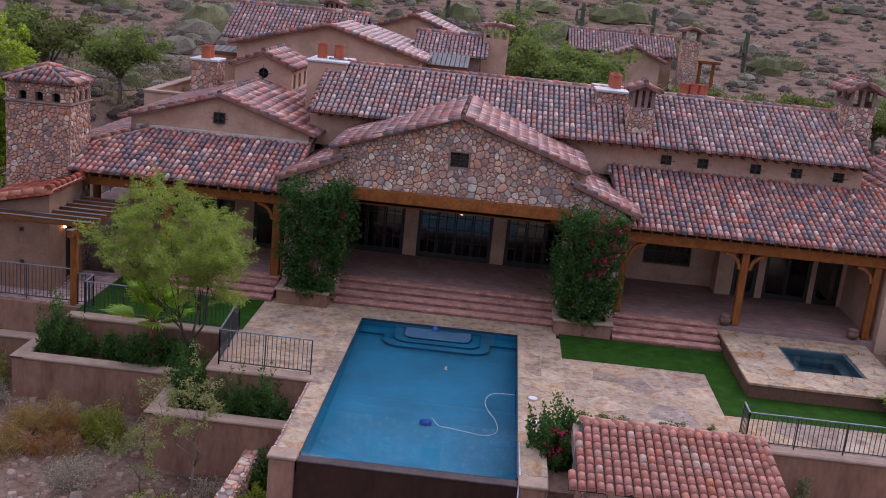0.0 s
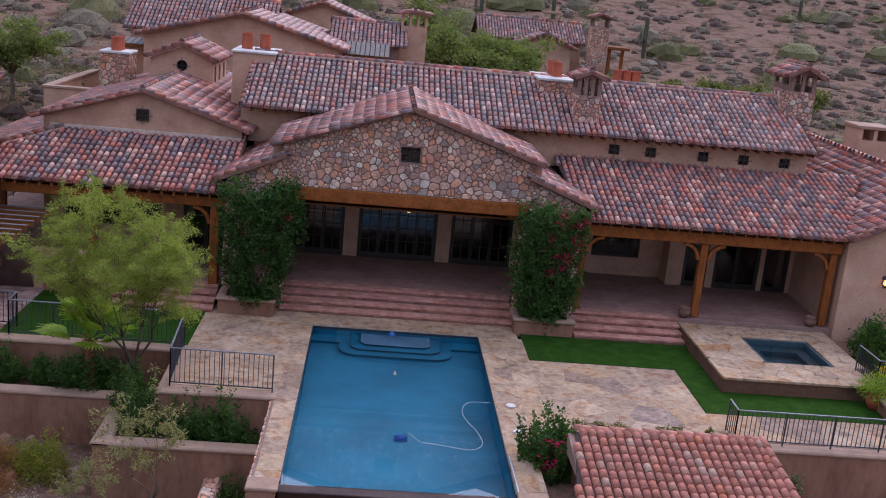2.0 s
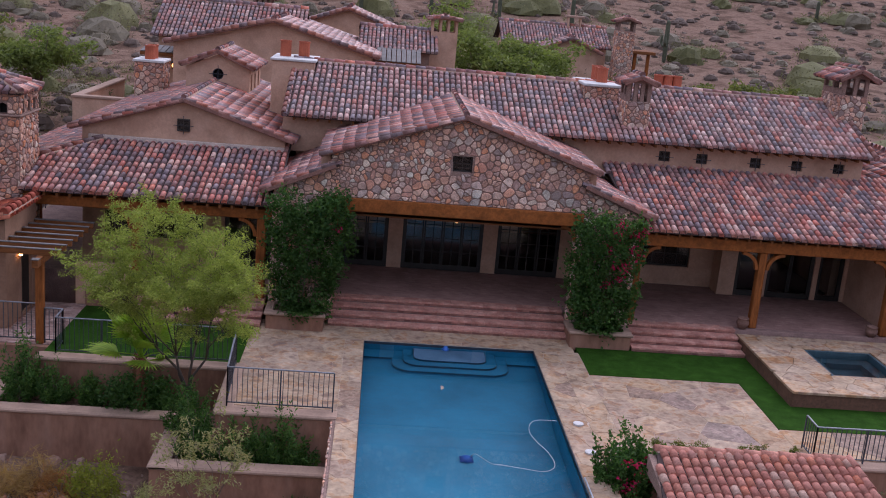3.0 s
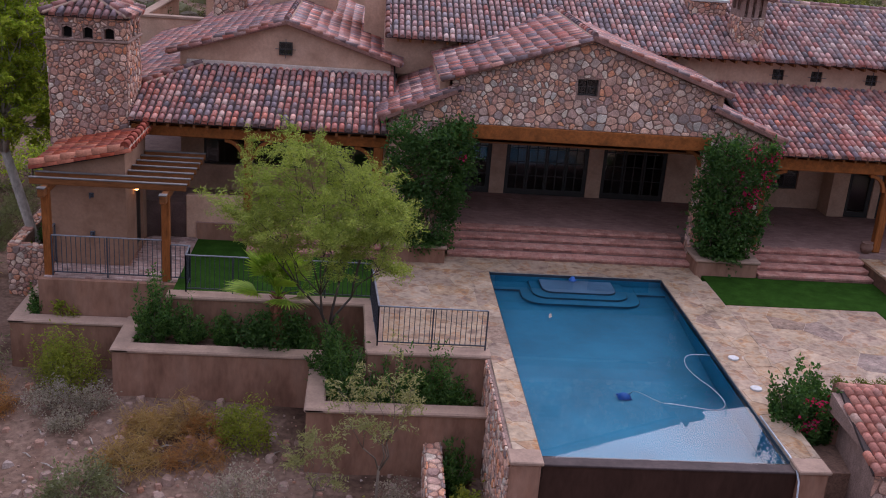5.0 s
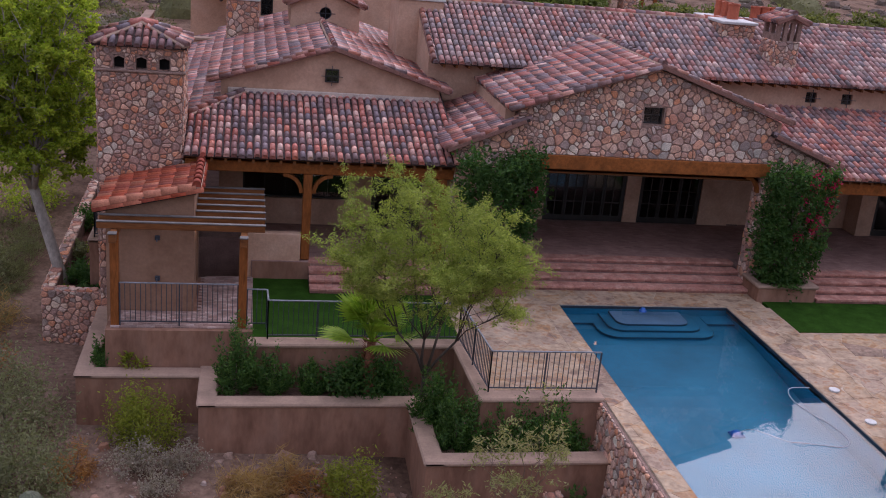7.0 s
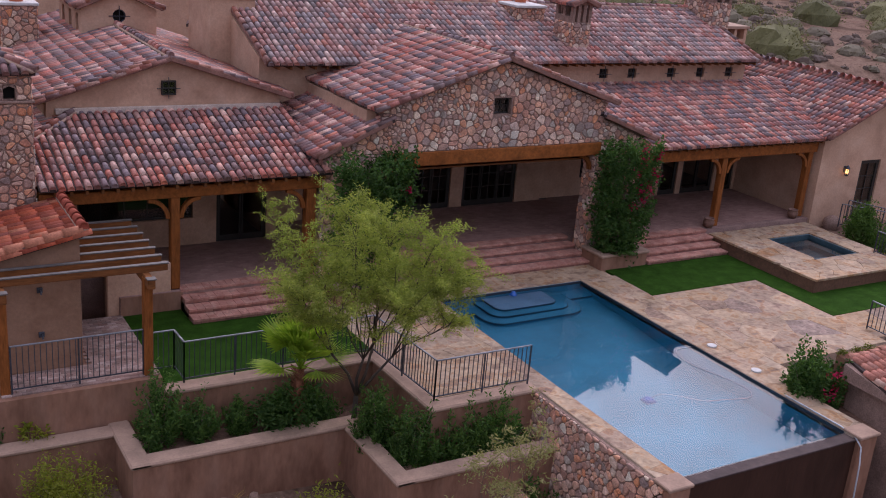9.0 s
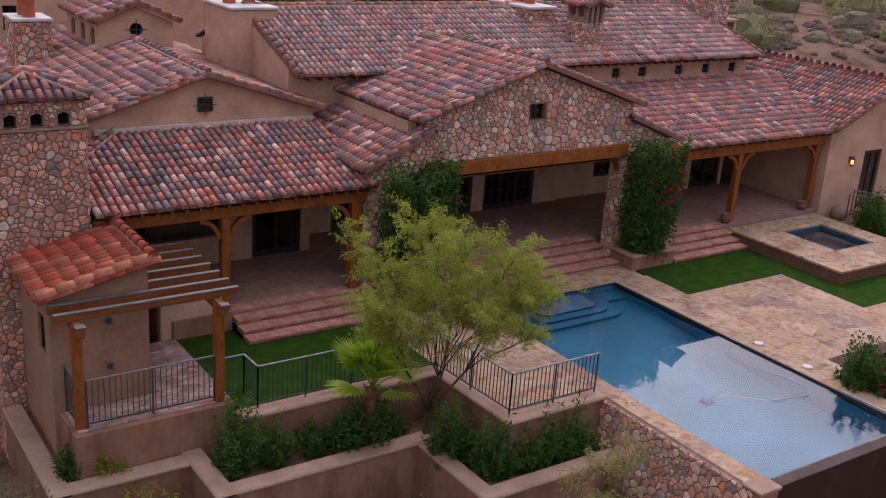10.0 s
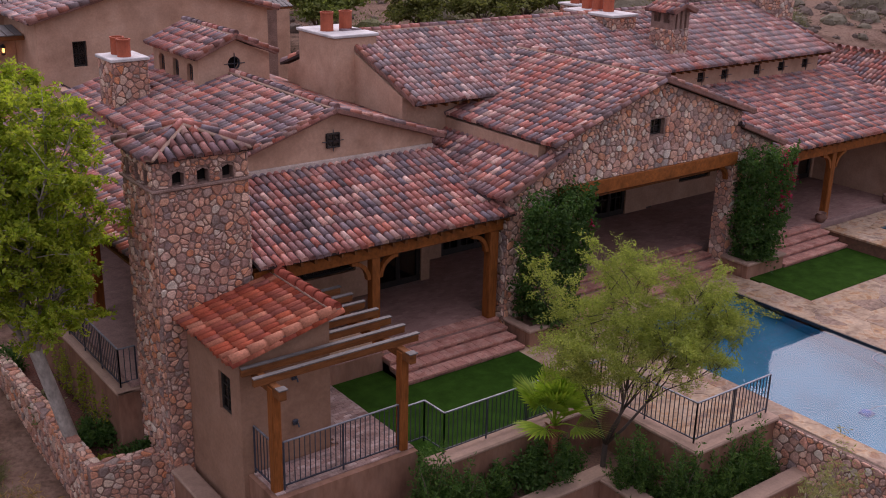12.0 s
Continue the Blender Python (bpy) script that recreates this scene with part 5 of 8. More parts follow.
# planters at the foot of the stone piers
for x0, x1, lab in ((-6.6, -4.92, "stucco planter box at the stone pier"), (2.46, 4.3, "stucco planter box at the other stone pier")):
    pl = thing("planter_box", ((x0 + x1) / 2, 33.1, 0), lab, "planter", "planter boxes at the porch piers")
    g = Geo()
    y0, y1 = 32.66, 33.72
    for a, b in (((x0, y0), (x1, y0 + 0.18)), ((x0, y0 + 0.18), (x0 + 0.18, y1)), ((x1 - 0.18, y0 + 0.18), (x1, y1))):
        g.box((*a, -0.1), (*b, 0.42), 0.02)
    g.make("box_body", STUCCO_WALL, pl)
    g = Geo()
    for a, b in (((x0 - 0.06, y0 - 0.06), (x1 + 0.06, y0 + 0.2)), ((x0 - 0.06, y0 + 0.2), (x0 + 0.2, y1)), ((x1 - 0.2, y0 + 0.2), (x1 + 0.06, y1))):
        g.box((*a, 0.42), (*b, 0.52), 0.03)
    g.make("rim", CAP, pl)
    g = Geo()
    g.box((x0 + 0.17, y0 + 0.17, 0), (x1 - 0.17, y1, 0.4))
    g.make("soil", SOIL, pl)


# ---- stone tower, chimneys, cupola ----
def clad(parent, x0, y0, x1, y1, z0, z1, seed, sides="fl", size=0.125, singles=0, holes=None, mats=None):
    """Stones on the upright faces of a block: f front, l left, r right."""
    holes = holes or {}
    if "f" in sides:
        masonry(parent, (x0, y0, z0), (1, 0, 0), (0, 0, 1), [(0, 0), (x1 - x0, 0), (x1 - x0, z1 - z0), (0, z1 - z0)], size, seed, singles, holes.get("f", ()), mats=mats)
    if "l" in sides:
        masonry(parent, (x0, y1, z0), (0, -1, 0), (0, 0, 1), [(0, 0), (y1 - y0, 0), (y1 - y0, z1 - z0), (0, z1 - z0)], size, seed + 1, singles // 2, holes.get("l", ()), mats=mats)
    if "r" in sides:
        masonry(parent, (x1, y0, z0), (0, 1, 0), (0, 0, 1), [(0, 0), (y1 - y0, 0), (y1 - y0, z1 - z0), (0, z1 - z0)], size, seed + 2, 0, holes.get("r", ()), mats=mats)


def chimney_pot(parent, x, y, z, r=0.2, h=0.52):
    g = Geo().lathe([(r * 1.02, 0), (r, 0.05), (r * 0.97, h - 0.06), (r * 1.06, h - 0.05), (r * 1.06, h), (r * 0.84, h), (r * 0.8, h - 0.3), (0.001, h - 0.3)], (x, y, z), 16)
    g.make("chimney_pot", CLAY, parent, "red clay chimney pot", smooth=False)


TX0, TX1, TY0, TY1 = -16.1, -13.97, 33.82, 35.5
tower = thing("stone_tower", (-15.03, 34.66, -2.5), "square field-stone chimney tower with small arched vents and tiled cap", "tower")
g = Geo()
g.box((TX0, TY0, -2.6), (TX1, TY1, 5.58))
g.box((TX0, TY0, 5.93), (TX1, TY1, 6.2))
VENT = (0.55, 1.1, 1.67)
VENTS = (0.34, 0.84, 1.34)
e = [0] + [a + s for a in VENT for s in (-0.13, 0.13)] + [TX1 - TX0]
for i in range(0, 8, 2):
    for y in (TY0, TY1 - 0.2):
        g.box((TX0 + e[i], y, 5.58), (TX0 + e[i + 1], y + 0.2, 5.93))
e = [0.2] + [a + s for a in VENTS for s in (-0.11, 0.11)] + [TY1 - TY0 - 0.2]
for i in range(0, 8, 2):
    for x in (TX0, TX1 - 0.2):
        g.box((x, TY0 + e[i], 5.58), (x + 0.2, TY0 + e[i + 1], 5.93))
shaft = g.make("tower_shaft", MORTAR, tower)
# Near-black block behind the vents, added in place of shade in the tower
g = Geo()
g.box((TX0 + 0.3, TY0 + 0.3, 5.4), (TX1 - 0.3, TY1 - 0.3, 6.0))
g.make("flue", DARK, tower)
BROWN = (DARK_STONE_ONE, DARK_STONE)
clad(shaft, TX0, TY0, TX1, TY1, -2.4, 5.5, 201, "flr", 0.108, 220, mats=BROWN)
fh = [(a - 0.14, 0.03, a + 0.14, 0.37) for a in VENT]
lh = [(a - 0.12, 0.03, a + 0.12, 0.37) for a in VENTS]
clad(shaft, TX0, TY0, TX1, TY1, 5.58, 6.2, 210, "flr", 0.1, 0, {"f": fh, "l": lh, "r": lh}, BROWN)
g = Geo()
g.box((TX0 - 0.07, TY0 - 0.07, 5.51), (TX1 + 0.07, TY1 + 0.07, 5.575), 0.015)
g.make("string_course", MORTAR, tower)
for a in VENT:
    h = Geo()
    h.bar((TX0 + a - 0.14, TY0 + 0.1, 5.87), (TX0 + a, TY0 + 0.1, 5.93), 0.2, 0.05)
    h.bar((TX0 + a, TY0 + 0.1, 5.93), (TX0 + a + 0.14, TY0 + 0.1, 5.87), 0.2, 0.05)
    h.make("arch", MORTAR, tower)
ax, ay, az = (TX0 + TX1) / 2, (TY0 + TY1) / 2, 6.66
o = 0.1
c = [(TX0 - o, TY0 - o, 6.2), (TX1 + o, TY0 - o, 6.2), (TX1 + o, TY1 + o, 6.2), (TX0 - o, TY1 + o, 6.2)]
for i in range(4):
    p, q = c[i], c[(i + 1) % 4]
    roof_slope(tower, [p, q, (ax, ay, az)], 220 + i, single=lambda u, v: True, one=TILE_ONE, pitch=0.2, row=0.36)
    ridge_row(tower, (p[0], p[1], p[2] + 0.06), (ax, ay, az + 0.06), 0.075, seed=230 + i, name="hip_tiles", material=TILE)


def stone_chimney(x0, y0, x1, y1, z0, z1, pots, seed, label, sides="fl"):
    ch = thing("chimney", ((x0 + x1) / 2, (y0 + y1) / 2, z0), label, "chimney")
    body = Geo().box((x0, y0, z0), (x1, y1, z1)).make("chimney_shaft", MORTAR, ch)
    clad(body, x0, y0, x1, y1, z0, z1, seed, sides, 0.12, mats=BROWN)
    Geo().box((x0 - 0.07, y0 - 0.07, z1), (x1 + 0.07, y1 + 0.07, z1 + 0.1), 0.02).make("chimney_cap", CHIM_CAP, ch, "pale concrete cap")
    for x, y in pots:
        chimney_pot(ch, x, y, z1 + 0.1)
    return ch


def vent_turret(x0, y0, x1, y1, z0, z1, seed, label, pitch_z=0.42, over=0.22, n=2, plain=False):
    """A stone turret with open slots under a little gabled tile roof."""
    t = thing("chimney", ((x0 + x1) / 2, (y0 + y1) / 2, z0), label, "chimney")
    zs = z1 - 0.6
    b = Geo()
    b.box((x0, y0, z0), (x1, y1, zs))
    s = 0.13
    w = (x1 - x0 - s) / n
    for k in range(n + 1):
        b.box((x0 + k * w, y0, zs), (x0 + k * w + s, y0 + s, z1))
        b.box((x0 + k * w, y1 - s, zs), (x0 + k * w + s, y1, z1))
    for x in (x0, x1 - s):
        b.box((x, y0 + s, zs), (x + s, y1 - s, zs + 0.2))
        b.box((x, (y0 + y1) / 2 - 0.07, zs + 0.2), (x + s, (y0 + y1) / 2 + 0.07, z1))
    b.prism([(x0, y0, z1), (x1, y0, z1), ((x0 + x1) / 2, y0, z1 + pitch_z * (x1 - x0) / 2)], (0, y1 - y0, 0))
    parts = make_each(b, "chimney_shaft", STUCCO if plain else MORTAR, t)
    body = parts[0]
    if not plain:
        clad(body, x0, y0, x1, y1, z0, zs, seed, "flr", 0.125)
    xm = (x0 + x1) / 2
    zr, ze = z1 + pitch_z * (x1 - x0) / 2 + 0.06, z1 + 0.06 - pitch_z * over
    roof_slope(t, [(x1 + over, y0 - over, ze), (x1 + over, y1 + over, ze), (xm, y1 + over, zr), (xm, y0 - over, zr)], seed + 5)
    roof_slope(t, [(x0 - over, y1 + over, ze), (x0 - over, y0 - over, ze), (xm, y0 - over, zr), (xm, y1 + over, zr)], seed + 6)
    ridge_row(t, (xm, y0 - over, zr + 0.05), (xm, y1 + over, zr + 0.05), 0.09, seed=seed + 7, material=TILE)
    ridge_row(t, (x0 - over, y0 - over + 0.05, ze + 0.04), (xm, y0 - over + 0.05, zr + 0.04), 0.08, seed=seed + 8, name="verge_tiles")
    ridge_row(t, (x1 + over, y0 - over + 0.05, ze + 0.04), (xm, y0 - over + 0.05, zr + 0.04), 0.08, seed=seed + 9, name="verge_tiles")
    return t


stone_chimney(3.55, 40.35, 4.75, 42.75, 5.6, 7.14, [(4.3, 42.4), (4.3, 41.85), (4.3, 41.3)], 301, "field-stone chimney with pale cap and three clay pots")
stone_chimney(7.5, 46.2, 8.9, 47.3, 0.6, 6.7, [(7.8, 46.7), (8.2, 46.7), (8.6, 46.7)], 305, "stone chimney with three clay pots behind the ridge")
stone_chimney(-13.1, 44.15, -12.05, 45.35, 3.9, 6.4, [(-12.6, 44.5), (-12.6, 45.02)], 309, "tall field-stone chimney with two red clay pots", "flr")
vent_turret(4.62, 38.5, 5.46, 39.5, 5.6, 7.5, 313, "slim field-stone vent turret with a gabled tile cap", n=3, over=0.18)
vent_turret(12.75, 40.1, 13.7, 41.8, 4.4, 8.16, 325, "broad field-stone vent tower with a gabled tile cap", n=2, pitch_z=0.52, over=0.28)

stack = thing("chimney", (-6.82, 41.8, 4.6), "plain tan stucco chimney with pale cap and red clay pots", "chimney")
g = Geo()
g.box((-7.57, 40.8, 4.4), (-6.08, 42.95, 7.14), 0.02)
g.make("chimney_shaft", STUCCO, stack)
Geo().box((-7.63, 40.74, 7.14), (-6.02, 43.01, 7.23), 0.02).make("chimney_cap", CHIM_CAP, stack, "pale concrete cap")
chimney_pot(stack, -7.2, 41.85, 7.23, 0.2, 0.57)
chimney_pot(stack, -6.54, 41.85, 7.23, 0.2, 0.57)

# cupola over the left wing
cup = thing("cupola", (-9.8, 44.2, 5), "stucco cupola with round window, arched side openings and tiled gable", "cupola")
CX0, CX1, CY0, CY1 = -10.95, -8.6, 43.0, 46.4
ARCH = (43.6, 44.65, 45.75)
g = Geo()
holed_wall(g, (CX0, CY1 - 0.2), (0, -1), CY1 - CY0 - 0.4, 4.4, 6.5, 0.2, [(CY1 - 0.2 - a - 0.22, 5.66, CY1 - 0.2 - a + 0.22, 6.3) for a in ARCH])
holed_wall(g, (CX1, CY0 + 0.2), (0, 1), CY1 - CY0 - 0.4, 4.4, 6.5, 0.2, [(a - CY0 - 0.42, 5.66, a - CY0 + 0.02, 6.3) for a in ARCH])
xm = (CX0 + CX1) / 2
ring = [(xm + 0.21 * math.cos(2 * math.pi * k / 20 - math.pi / 2), 6.28 + 0.21 * math.sin(2 * math.pi * k / 20 - math.pi / 2)) for k in range(20)]
face = [(xm, 4.4), (CX1, 4.4), (CX1, 6.5), (xm, 7.0)]
g.prism([(x, CY0, z) for x, z in [(xm, 4.4), (CX1, 4.4), (CX1, 6.5), (xm, 7.0)] + ring[10::-1]], (0, 0.2, 0))
g.prism([(x, CY0, z) for x, z in [(xm, 7.0), (CX0, 6.5), (CX0, 4.4), (xm, 4.4)] + [ring[0]] + ring[19:9:-1]], (0, 0.2, 0))
g.box((CX0, CY1 - 0.2, 4.4), (CX1, CY1, 6.5))
g.make("wall", STUCCO, cup)
g = Geo()
pts = [(xm + 0.2 * math.cos(2 * math.pi * k / 20), CY0 + 0.08, 6.28 + 0.2 * math.sin(2 * math.pi * k / 20)) for k in range(21)]
g.tube(pts, 0.025, 6, False)
g.bar((xm - 0.34, CY0 - 0.02, 6.28), (xm + 0.34, CY0 - 0.02, 6.28), 0.02, 0.02)
g.bar((xm, CY0 - 0.02, 5.98), (xm, CY0 - 0.02, 6.6), 0.02, 0.02)
g.make("round_window", IRON, cup)
# Near-black panel paints the darkness behind the round window
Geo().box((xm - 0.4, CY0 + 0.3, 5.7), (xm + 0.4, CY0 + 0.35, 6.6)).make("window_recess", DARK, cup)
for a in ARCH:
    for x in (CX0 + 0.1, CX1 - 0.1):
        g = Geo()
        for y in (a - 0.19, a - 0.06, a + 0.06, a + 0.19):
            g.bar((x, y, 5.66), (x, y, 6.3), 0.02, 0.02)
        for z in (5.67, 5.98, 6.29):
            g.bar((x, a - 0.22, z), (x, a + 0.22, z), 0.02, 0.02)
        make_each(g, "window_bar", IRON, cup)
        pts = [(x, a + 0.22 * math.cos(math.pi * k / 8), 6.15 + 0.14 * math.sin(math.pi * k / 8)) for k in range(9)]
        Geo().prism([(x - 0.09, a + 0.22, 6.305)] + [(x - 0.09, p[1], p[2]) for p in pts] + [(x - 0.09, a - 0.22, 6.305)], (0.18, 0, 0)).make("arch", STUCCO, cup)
# Near-black block added for the shade behind the arched openings
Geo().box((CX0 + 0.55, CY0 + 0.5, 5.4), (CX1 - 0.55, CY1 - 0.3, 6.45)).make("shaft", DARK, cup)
ps, ov = 0.42, 0.2
zr = 7.12
ze = zr - ps * ((CX1 - CX0) / 2 + ov)
roof_slope(cup, [(CX1 + ov, CY0 - 0.2, ze), (CX1 + ov, CY1 + 0.2, ze), (xm, CY1 + 0.2, zr), (xm, CY0 - 0.2, zr)], 341)
roof_slope(cup, [(CX0 - ov, CY1 + 0.2, ze), (CX0 - ov, CY0 - 0.2, ze), (xm, CY0 - 0.2, zr), (xm, CY1 + 0.2, zr)], 342)
ridge_row(cup, (xm, CY0 - 0.2, zr + 0.05), (xm, CY1 + 0.2, zr + 0.05), 0.09, seed=343, material=TILE)
ridge_row(cup, (CX0 - ov, CY0 - 0.15, ze + 0.04), (xm, CY0 - 0.15, zr + 0.04), 0.09, seed=344, name="verge_tiles")
ridge_row(cup, (CX1 + ov, CY0 - 0.15, ze + 0.04), (xm, CY0 - 0.15, zr + 0.04), 0.09, seed=345, name="verge_tiles")


# ---- railings ----
def railing(runs, z, high, label, spacing=0.118, close=False):
    """Iron railings along a line of points: posts, two rails and single pickets."""
    ob = thing("railing", (*runs[0], z), label, "railing")
    pick = Geo()
    pick.box((-0.008, -0.008, 0), (0.008, 0.008, high - 0.1))
    pick_me = None
    for (x0, y0), (x1, y1) in zip(runs, runs[1:]):
        a, b = Vector((x0, y0, z)), Vector((x1, y1, z))
        d = (b - a).normalized()
        length = (b - a).length
        Geo().bar(a + UP * high, b + UP * high, 0.045, 0.03, 0.006).make("top_rail", FLASHING_DARK, ob)
        Geo().bar(a + UP * 0.09, b + UP * 0.09, 0.03, 0.025).make("bottom_rail", IRON, ob)
        n = max(1, round(length / 1.25))
        for k in range(n + 1):
            p = a + d * (length * k / n)
            Geo().box((p.x - 0.017, p.y - 0.017, z - 0.02), (p.x + 0.017, p.y + 0.017, z + high), 0.004).make("post", IRON, ob)
        m = int(length / spacing)
        for k in range(1, m):
            p = a + d * (length * k / m) - ob.location
            if pick_me is None:
                q = pick.make("picket", IRON, ob)
                q.data.transform(Matrix.Translation(ob.location))
                pick_me = q.data
            else:
                q = new("picket", pick_me)
                q.parent = ob
            q.location = (p.x, p.y, p.z + 0.09)
    return ob


FLASHING_DARK = surf("worn_iron_rail", even((0.16, 0.17, 0.19), (0.24, 0.25, 0.28)), scale=4, grain=20, rough=0.4, metal=0.5, bump=0.05)
railing([(-15.18, 30.28), (-12.42, 30.28)], 0.05, 1.08, "black iron railing between the pergola posts")
railing([(-15.36, 31.2), (-15.36, 30.5)], 0.05, 1.08, "short black iron railing at the pergola side")
railing([(-12.2, 30.3), (-11.72, 30.3), (-11.7, 29.6), (-7.02, 29.6), (-6.85, 26.82), (-4.32, 26.8)], 0.03, 0.98, "black iron railing along the pool terrace wall")
railing([(7.14, 26.3), (7.12, 25.6), (17, 25.6)], -0.01, 0.86, "black iron railing along the lower terrace wall")
railing([(12.2, 30.2), (12.2, 28.92), (16.5, 28.92)], 0.43, 0.8, "black iron railing on the planter beside hot tub")
railing([(13.6, 32.9), (15.4, 30.2)], 0.43, 0.85, "black iron railing beside the garden steps")
railing([(14.6, 33.4), (15.1, 32.2)], 0.3, 0.9, "short black iron railing at the side door")
railing([(-16.5, 49), (-16.5, 35.72), (-16.1, 35.72)], 0.42, 0.95, "black iron railing along the side porch")

# ---- pergola and shed ----
perg = thing("pergola", (-13.5, 31.5, 0.0), "timber pergola with square posts and metal-capped rafters", "pergola")
for x, y in ((-15.3, 30.38), (-12.31, 30.3)):
    Geo().box((x - 0.1, y - 0.1, 0.0), (x + 0.1, y + 0.1, 2.36), 0.015).make("post", WOOD_POST, perg)
Geo().box((-15.38, 29.98, 2.2), (-15.22, 31.2, 2.42), 0.015).make("beam", RAFTER, perg)
Geo().box((-15.4, 29.96, 2.42), (-15.2, 30.14, 2.445)).make("beam_cap", FLASHING, perg, "weathered metal cap")
Geo().box((-12.39, 29.9, 2.2), (-12.23, 33.78, 2.42), 0.015).make("beam", RAFTER, perg)
Geo().box((-12.41, 29.88, 2.42), (-12.21, 30.06, 2.445)).make("beam_cap", FLASHING, perg, "weathered metal cap")
for i, y in enumerate((30.45, 30.97, 31.5, 32.03, 32.57, 33.1, 33.63)):
    x0 = -15.7 if i < 2 else -13.5
    Geo().box((x0, y - 0.045, 2.42), (-11.82, y + 0.045, 2.58), 0.01).make("rafter", RAFTER, perg)
    Geo().box((x0, y - 0.055, 2.58), (-11.8, y + 0.055, 2.605)).make("rafter_cap", FLASHING, perg, "grey metal flashing")

shed = thing("shed", (-14.5, 32.5, 0), "small tan stucco bath house with orange clay tile roof", "shed")
g = Geo()
holed_wall(g, (-15.6, 31.25), (1, 0), 2.08, -1.3, 2.62, 0.2, [])
g.prism([(-15.6, 31.25, 2.62), (-13.52, 31.25, 2.62), (-13.52, 31.25, 3.1), (-15.6, 31.25, 2.63)], (0, 0.2, 0))
holed_wall(g, (-15.6, 33.8), (0, -1), 2.35, -1.3, 2.62, 0.2, [(1.55, 1.15, 2.1, 2.05)])
holed_wall(g, (-13.52, 31.45), (0, 1), 2.35, -1.3, 3.1, 0.2, [(1.05, 0.05, 1.9, 2.1)])
make_each(g, "wall", SHADED_STUCCO, shed)
window(shed, (-15.6, 32.25, 1.15), (0, -1, 0), 0.55, 0.9, 2, 3, 0.08)
Geo().box((-13.66, 32.5, 0.05), (-13.6, 33.35, 2.1), 0.01).make("door", FRAME, shed, "dark plank door")
roof_slope(shed, [(-15.83, 33.84, 2.65), (-15.83, 31.06, 2.65), (-13.48, 31.06, 3.19), (-13.48, 33.84, 3.19)], 401, single=lambda u, v: True, one=TILE_ORANGE, pitch=0.205, row=0.37, full=1.2)
ridge_row(shed, (-13.46, 31.04, 3.33), (-13.46, 33.8, 3.33), 0.11, seed=402, material=TILE_ORANGE)
ridge_row(shed, (-15.83, 31.1, 2.77), (-13.46, 31.1, 3.31), 0.105, seed=403, material=TILE_ORANGE, name="verge_tiles")
for z in (1.95, 0.9):
    s = Geo()
    s.box((-14.45, 31.19, z - 0.06), (-14.33, 31.25, z + 0.06), 0.01)
    s.tube([(-14.39, 31.2, z), (-14.39, 31.1, z + 0.02), (-14.39, 31.06, z - 0.05)], 0.018, 6)
    s.make("shower_fitting", IRON, shed)
lamp = Geo().lathe([(0.001, 0.1), (0.05, 0.08), (0.055, -0.02), (0.001, -0.05)], (-13.44, 32.22, 1.89), 10).make("lamp", LAMP, shed, "small lit wall lamp")
g = Geo()
g.box((-15.5, 30.05, -2.2), (-11.95, 33.7, 0.0))
g.make("pergola_deck", STUCCO_WALL, kind="structure", label="stucco-faced deck under the pergola, brick paved", category="deck")
pv = Geo()
rng = random.Random(5)
y, r = 30.2, 0
while y < 33.7:
    x = -15.4 - (0.1 if r % 2 else 0)
    while x < -12.1:
        a, b = max(x, -15.4), min(x + 0.2, -12.05)
        if b - a > 0.04 and not (a < -13.5 and y > 31.2):
            pv.box((a, y, 0.0), (b, y + 0.096, 0.03 + rng.uniform(0, 0.005)), 0.004)
        x += 0.206
    y += 0.102
    r += 1
DECK_BRICK = surf("pale_deck_brick", even((0.27, 0.16, 0.13), (0.36, 0.25, 0.21), (0.24, 0.135, 0.11), (0.42, 0.31, 0.27), (0.3, 0.19, 0.155), (0.22, 0.15, 0.13)), scale=1.5, grain=25, rough=0.9, spread=0.2, rand="island", blotch=0.35, gloss=0.34)
pv.make("deck_bricks", DECK_BRICK, kind="stuff", label="worn red paving bricks of the pergola deck", category="paving")

# ---- pool house below the terrace ----
pav_h = thing("pool_house", (4.9, 22.3, -3), "low pool house with pink-red clay tile roof and stone walls", "pool house")
g = Geo()
g.prism([(2.5, 21.2, -3.4), (6.85, 21.2, -3.4), (6.8, 23.44, -3.4), (2.82, 23.44, -3.4)], (0, 0, 3.92))
core = g.make("wall", MORTAR, pav_h)
g = Geo()
g.prism([(2.5, 21.21, 0.521), (2.5, 23.43, 0.521), (2.5, 23.43, 0.93)], (4.3, 0, 0))
g.make("wall_top", MORTAR, pav_h)
clad(core, 2.5, 21.2, 6.85, 23.44, -3.3, 0.5, 421, "fr", 0.2)
roof_slope(pav_h, [(2.32, 20.93, 0.52), (7.0, 20.93, 0.52), (6.9, 23.5, 1.0), (2.68, 23.5, 1.0)], 425, single=lambda u, v: True, one=TILE_PINK, pitch=0.2, row=0.29, full=1.24)
ridge_row(pav_h, (2.66, 23.5, 1.0), (6.92, 23.5, 1.0), 0.08, seed=426, material=TILE_PINK)
ridge_row(pav_h, (7.0, 20.93, 0.6), (6.9, 23.5, 1.07), 0.09, seed=427, material=TILE_PINK, name="verge_tiles")

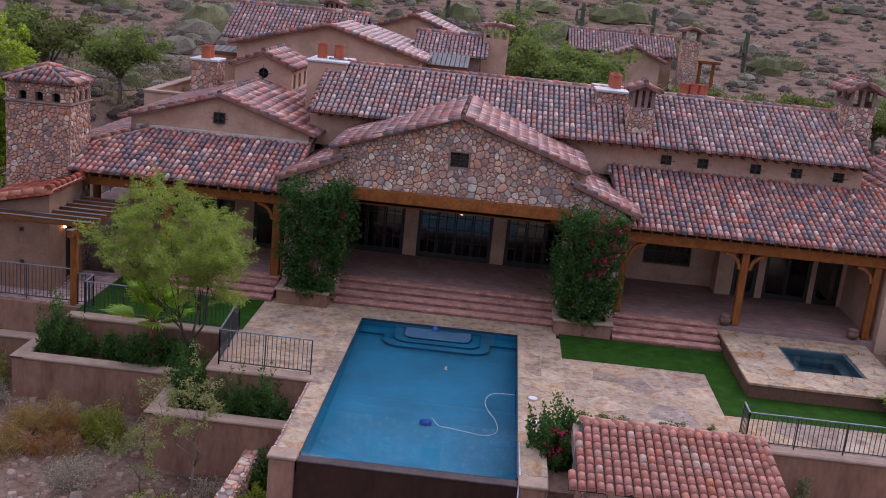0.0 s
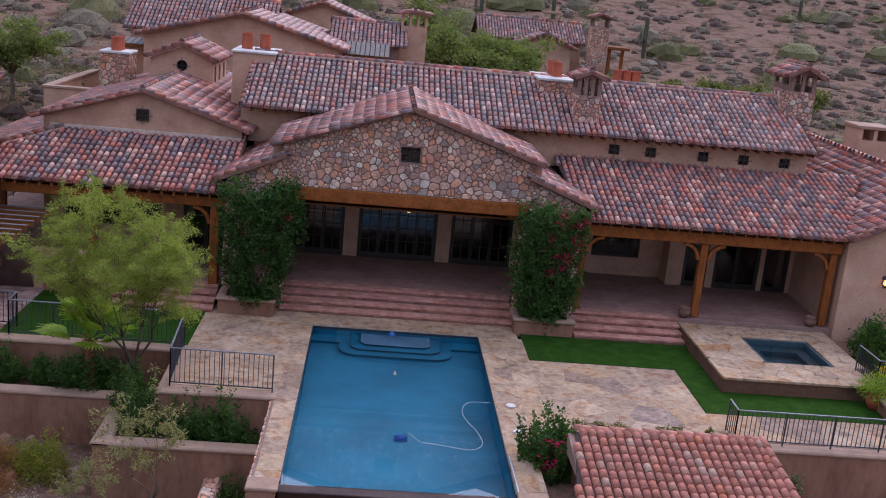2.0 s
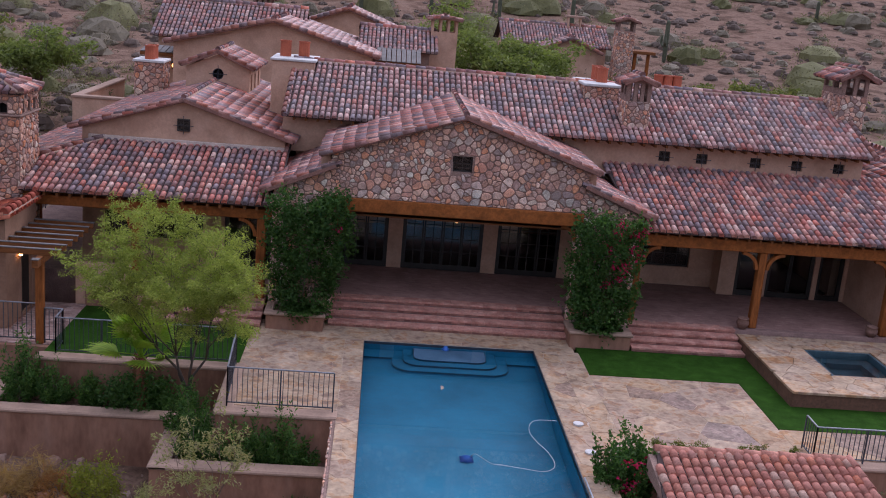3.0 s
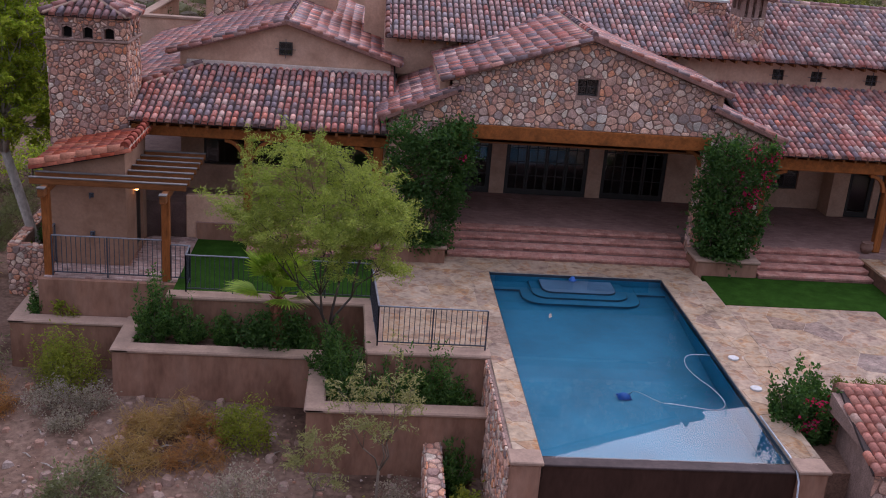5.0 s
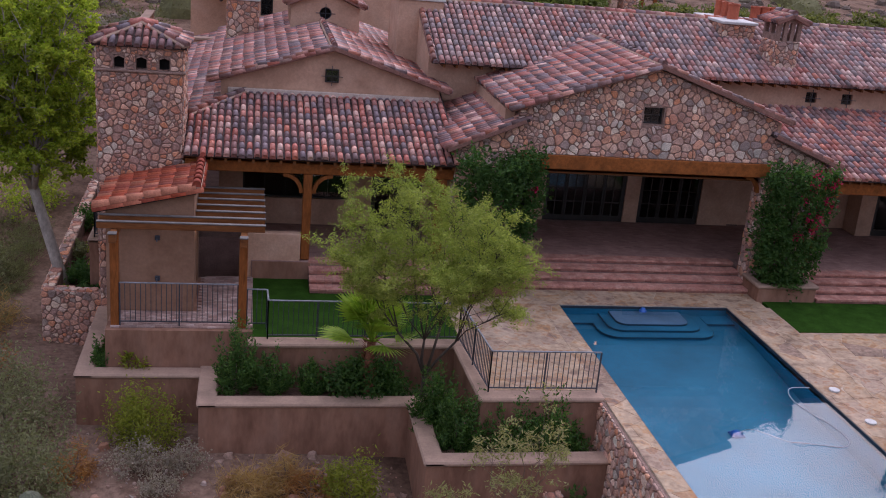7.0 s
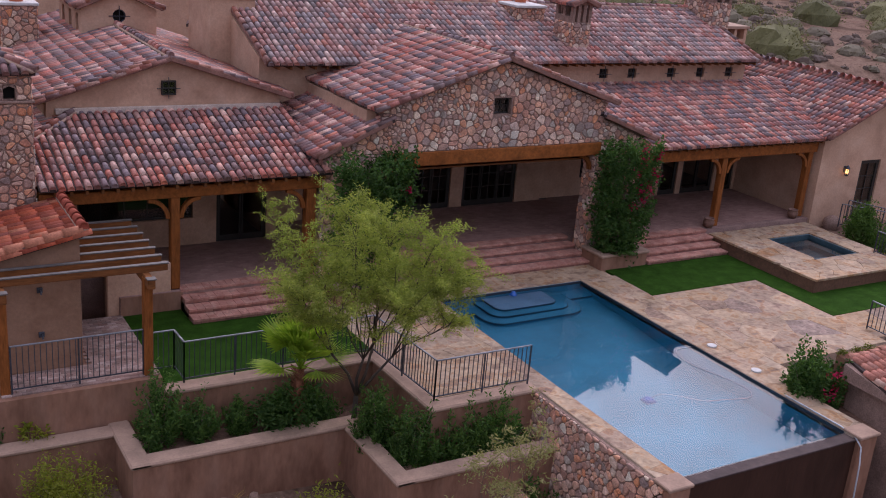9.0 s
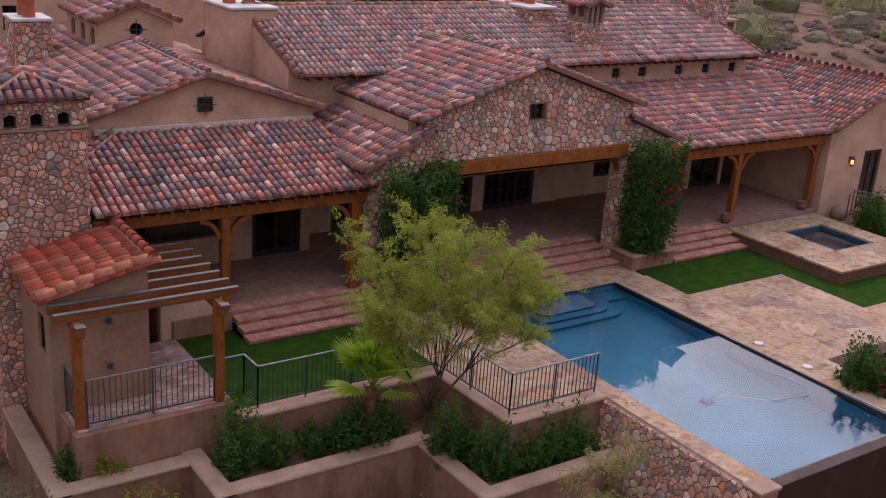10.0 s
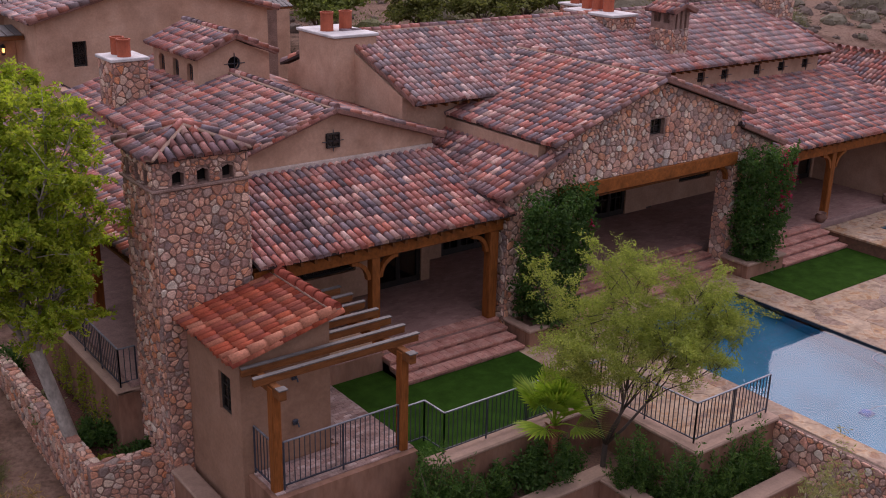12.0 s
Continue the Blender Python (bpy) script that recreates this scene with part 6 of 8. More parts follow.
# ---- buildings behind ----
def gabled(name, label, x0, x1, y0, y1, zb, ze, zr, along, seed, category="house", windows=(), rows=0.33, pit=0.21, over=0.35, wall=None):
    """A plain gabled building; along: the ridge's direction."""
    ob = thing(name, ((x0 + x1) / 2, (y0 + y1) / 2, zb), label, category)
    w = Geo()
    if along == "y":
        xm = (x0 + x1) / 2
        holed_wall(w, (x0, y0), (1, 0), x1 - x0, zb, ze, 0.25, [(a - x0, b, c - x0, d) for a, b, c, d in windows])
        w.prism([(x0, y0, ze), (x1, y0, ze), (xm, y0, zr - 0.08)], (0, 0.25, 0))
        w.box((x0, y0 + 0.25, zb), (x0 + 0.25, y1, ze))
        w.box((x1 - 0.25, y0 + 0.25, zb), (x1, y1, ze))
        w.box((x0 + 0.25, y1 - 0.25, zb), (x1 - 0.25, y1, ze))
        s = (zr - ze) / ((x1 - x0) / 2)
        e = ze - s * over + 0.06
        roof_slope(ob, [(x1 + over, y0 - over, e), (x1 + over, y1, e), (xm, y1, zr), (xm, y0 - over, zr)], seed, pitch=pit, row=rows, many=TILE_GREY)
        roof_slope(ob, [(x0 - over, y1, e), (x0 - over, y0 - over, e), (xm, y0 - over, zr), (xm, y1, zr)], seed + 1, pitch=pit, row=rows, many=TILE_GREY)
        ridge_row(ob, (xm, y0 - over, zr + 0.05), (xm, y1, zr + 0.05), 0.12, seed=seed, material=TILE)
        for xe in (x0 - over, x1 + over):
            ridge_row(ob, (xe, y0 - over + 0.08, e + 0.04), (xm, y0 - over + 0.08, zr + 0.04), 0.12, seed=seed + 3, name="verge_tiles")
    else:
        ym = (y0 + y1) / 2
        holed_wall(w, (x0, y0), (1, 0), x1 - x0, zb, ze, 0.25, [(a - x0, b, c - x0, d) for a, b, c, d in windows])
        for x in (x0, x1 - 0.25):
            w.prism([(x, y0 + 0.25, zb), (x, y1, zb), (x, y1, ze), (x, ym, zr - 0.08), (x, y0 + 0.25, ze)], (0.25, 0, 0))
        w.box((x0 + 0.25, y1 - 0.25, zb), (x1 - 0.25, y1, ze))
        s = (zr - ze) / ((y1 - y0) / 2)
        e = ze - s * over + 0.06
        roof_slope(ob, [(x0 - over, y0 - over, e), (x1 + over, y0 - over, e), (x1 + over, ym, zr), (x0 - over, ym, zr)], seed, pitch=pit, row=rows, many=TILE_GREY)
        roof_slope(ob, [(x1 + over, y1 + over, e), (x0 - over, y1 + over, e), (x0 - over, ym, zr), (x1 + over, ym, zr)], seed + 1, pitch=pit, row=rows, many=TILE_GREY)
        ridge_row(ob, (x0 - over, ym, zr + 0.05), (x1 + over, ym, zr + 0.05), 0.12, seed=seed, material=TILE)
    make_each(w, "wall", wall or STUCCO, ob)
    for a, b, c, d in windows:
        window(ob, (a, y0, b), (1, 0, 0), c - a, d - b, 2, 2)
    return ob


gabled("guest_wing", "rear stucco wing with a broad tiled gable", -13.1, -4.2, 51.5, 60, 0.8, 6.75, 8.02, "y", 501, windows=[(-11.9, 5.05, -11.4, 5.95)])
gabled("rear_wing", "rear stucco wing with a long tiled roof", -14.6, -8.0, 55.5, 61, 0.8, 6.85, 8.35, "x", 511)
gabled("rear_wing", "low rear stone wing with a tiled roof", -4.6, -1.4, 56.0, 60.0, 0.8, 6.95, 7.8, "x", 515, wall=MORTAR)
gabled("rear_wing", "farther rear wing with a tiled gable", -8.6, -3.1, 65, 72, 2.5, 7.35, 8.4, "y", 521)
gabled("guest_house", "distant guest house with a tiled roof", 4.5, 11.4, 75, 80, 3.0, 6.95, 8.1, "x", 531, windows=[(5.3, 5.6, 6.0, 6.6)])
gabled("guest_house_porch", "gabled tile-roofed porch of the distant guest house", 6.75, 10.2, 72, 74.9, 3.0, 6.7, 7.5, "y", 541)
vent_turret(11.75, 73.5, 12.9, 74.6, 3.0, 8.8, 551, "tall distant stone chimney with a gabled tile cap", n=1, over=0.25, pitch_z=0.35)
vent_turret(-1.35, 57.4, 0.0, 58.7, 2.0, 8.45, 561, "stucco chimney tower with slotted top and tiled cap", n=3, pitch_z=0.15, plain=True)
vent_turret(-10.95, 62.5, -9.95, 63.4, 6.5, 8.65, 571, "small turret with a tiled cap behind the ridge", n=3)
rc = thing("chimney", (18.2, 44.7, 3.5), "stucco chimney with a flat slotted top", "chimney")
g = Geo()
g.box((17.5, 44.0, 3.4), (18.9, 45.4, 5.55))
for x in (17.5, 18.12, 18.74):
    g.box((x, 44.0, 5.55), (x + 0.16, 45.4, 6.0))
make_each(g, "chimney_shaft", STUCCO, rc)
Geo().box((17.42, 43.92, 6.0), (18.98, 45.48, 6.14), 0.02).make("chimney_cap", CAP, rc)
gh = thing("slatted_awning", (12.3, 74.2, 8.6), "small flat-topped chimney vent on the far roof", "vent")
g = Geo()
for x in (8.95, 9.8):
    g.box((x, 77.2, 7.7), (x + 0.12, 77.6, 8.7))
make_each(g, "vent_leg", STUCCO, gh)
Geo().box((8.8, 77.1, 8.7), (10.1, 77.7, 8.85), 0.02).make("vent_cap", CAP, gh)
aw = thing("awning", (-2.6, 54.8, 6.6), "weathered ribbed metal awning on timber brackets", "awning")
for k in range(9):
    Geo().bar((-3.9 + k * 0.24, 53.6, 6.45), (-3.9 + k * 0.24, 55.4, 6.95), 0.2, 0.04).make("slat", FLASHING, aw)
Geo().bar((-4.0, 53.7, 6.4), (-1.9, 53.7, 6.4), 0.1, 0.1).make("bracket", RAFTER, aw)
pw = thing("parapet_wall", (-15.4, 50, 0.5), "plain stucco parapet round a roof terrace with pale cap", "wall", kind="structure")
g = Geo()
g.box((-17.1, 49.9, 0.3), (-13.3, 50.2, 4.1))
g.box((-17.1, 50.2, 0.3), (-16.8, 58.0, 4.1))
g.box((-16.8, 50.2, 3.3), (-13.3, 54.1, 3.45))
make_each(g, "wall_body", STUCCO, pw)
g = Geo()
g.box((-17.16, 49.84, 4.1), (-13.3, 50.26, 4.22), 0.02)
g.box((-17.16, 50.262, 4.1), (-16.74, 58.0, 4.22), 0.02)
make_each(g, "wall_cap", CAP, pw)
g = Geo()
for x in (13.1, 14.0):
    g.box((x, 73.9, 3.6), (x + 0.2, 74.1, 6.75))
hp = thing("far_porch", (13.6, 74, 3.6), "timber posts and flat roof of a distant porch", "porch")
make_each(g, "post", WOOD_POST, hp)
Geo().box((12.9, 73.6, 6.75), (14.5, 76, 6.95), 0.02).make("roof", RAFTER, hp)

# ---- lamps, pots and pool gear ----
def wall_lantern(x, y, z, label):
    ob = thing("wall_lantern", (x, y, z), label, "lantern")
    g = Geo()
    g.box((x - 0.06, y - 0.02, z - 0.1), (x + 0.06, y, z + 0.16), 0.01)
    g.bar((x, y - 0.01, z + 0.12), (x, y - 0.14, z + 0.14), 0.03, 0.03)
    g.lathe([(0.001, 0.22), (0.05, 0.18), (0.1, 0.1), (0.1, 0.08), (0.001, 0.08)], (x, y - 0.14, z), 8)
    for k in range(4):
        a = math.pi / 4 + k * math.pi / 2
        g.bar((x + 0.075 * math.cos(a), y - 0.14 + 0.075 * math.sin(a), z - 0.14), (x + 0.085 * math.cos(a), y - 0.14 + 0.085 * math.sin(a), z + 0.09), 0.014, 0.014)
    g.lathe([(0.001, -0.14), (0.08, -0.14), (0.07, -0.18), (0.001, -0.22)], (x, y - 0.14, z), 8)
    g.make("bracket", IRON, ob)
    Geo().lathe([(0.001, 0.06), (0.05, 0.04), (0.055, -0.08), (0.001, -0.12)], (x, y - 0.14, z), 10).make("bulb", BULB, ob, "warm lit bulb")


wall_lantern(14.35, 33.72, 2.3, "lit black iron wall lantern beside the side door")
side = thing("side_porch", (-14.0, 53.5, 0.8), "shaded porch of the rear wing under a ribbed metal roof", "porch")
Geo().box((-14.9, 54.2, 0.8), (-13.12, 54.45, 6.2)).make("wall", STUCCO, side)
for k in range(6):
    Geo().bar((-14.75 + k * 0.29, 52.9, 6.1), (-14.75 + k * 0.29, 54.2, 6.3), 0.25, 0.04).make("slat", FLASHING, side)
Geo().bar((-14.9, 53.0, 6.0), (-13.12, 53.0, 6.0), 0.16, 0.16, 0.01).make("beam", RAFTER, side)
wall_lantern(-13.6, 54.2, 5.45, "lit wall lantern on the rear wing")
hang = thing("hanging_lantern", (-0.95, 36.2, 3.28), "small lit lantern hanging from the porch ceiling", "lantern")
Geo().tube([(-0.95, 36.2, 3.28), (-0.95, 36.2, 2.95)], 0.01, 5).make("chain", IRON, hang)
Geo().lathe([(0.001, 0.05), (0.09, 0.0), (0.09, -0.02), (0.001, -0.02)], (-0.95, 36.2, 2.93), 8).make("cap", IRON, hang)
Geo().lathe([(0.001, 0.0), (0.05, -0.02), (0.05, -0.12), (0.001, -0.14)], (-0.95, 36.2, 2.9), 8).make("bulb", BULB, hang)


def pot(x, y, z, r, h, label, material=POT):
    ob = thing("clay_pot", (x, y, z), label, "pot")
    Geo().lathe([(0.001, 0.0), (r * 0.62, 0), (r * 0.95, h * 0.4), (r, h * 0.62), (r * 0.78, h * 0.86), (r * 0.92, h * 0.95), (r * 0.92, h), (r * 0.76, h), (r * 0.7, h * 0.85), (0.001, h * 0.8)], (x, y, z), 18).make("pot_body", material, ob, smooth=True)
    return ob


pot(8.12, 33.95, FLOOR, 0.2, 0.34, "squat weathered clay pot beside the porch post")
pot(12.3, 33.95, FLOOR, 0.2, 0.32, "weathered clay pot beside the end post")
pot(12.05, 28.45, 0.0, 0.3, 0.55, "large glazed orange clay pot beside the hot tub", CLAY)
bo = thing("boulder", (13.75, 33.3, 0.3), "dark rounded boulder beside the house wall", "boulder")
Geo().lathe([(0.001, -0.3), (0.22, -0.28), (0.34, 0.0), (0.3, 0.2), (0.16, 0.32), (0.001, 0.36)], (13.75, 33.3, 0.35), 14).make("stone", MORTAR, bo, smooth=True)

cl = thing("pool_cleaner", (-1.05, 26.1, -1.55), "blue robotic pool cleaner on the pool floor", "pool cleaner")
g = Geo()
g.lathe([(0.001, 0.17), (0.1, 0.155), (0.15, 0.09), (0.165, 0.0)], (-1.05, 26.1, -1.52), 14)
g.make("shell", BLUE, cl, smooth=True)
g = Geo()
for s in (-1, 1):
    g.box((-1.22, 26.1 + s * 0.11 - 0.04, -1.55), (-0.88, 26.1 + s * 0.11 + 0.04, -1.46), 0.03)
make_each(g, "track", BLUE, cl)
ho = thing("pool_hose", (0.3, 27.0, -0.1), "white floating pool cleaner hose curling through the water", "hose")
knots = [(-0.95, 26.1, -1.35), (-0.88, 25.7, -0.75), (-0.62, 24.62, -0.08), (-0.06, 24.46, -0.05), (0.45, 24.34, -0.05), (0.72, 24.5, -0.05), (0.81, 24.85, -0.05), (0.72, 25.42, -0.05), (0.56, 25.86, -0.05), (0.45, 26.4, -0.05), (0.52, 26.9, -0.05), (0.75, 27.17, -0.05), (1.3, 27.19, -0.05)]
pts = []
for i in range(len(knots) - 1):
    p0, p1, p2, p3 = (Vector(knots[max(0, min(len(knots) - 1, j))]) for j in (i - 1, i, i + 1, i + 2))
    for k in range(6):
        t = k / 6
        pts.append(0.5 * (2 * p1 + (p2 - p0) * t + (2 * p0 - 5 * p1 + 4 * p2 - p3) * t * t + (3 * p1 - p0 - 3 * p2 + p3) * t ** 3))
Geo().tube(pts, [0.012 if i < 16 else 0.008 for i in range(len(pts))], 6).make("hose_tube", HOSE, ho, smooth=True)
dh = thing("drain_hose", (1.45, 21.7, -2.9), "white drain hose hanging down the pool corner pier", "hose")
bend = [(1.345, 24.0, 0.02), (1.35, 23.0, 0.022), (1.355, 22.35, 0.025), (1.34, 21.95, 0.0), (1.33, 21.72, -0.18), (1.34, 21.66, -0.6), (1.37, 21.64, -1.4), (1.4, 21.64, -2.9)]
Geo().tube(bend, 0.02, 7).make("hose_tube", HOSE, dh, smooth=True)
fl = thing("floating_dispenser", (-1.3, 31.95, -0.05), "small blue floating chlorine dispenser in the pool", "pool float")
Geo().lathe([(0.001, 0.1), (0.06, 0.09), (0.07, 0.03), (0.11, 0.02), (0.11, -0.03), (0.001, -0.05)], (-1.3, 31.95, -0.06), 14).make("float_body", BLUE, fl, smooth=True)
for x, y in ((1.72, 26.93), (1.72, 25.33)):
    sk = thing("skimmer_lid", (x, y, 0), "round pale skimmer lid set in the flagstone", "lid", "skimmer lids")
    Geo().lathe([(0.13, 0.0), (0.13, 0.035), (0.11, 0.045), (0.001, 0.045)], (x, y, 0.0), 18).make("lid", CHIM_CAP, sk)

# ---- plants ----
MESQUITE = foliage("mesquite_leaves", (0.185, 0.23, 0.04), (0.255, 0.305, 0.055), (0.335, 0.365, 0.08), (0.205, 0.25, 0.043), (0.4, 0.41, 0.096))
ASH = foliage("ash_leaves", (0.2, 0.275, 0.022), (0.3, 0.37, 0.033), (0.4, 0.43, 0.048), (0.14, 0.2, 0.02), through_light=0.55)
DEEP = foliage("dark_green_leaves", (0.0288, 0.0744, 0.0165), (0.0504, 0.114, 0.0242), (0.0816, 0.15, 0.033), (0.036, 0.0864, 0.0187))
BRIGHT = foliage("bright_green_leaves", (0.06, 0.125, 0.02), (0.09, 0.16, 0.03), (0.045, 0.095, 0.018))
OLIVE = foliage("olive_leaves", (0.16, 0.16, 0.075), (0.22, 0.22, 0.11), (0.12, 0.125, 0.06), (0.26, 0.25, 0.14))
YELLOW = foliage("yellow_green_leaves", (0.1885, 0.2175, 0.024), (0.2755, 0.2755, 0.03), (0.145, 0.174, 0.024))
DRY = foliage("dry_grass", (0.345, 0.22, 0.0855), (0.414, 0.275, 0.114), (0.276, 0.165, 0.0665), (0.322, 0.187, 0.0475))
SAGE = foliage("grey_sage", (0.27, 0.2244, 0.182), (0.351, 0.2904, 0.247), (0.2025, 0.1716, 0.13), (0.405, 0.33, 0.286))
PALM = foliage("palm_leaves", (0.1587, 0.266, 0.0218), (0.238, 0.35, 0.0347), (0.2909, 0.378, 0.0396))
DEAD_PALM = foliage("dead_palm_leaves", (0.3, 0.22, 0.09), (0.36, 0.28, 0.13), (0.22, 0.2, 0.06))
OLIVE_PALE = foliage("pale_olive_leaves", (0.25, 0.24, 0.09), (0.32, 0.3, 0.13), (0.2, 0.2, 0.07), (0.36, 0.33, 0.16))
PLANTED = foliage("planted_shrub_leaves", (0.038, 0.092, 0.018), (0.065, 0.138, 0.028), (0.11, 0.19, 0.04), (0.048, 0.108, 0.022), (0.026, 0.064, 0.014))
DUSTY = foliage("dusty_green_leaves", (0.145, 0.18, 0.046), (0.195, 0.23, 0.064), (0.11, 0.14, 0.035), (0.24, 0.265, 0.085))
RUST = foliage("rust_brown_twigs", (0.33, 0.14, 0.0405), (0.396, 0.19, 0.063), (0.242, 0.1, 0.0315), (0.44, 0.26, 0.099))
MAGENTA = foliage("magenta_bracts", (0.384, 0.0096, 0.06), (0.464, 0.024, 0.104), (0.304, 0.008, 0.04))
MOSS = foliage("moss_leaves", (0.09, 0.11, 0.014), (0.14, 0.15, 0.02), (0.06, 0.075, 0.012))
GOLD = foliage("yellow_flowers", (0.6, 0.42, 0.02), (0.7, 0.5, 0.04))


def tree(name, at, label, seed, trunk_r, fork, crown, radii, leaf_mat, leaves, length, width, bark, limbs=9, lean=(0, 0), twig=5, category="tree", group=""):
    """A tree: tapered trunk, forking limbs that reach into the crown, and leaves in clumps at the twigs."""
    rng = random.Random(seed)
    ob = thing(name, at, label, category, group)
    wood, g = Geo(), Geo()
    base = Vector(at)
    top = base + Vector((lean[0], lean[1], fork))
    mid = base.lerp(top, 0.5) + Vector((rng.uniform(-0.1, 0.1), rng.uniform(-0.1, 0.1), 0))
    wood.tube([base - UP * 0.2, base + UP * 0.15, mid, top], [trunk_r * 1.4, trunk_r * 1.1, trunk_r * 0.9, trunk_r * 0.75], 8)
    c = Vector(crown)
    tips = []
    for i in range(limbs):
        a = 6.283 * i / limbs + rng.uniform(-0.3, 0.3)
        r = rng.uniform(0.35, 0.85)
        h = rng.uniform(-0.35, 0.75)
        end = c + Vector((radii[0] * r * math.cos(a), radii[1] * r * math.sin(a), radii[2] * h))
        k1 = top.lerp(end, 0.45) + Vector((rng.uniform(-0.2, 0.2), rng.uniform(-0.2, 0.2), radii[2] * 0.12))
        wood.tube([top - UP * 0.1, k1, end], [trunk_r * 0.5, trunk_r * 0.28, trunk_r * 0.1], 6)
        for _ in range(twig):
            s = k1.lerp(end, rng.uniform(0.1, 1.0))
            d = Vector((rng.uniform(-1, 1), rng.uniform(-1, 1), rng.uniform(-0.35, 0.9))).normalized()
            t = s + Vector((d.x * radii[0], d.y * radii[1], d.z * radii[2])) * rng.uniform(0.25, 0.5)
            wood.tube([s, s.lerp(t, 0.5) + UP * 0.06, t], [trunk_r * 0.11, trunk_r * 0.07, trunk_r * 0.03], 4)
            tips.append((s, t))
    per = max(1, leaves // (len(tips) * 3))
    e = min(radii) * 0.11
    for s, t in tips:
        for f in (0.55, 0.8, 1.02):
            p = s.lerp(t, f)
            scatter_leaves(g, rng, p, (e * 1.5, e * 1.5, e), per, length, width, 0.15)
    wood.make("trunk", bark, ob, smooth=True)
    g.make("crown", leaf_mat, ob)
    return ob


def airy_tree(name, at, label, seed, trunk_r, fork, ends, leaf_mat, bark, side=14, twigs=4, per=44, length=0.085, width=0.019, reach=0.9, spray=0.45, forks=4, lean=(0, 0)):
    """An open, many-stemmed tree: limbs from a low fork, side branches and feathery twigs."""
    rng = random.Random(seed)
    ob = thing(name, at, label, "tree")
    g = Geo()
    base = Vector(at)
    top = base + Vector((lean[0] + rng.uniform(-0.05, 0.05), lean[1] + rng.uniform(-0.05, 0.05), fork))
    Geo().tube([base - UP * 0.2, base + UP * 0.12, top], [trunk_r * 1.35, trunk_r, trunk_r * 0.85], 8).make("trunk", bark, ob, smooth=True)
    mean = sum((Vector(e) for e in ends), Vector()) / len(ends)
    boughs = []
    for k in range(forks):
        mine = [Vector(e) for i, e in enumerate(sorted(ends, key=lambda e: math.atan2(e[1] - mean.y, e[0] - mean.x))) if i * forks // len(ends) == k]
        hub = top.lerp(sum(mine, Vector()) / len(mine), 0.36) + Vector((rng.uniform(-0.15, 0.15), rng.uniform(-0.15, 0.15), -0.1))
        bend = top.lerp(hub, 0.5) + Vector((rng.uniform(-0.14, 0.14), rng.uniform(-0.14, 0.14), -0.08))
        Geo().tube([top - UP * 0.12, bend, hub], [trunk_r * 0.62, trunk_r * 0.5, trunk_r * 0.4], 7).make("limb", bark, ob, smooth=True)
        boughs += [(hub, e) for e in mine]
    for top, e in boughs:
        limb = Geo()
        out = e - top
        k1 = top + Vector((out.x * 0.3, out.y * 0.3, out.z * 0.36)) + Vector((rng.uniform(-0.15, 0.15), rng.uniform(-0.15, 0.15), 0))
        k2 = top + Vector((out.x * 0.62, out.y * 0.62, out.z * 0.72)) + Vector((rng.uniform(-0.18, 0.18), rng.uniform(-0.18, 0.18), 0))
        path = [top, k1, k2, e]
        limb.tube(path, [trunk_r * 0.3, trunk_r * 0.2, trunk_r * 0.12, trunk_r * 0.04], 6)
        for _ in range(side):
            f = rng.uniform(0.3, 1.0) ** 0.8 * 2.99
            a = int(f)
            s = path[a].lerp(path[a + 1], f - a) if f > 1.1 else k1.lerp(k2, rng.random())
            d = (Vector((rng.uniform(-1, 1), rng.uniform(-1, 1), rng.uniform(-0.25, 0.9))) + out.normalized() * 0.45).normalized()
            t = s + d * reach * rng.uniform(0.55, 1.15)
            mid = s.lerp(t, 0.5) + UP * 0.05
            limb.tube([s, mid, t], [trunk_r * 0.11, trunk_r * 0.07, trunk_r * 0.03], 4)
            for _ in range(twigs):
                q = mid.lerp(t, rng.uniform(0.0, 1.0))
                w = (d * 0.5 + Vector((rng.uniform(-1, 1), rng.uniform(-1, 1), rng.uniform(-0.6, 0.6)))).normalized()
                r = q + w * spray * rng.uniform(0.6, 1.2) - UP * 0.05
                limb.tube([q, r], [trunk_r * 0.03, trunk_r * 0.02], 3)
                for _ in range(per):
                    p = q.lerp(r, rng.uniform(0.05, 1.0))
                    scatter_leaves(g, rng, p, (0.05, 0.05, 0.04), 1, length, width, 0.2)
        limb.make("limb", bark, ob, smooth=True)
    g.make("crown", leaf_mat, ob)
    return ob


DARK_BARK = surf("dark_bark", even((0.045, 0.032, 0.024), (0.09, 0.066, 0.05)), scale=4, grain=18, rough=0.95, bump=0.6, stretch=(1, 1, 0.4))
airy_tree("mesquite_tree", (-8.05, 28.35, -1.2), "feathery yellow-green mesquite tree with several thin dark limbs", 701, 0.068, 0.95,
          [(-10.1, 28.7, 3.75), (-10.2, 27.4, 2.8), (-9.8, 27.5, 3.6), (-8.7, 28.2, 4.3), (-8.9, 27.1, 4.2), (-7.8, 27.6, 4.1), (-7.2, 26.7, 3.85), (-7.0, 26.6, 3.4), (-7.1, 27.1, 2.9),
           (-9.4, 26.8, 2.6), (-8.2, 26.5, 3.1), (-7.5, 28.4, 3.3), (-6.75, 26.2, 3.2), (-6.95, 26.5, 2.7), (-8.1, 26.1, 2.6), (-9.7, 27.9, 2.3), (-6.9, 26.3, 2.1)], MESQUITE, DARK_BARK, per=68, length=0.08, width=0.02)
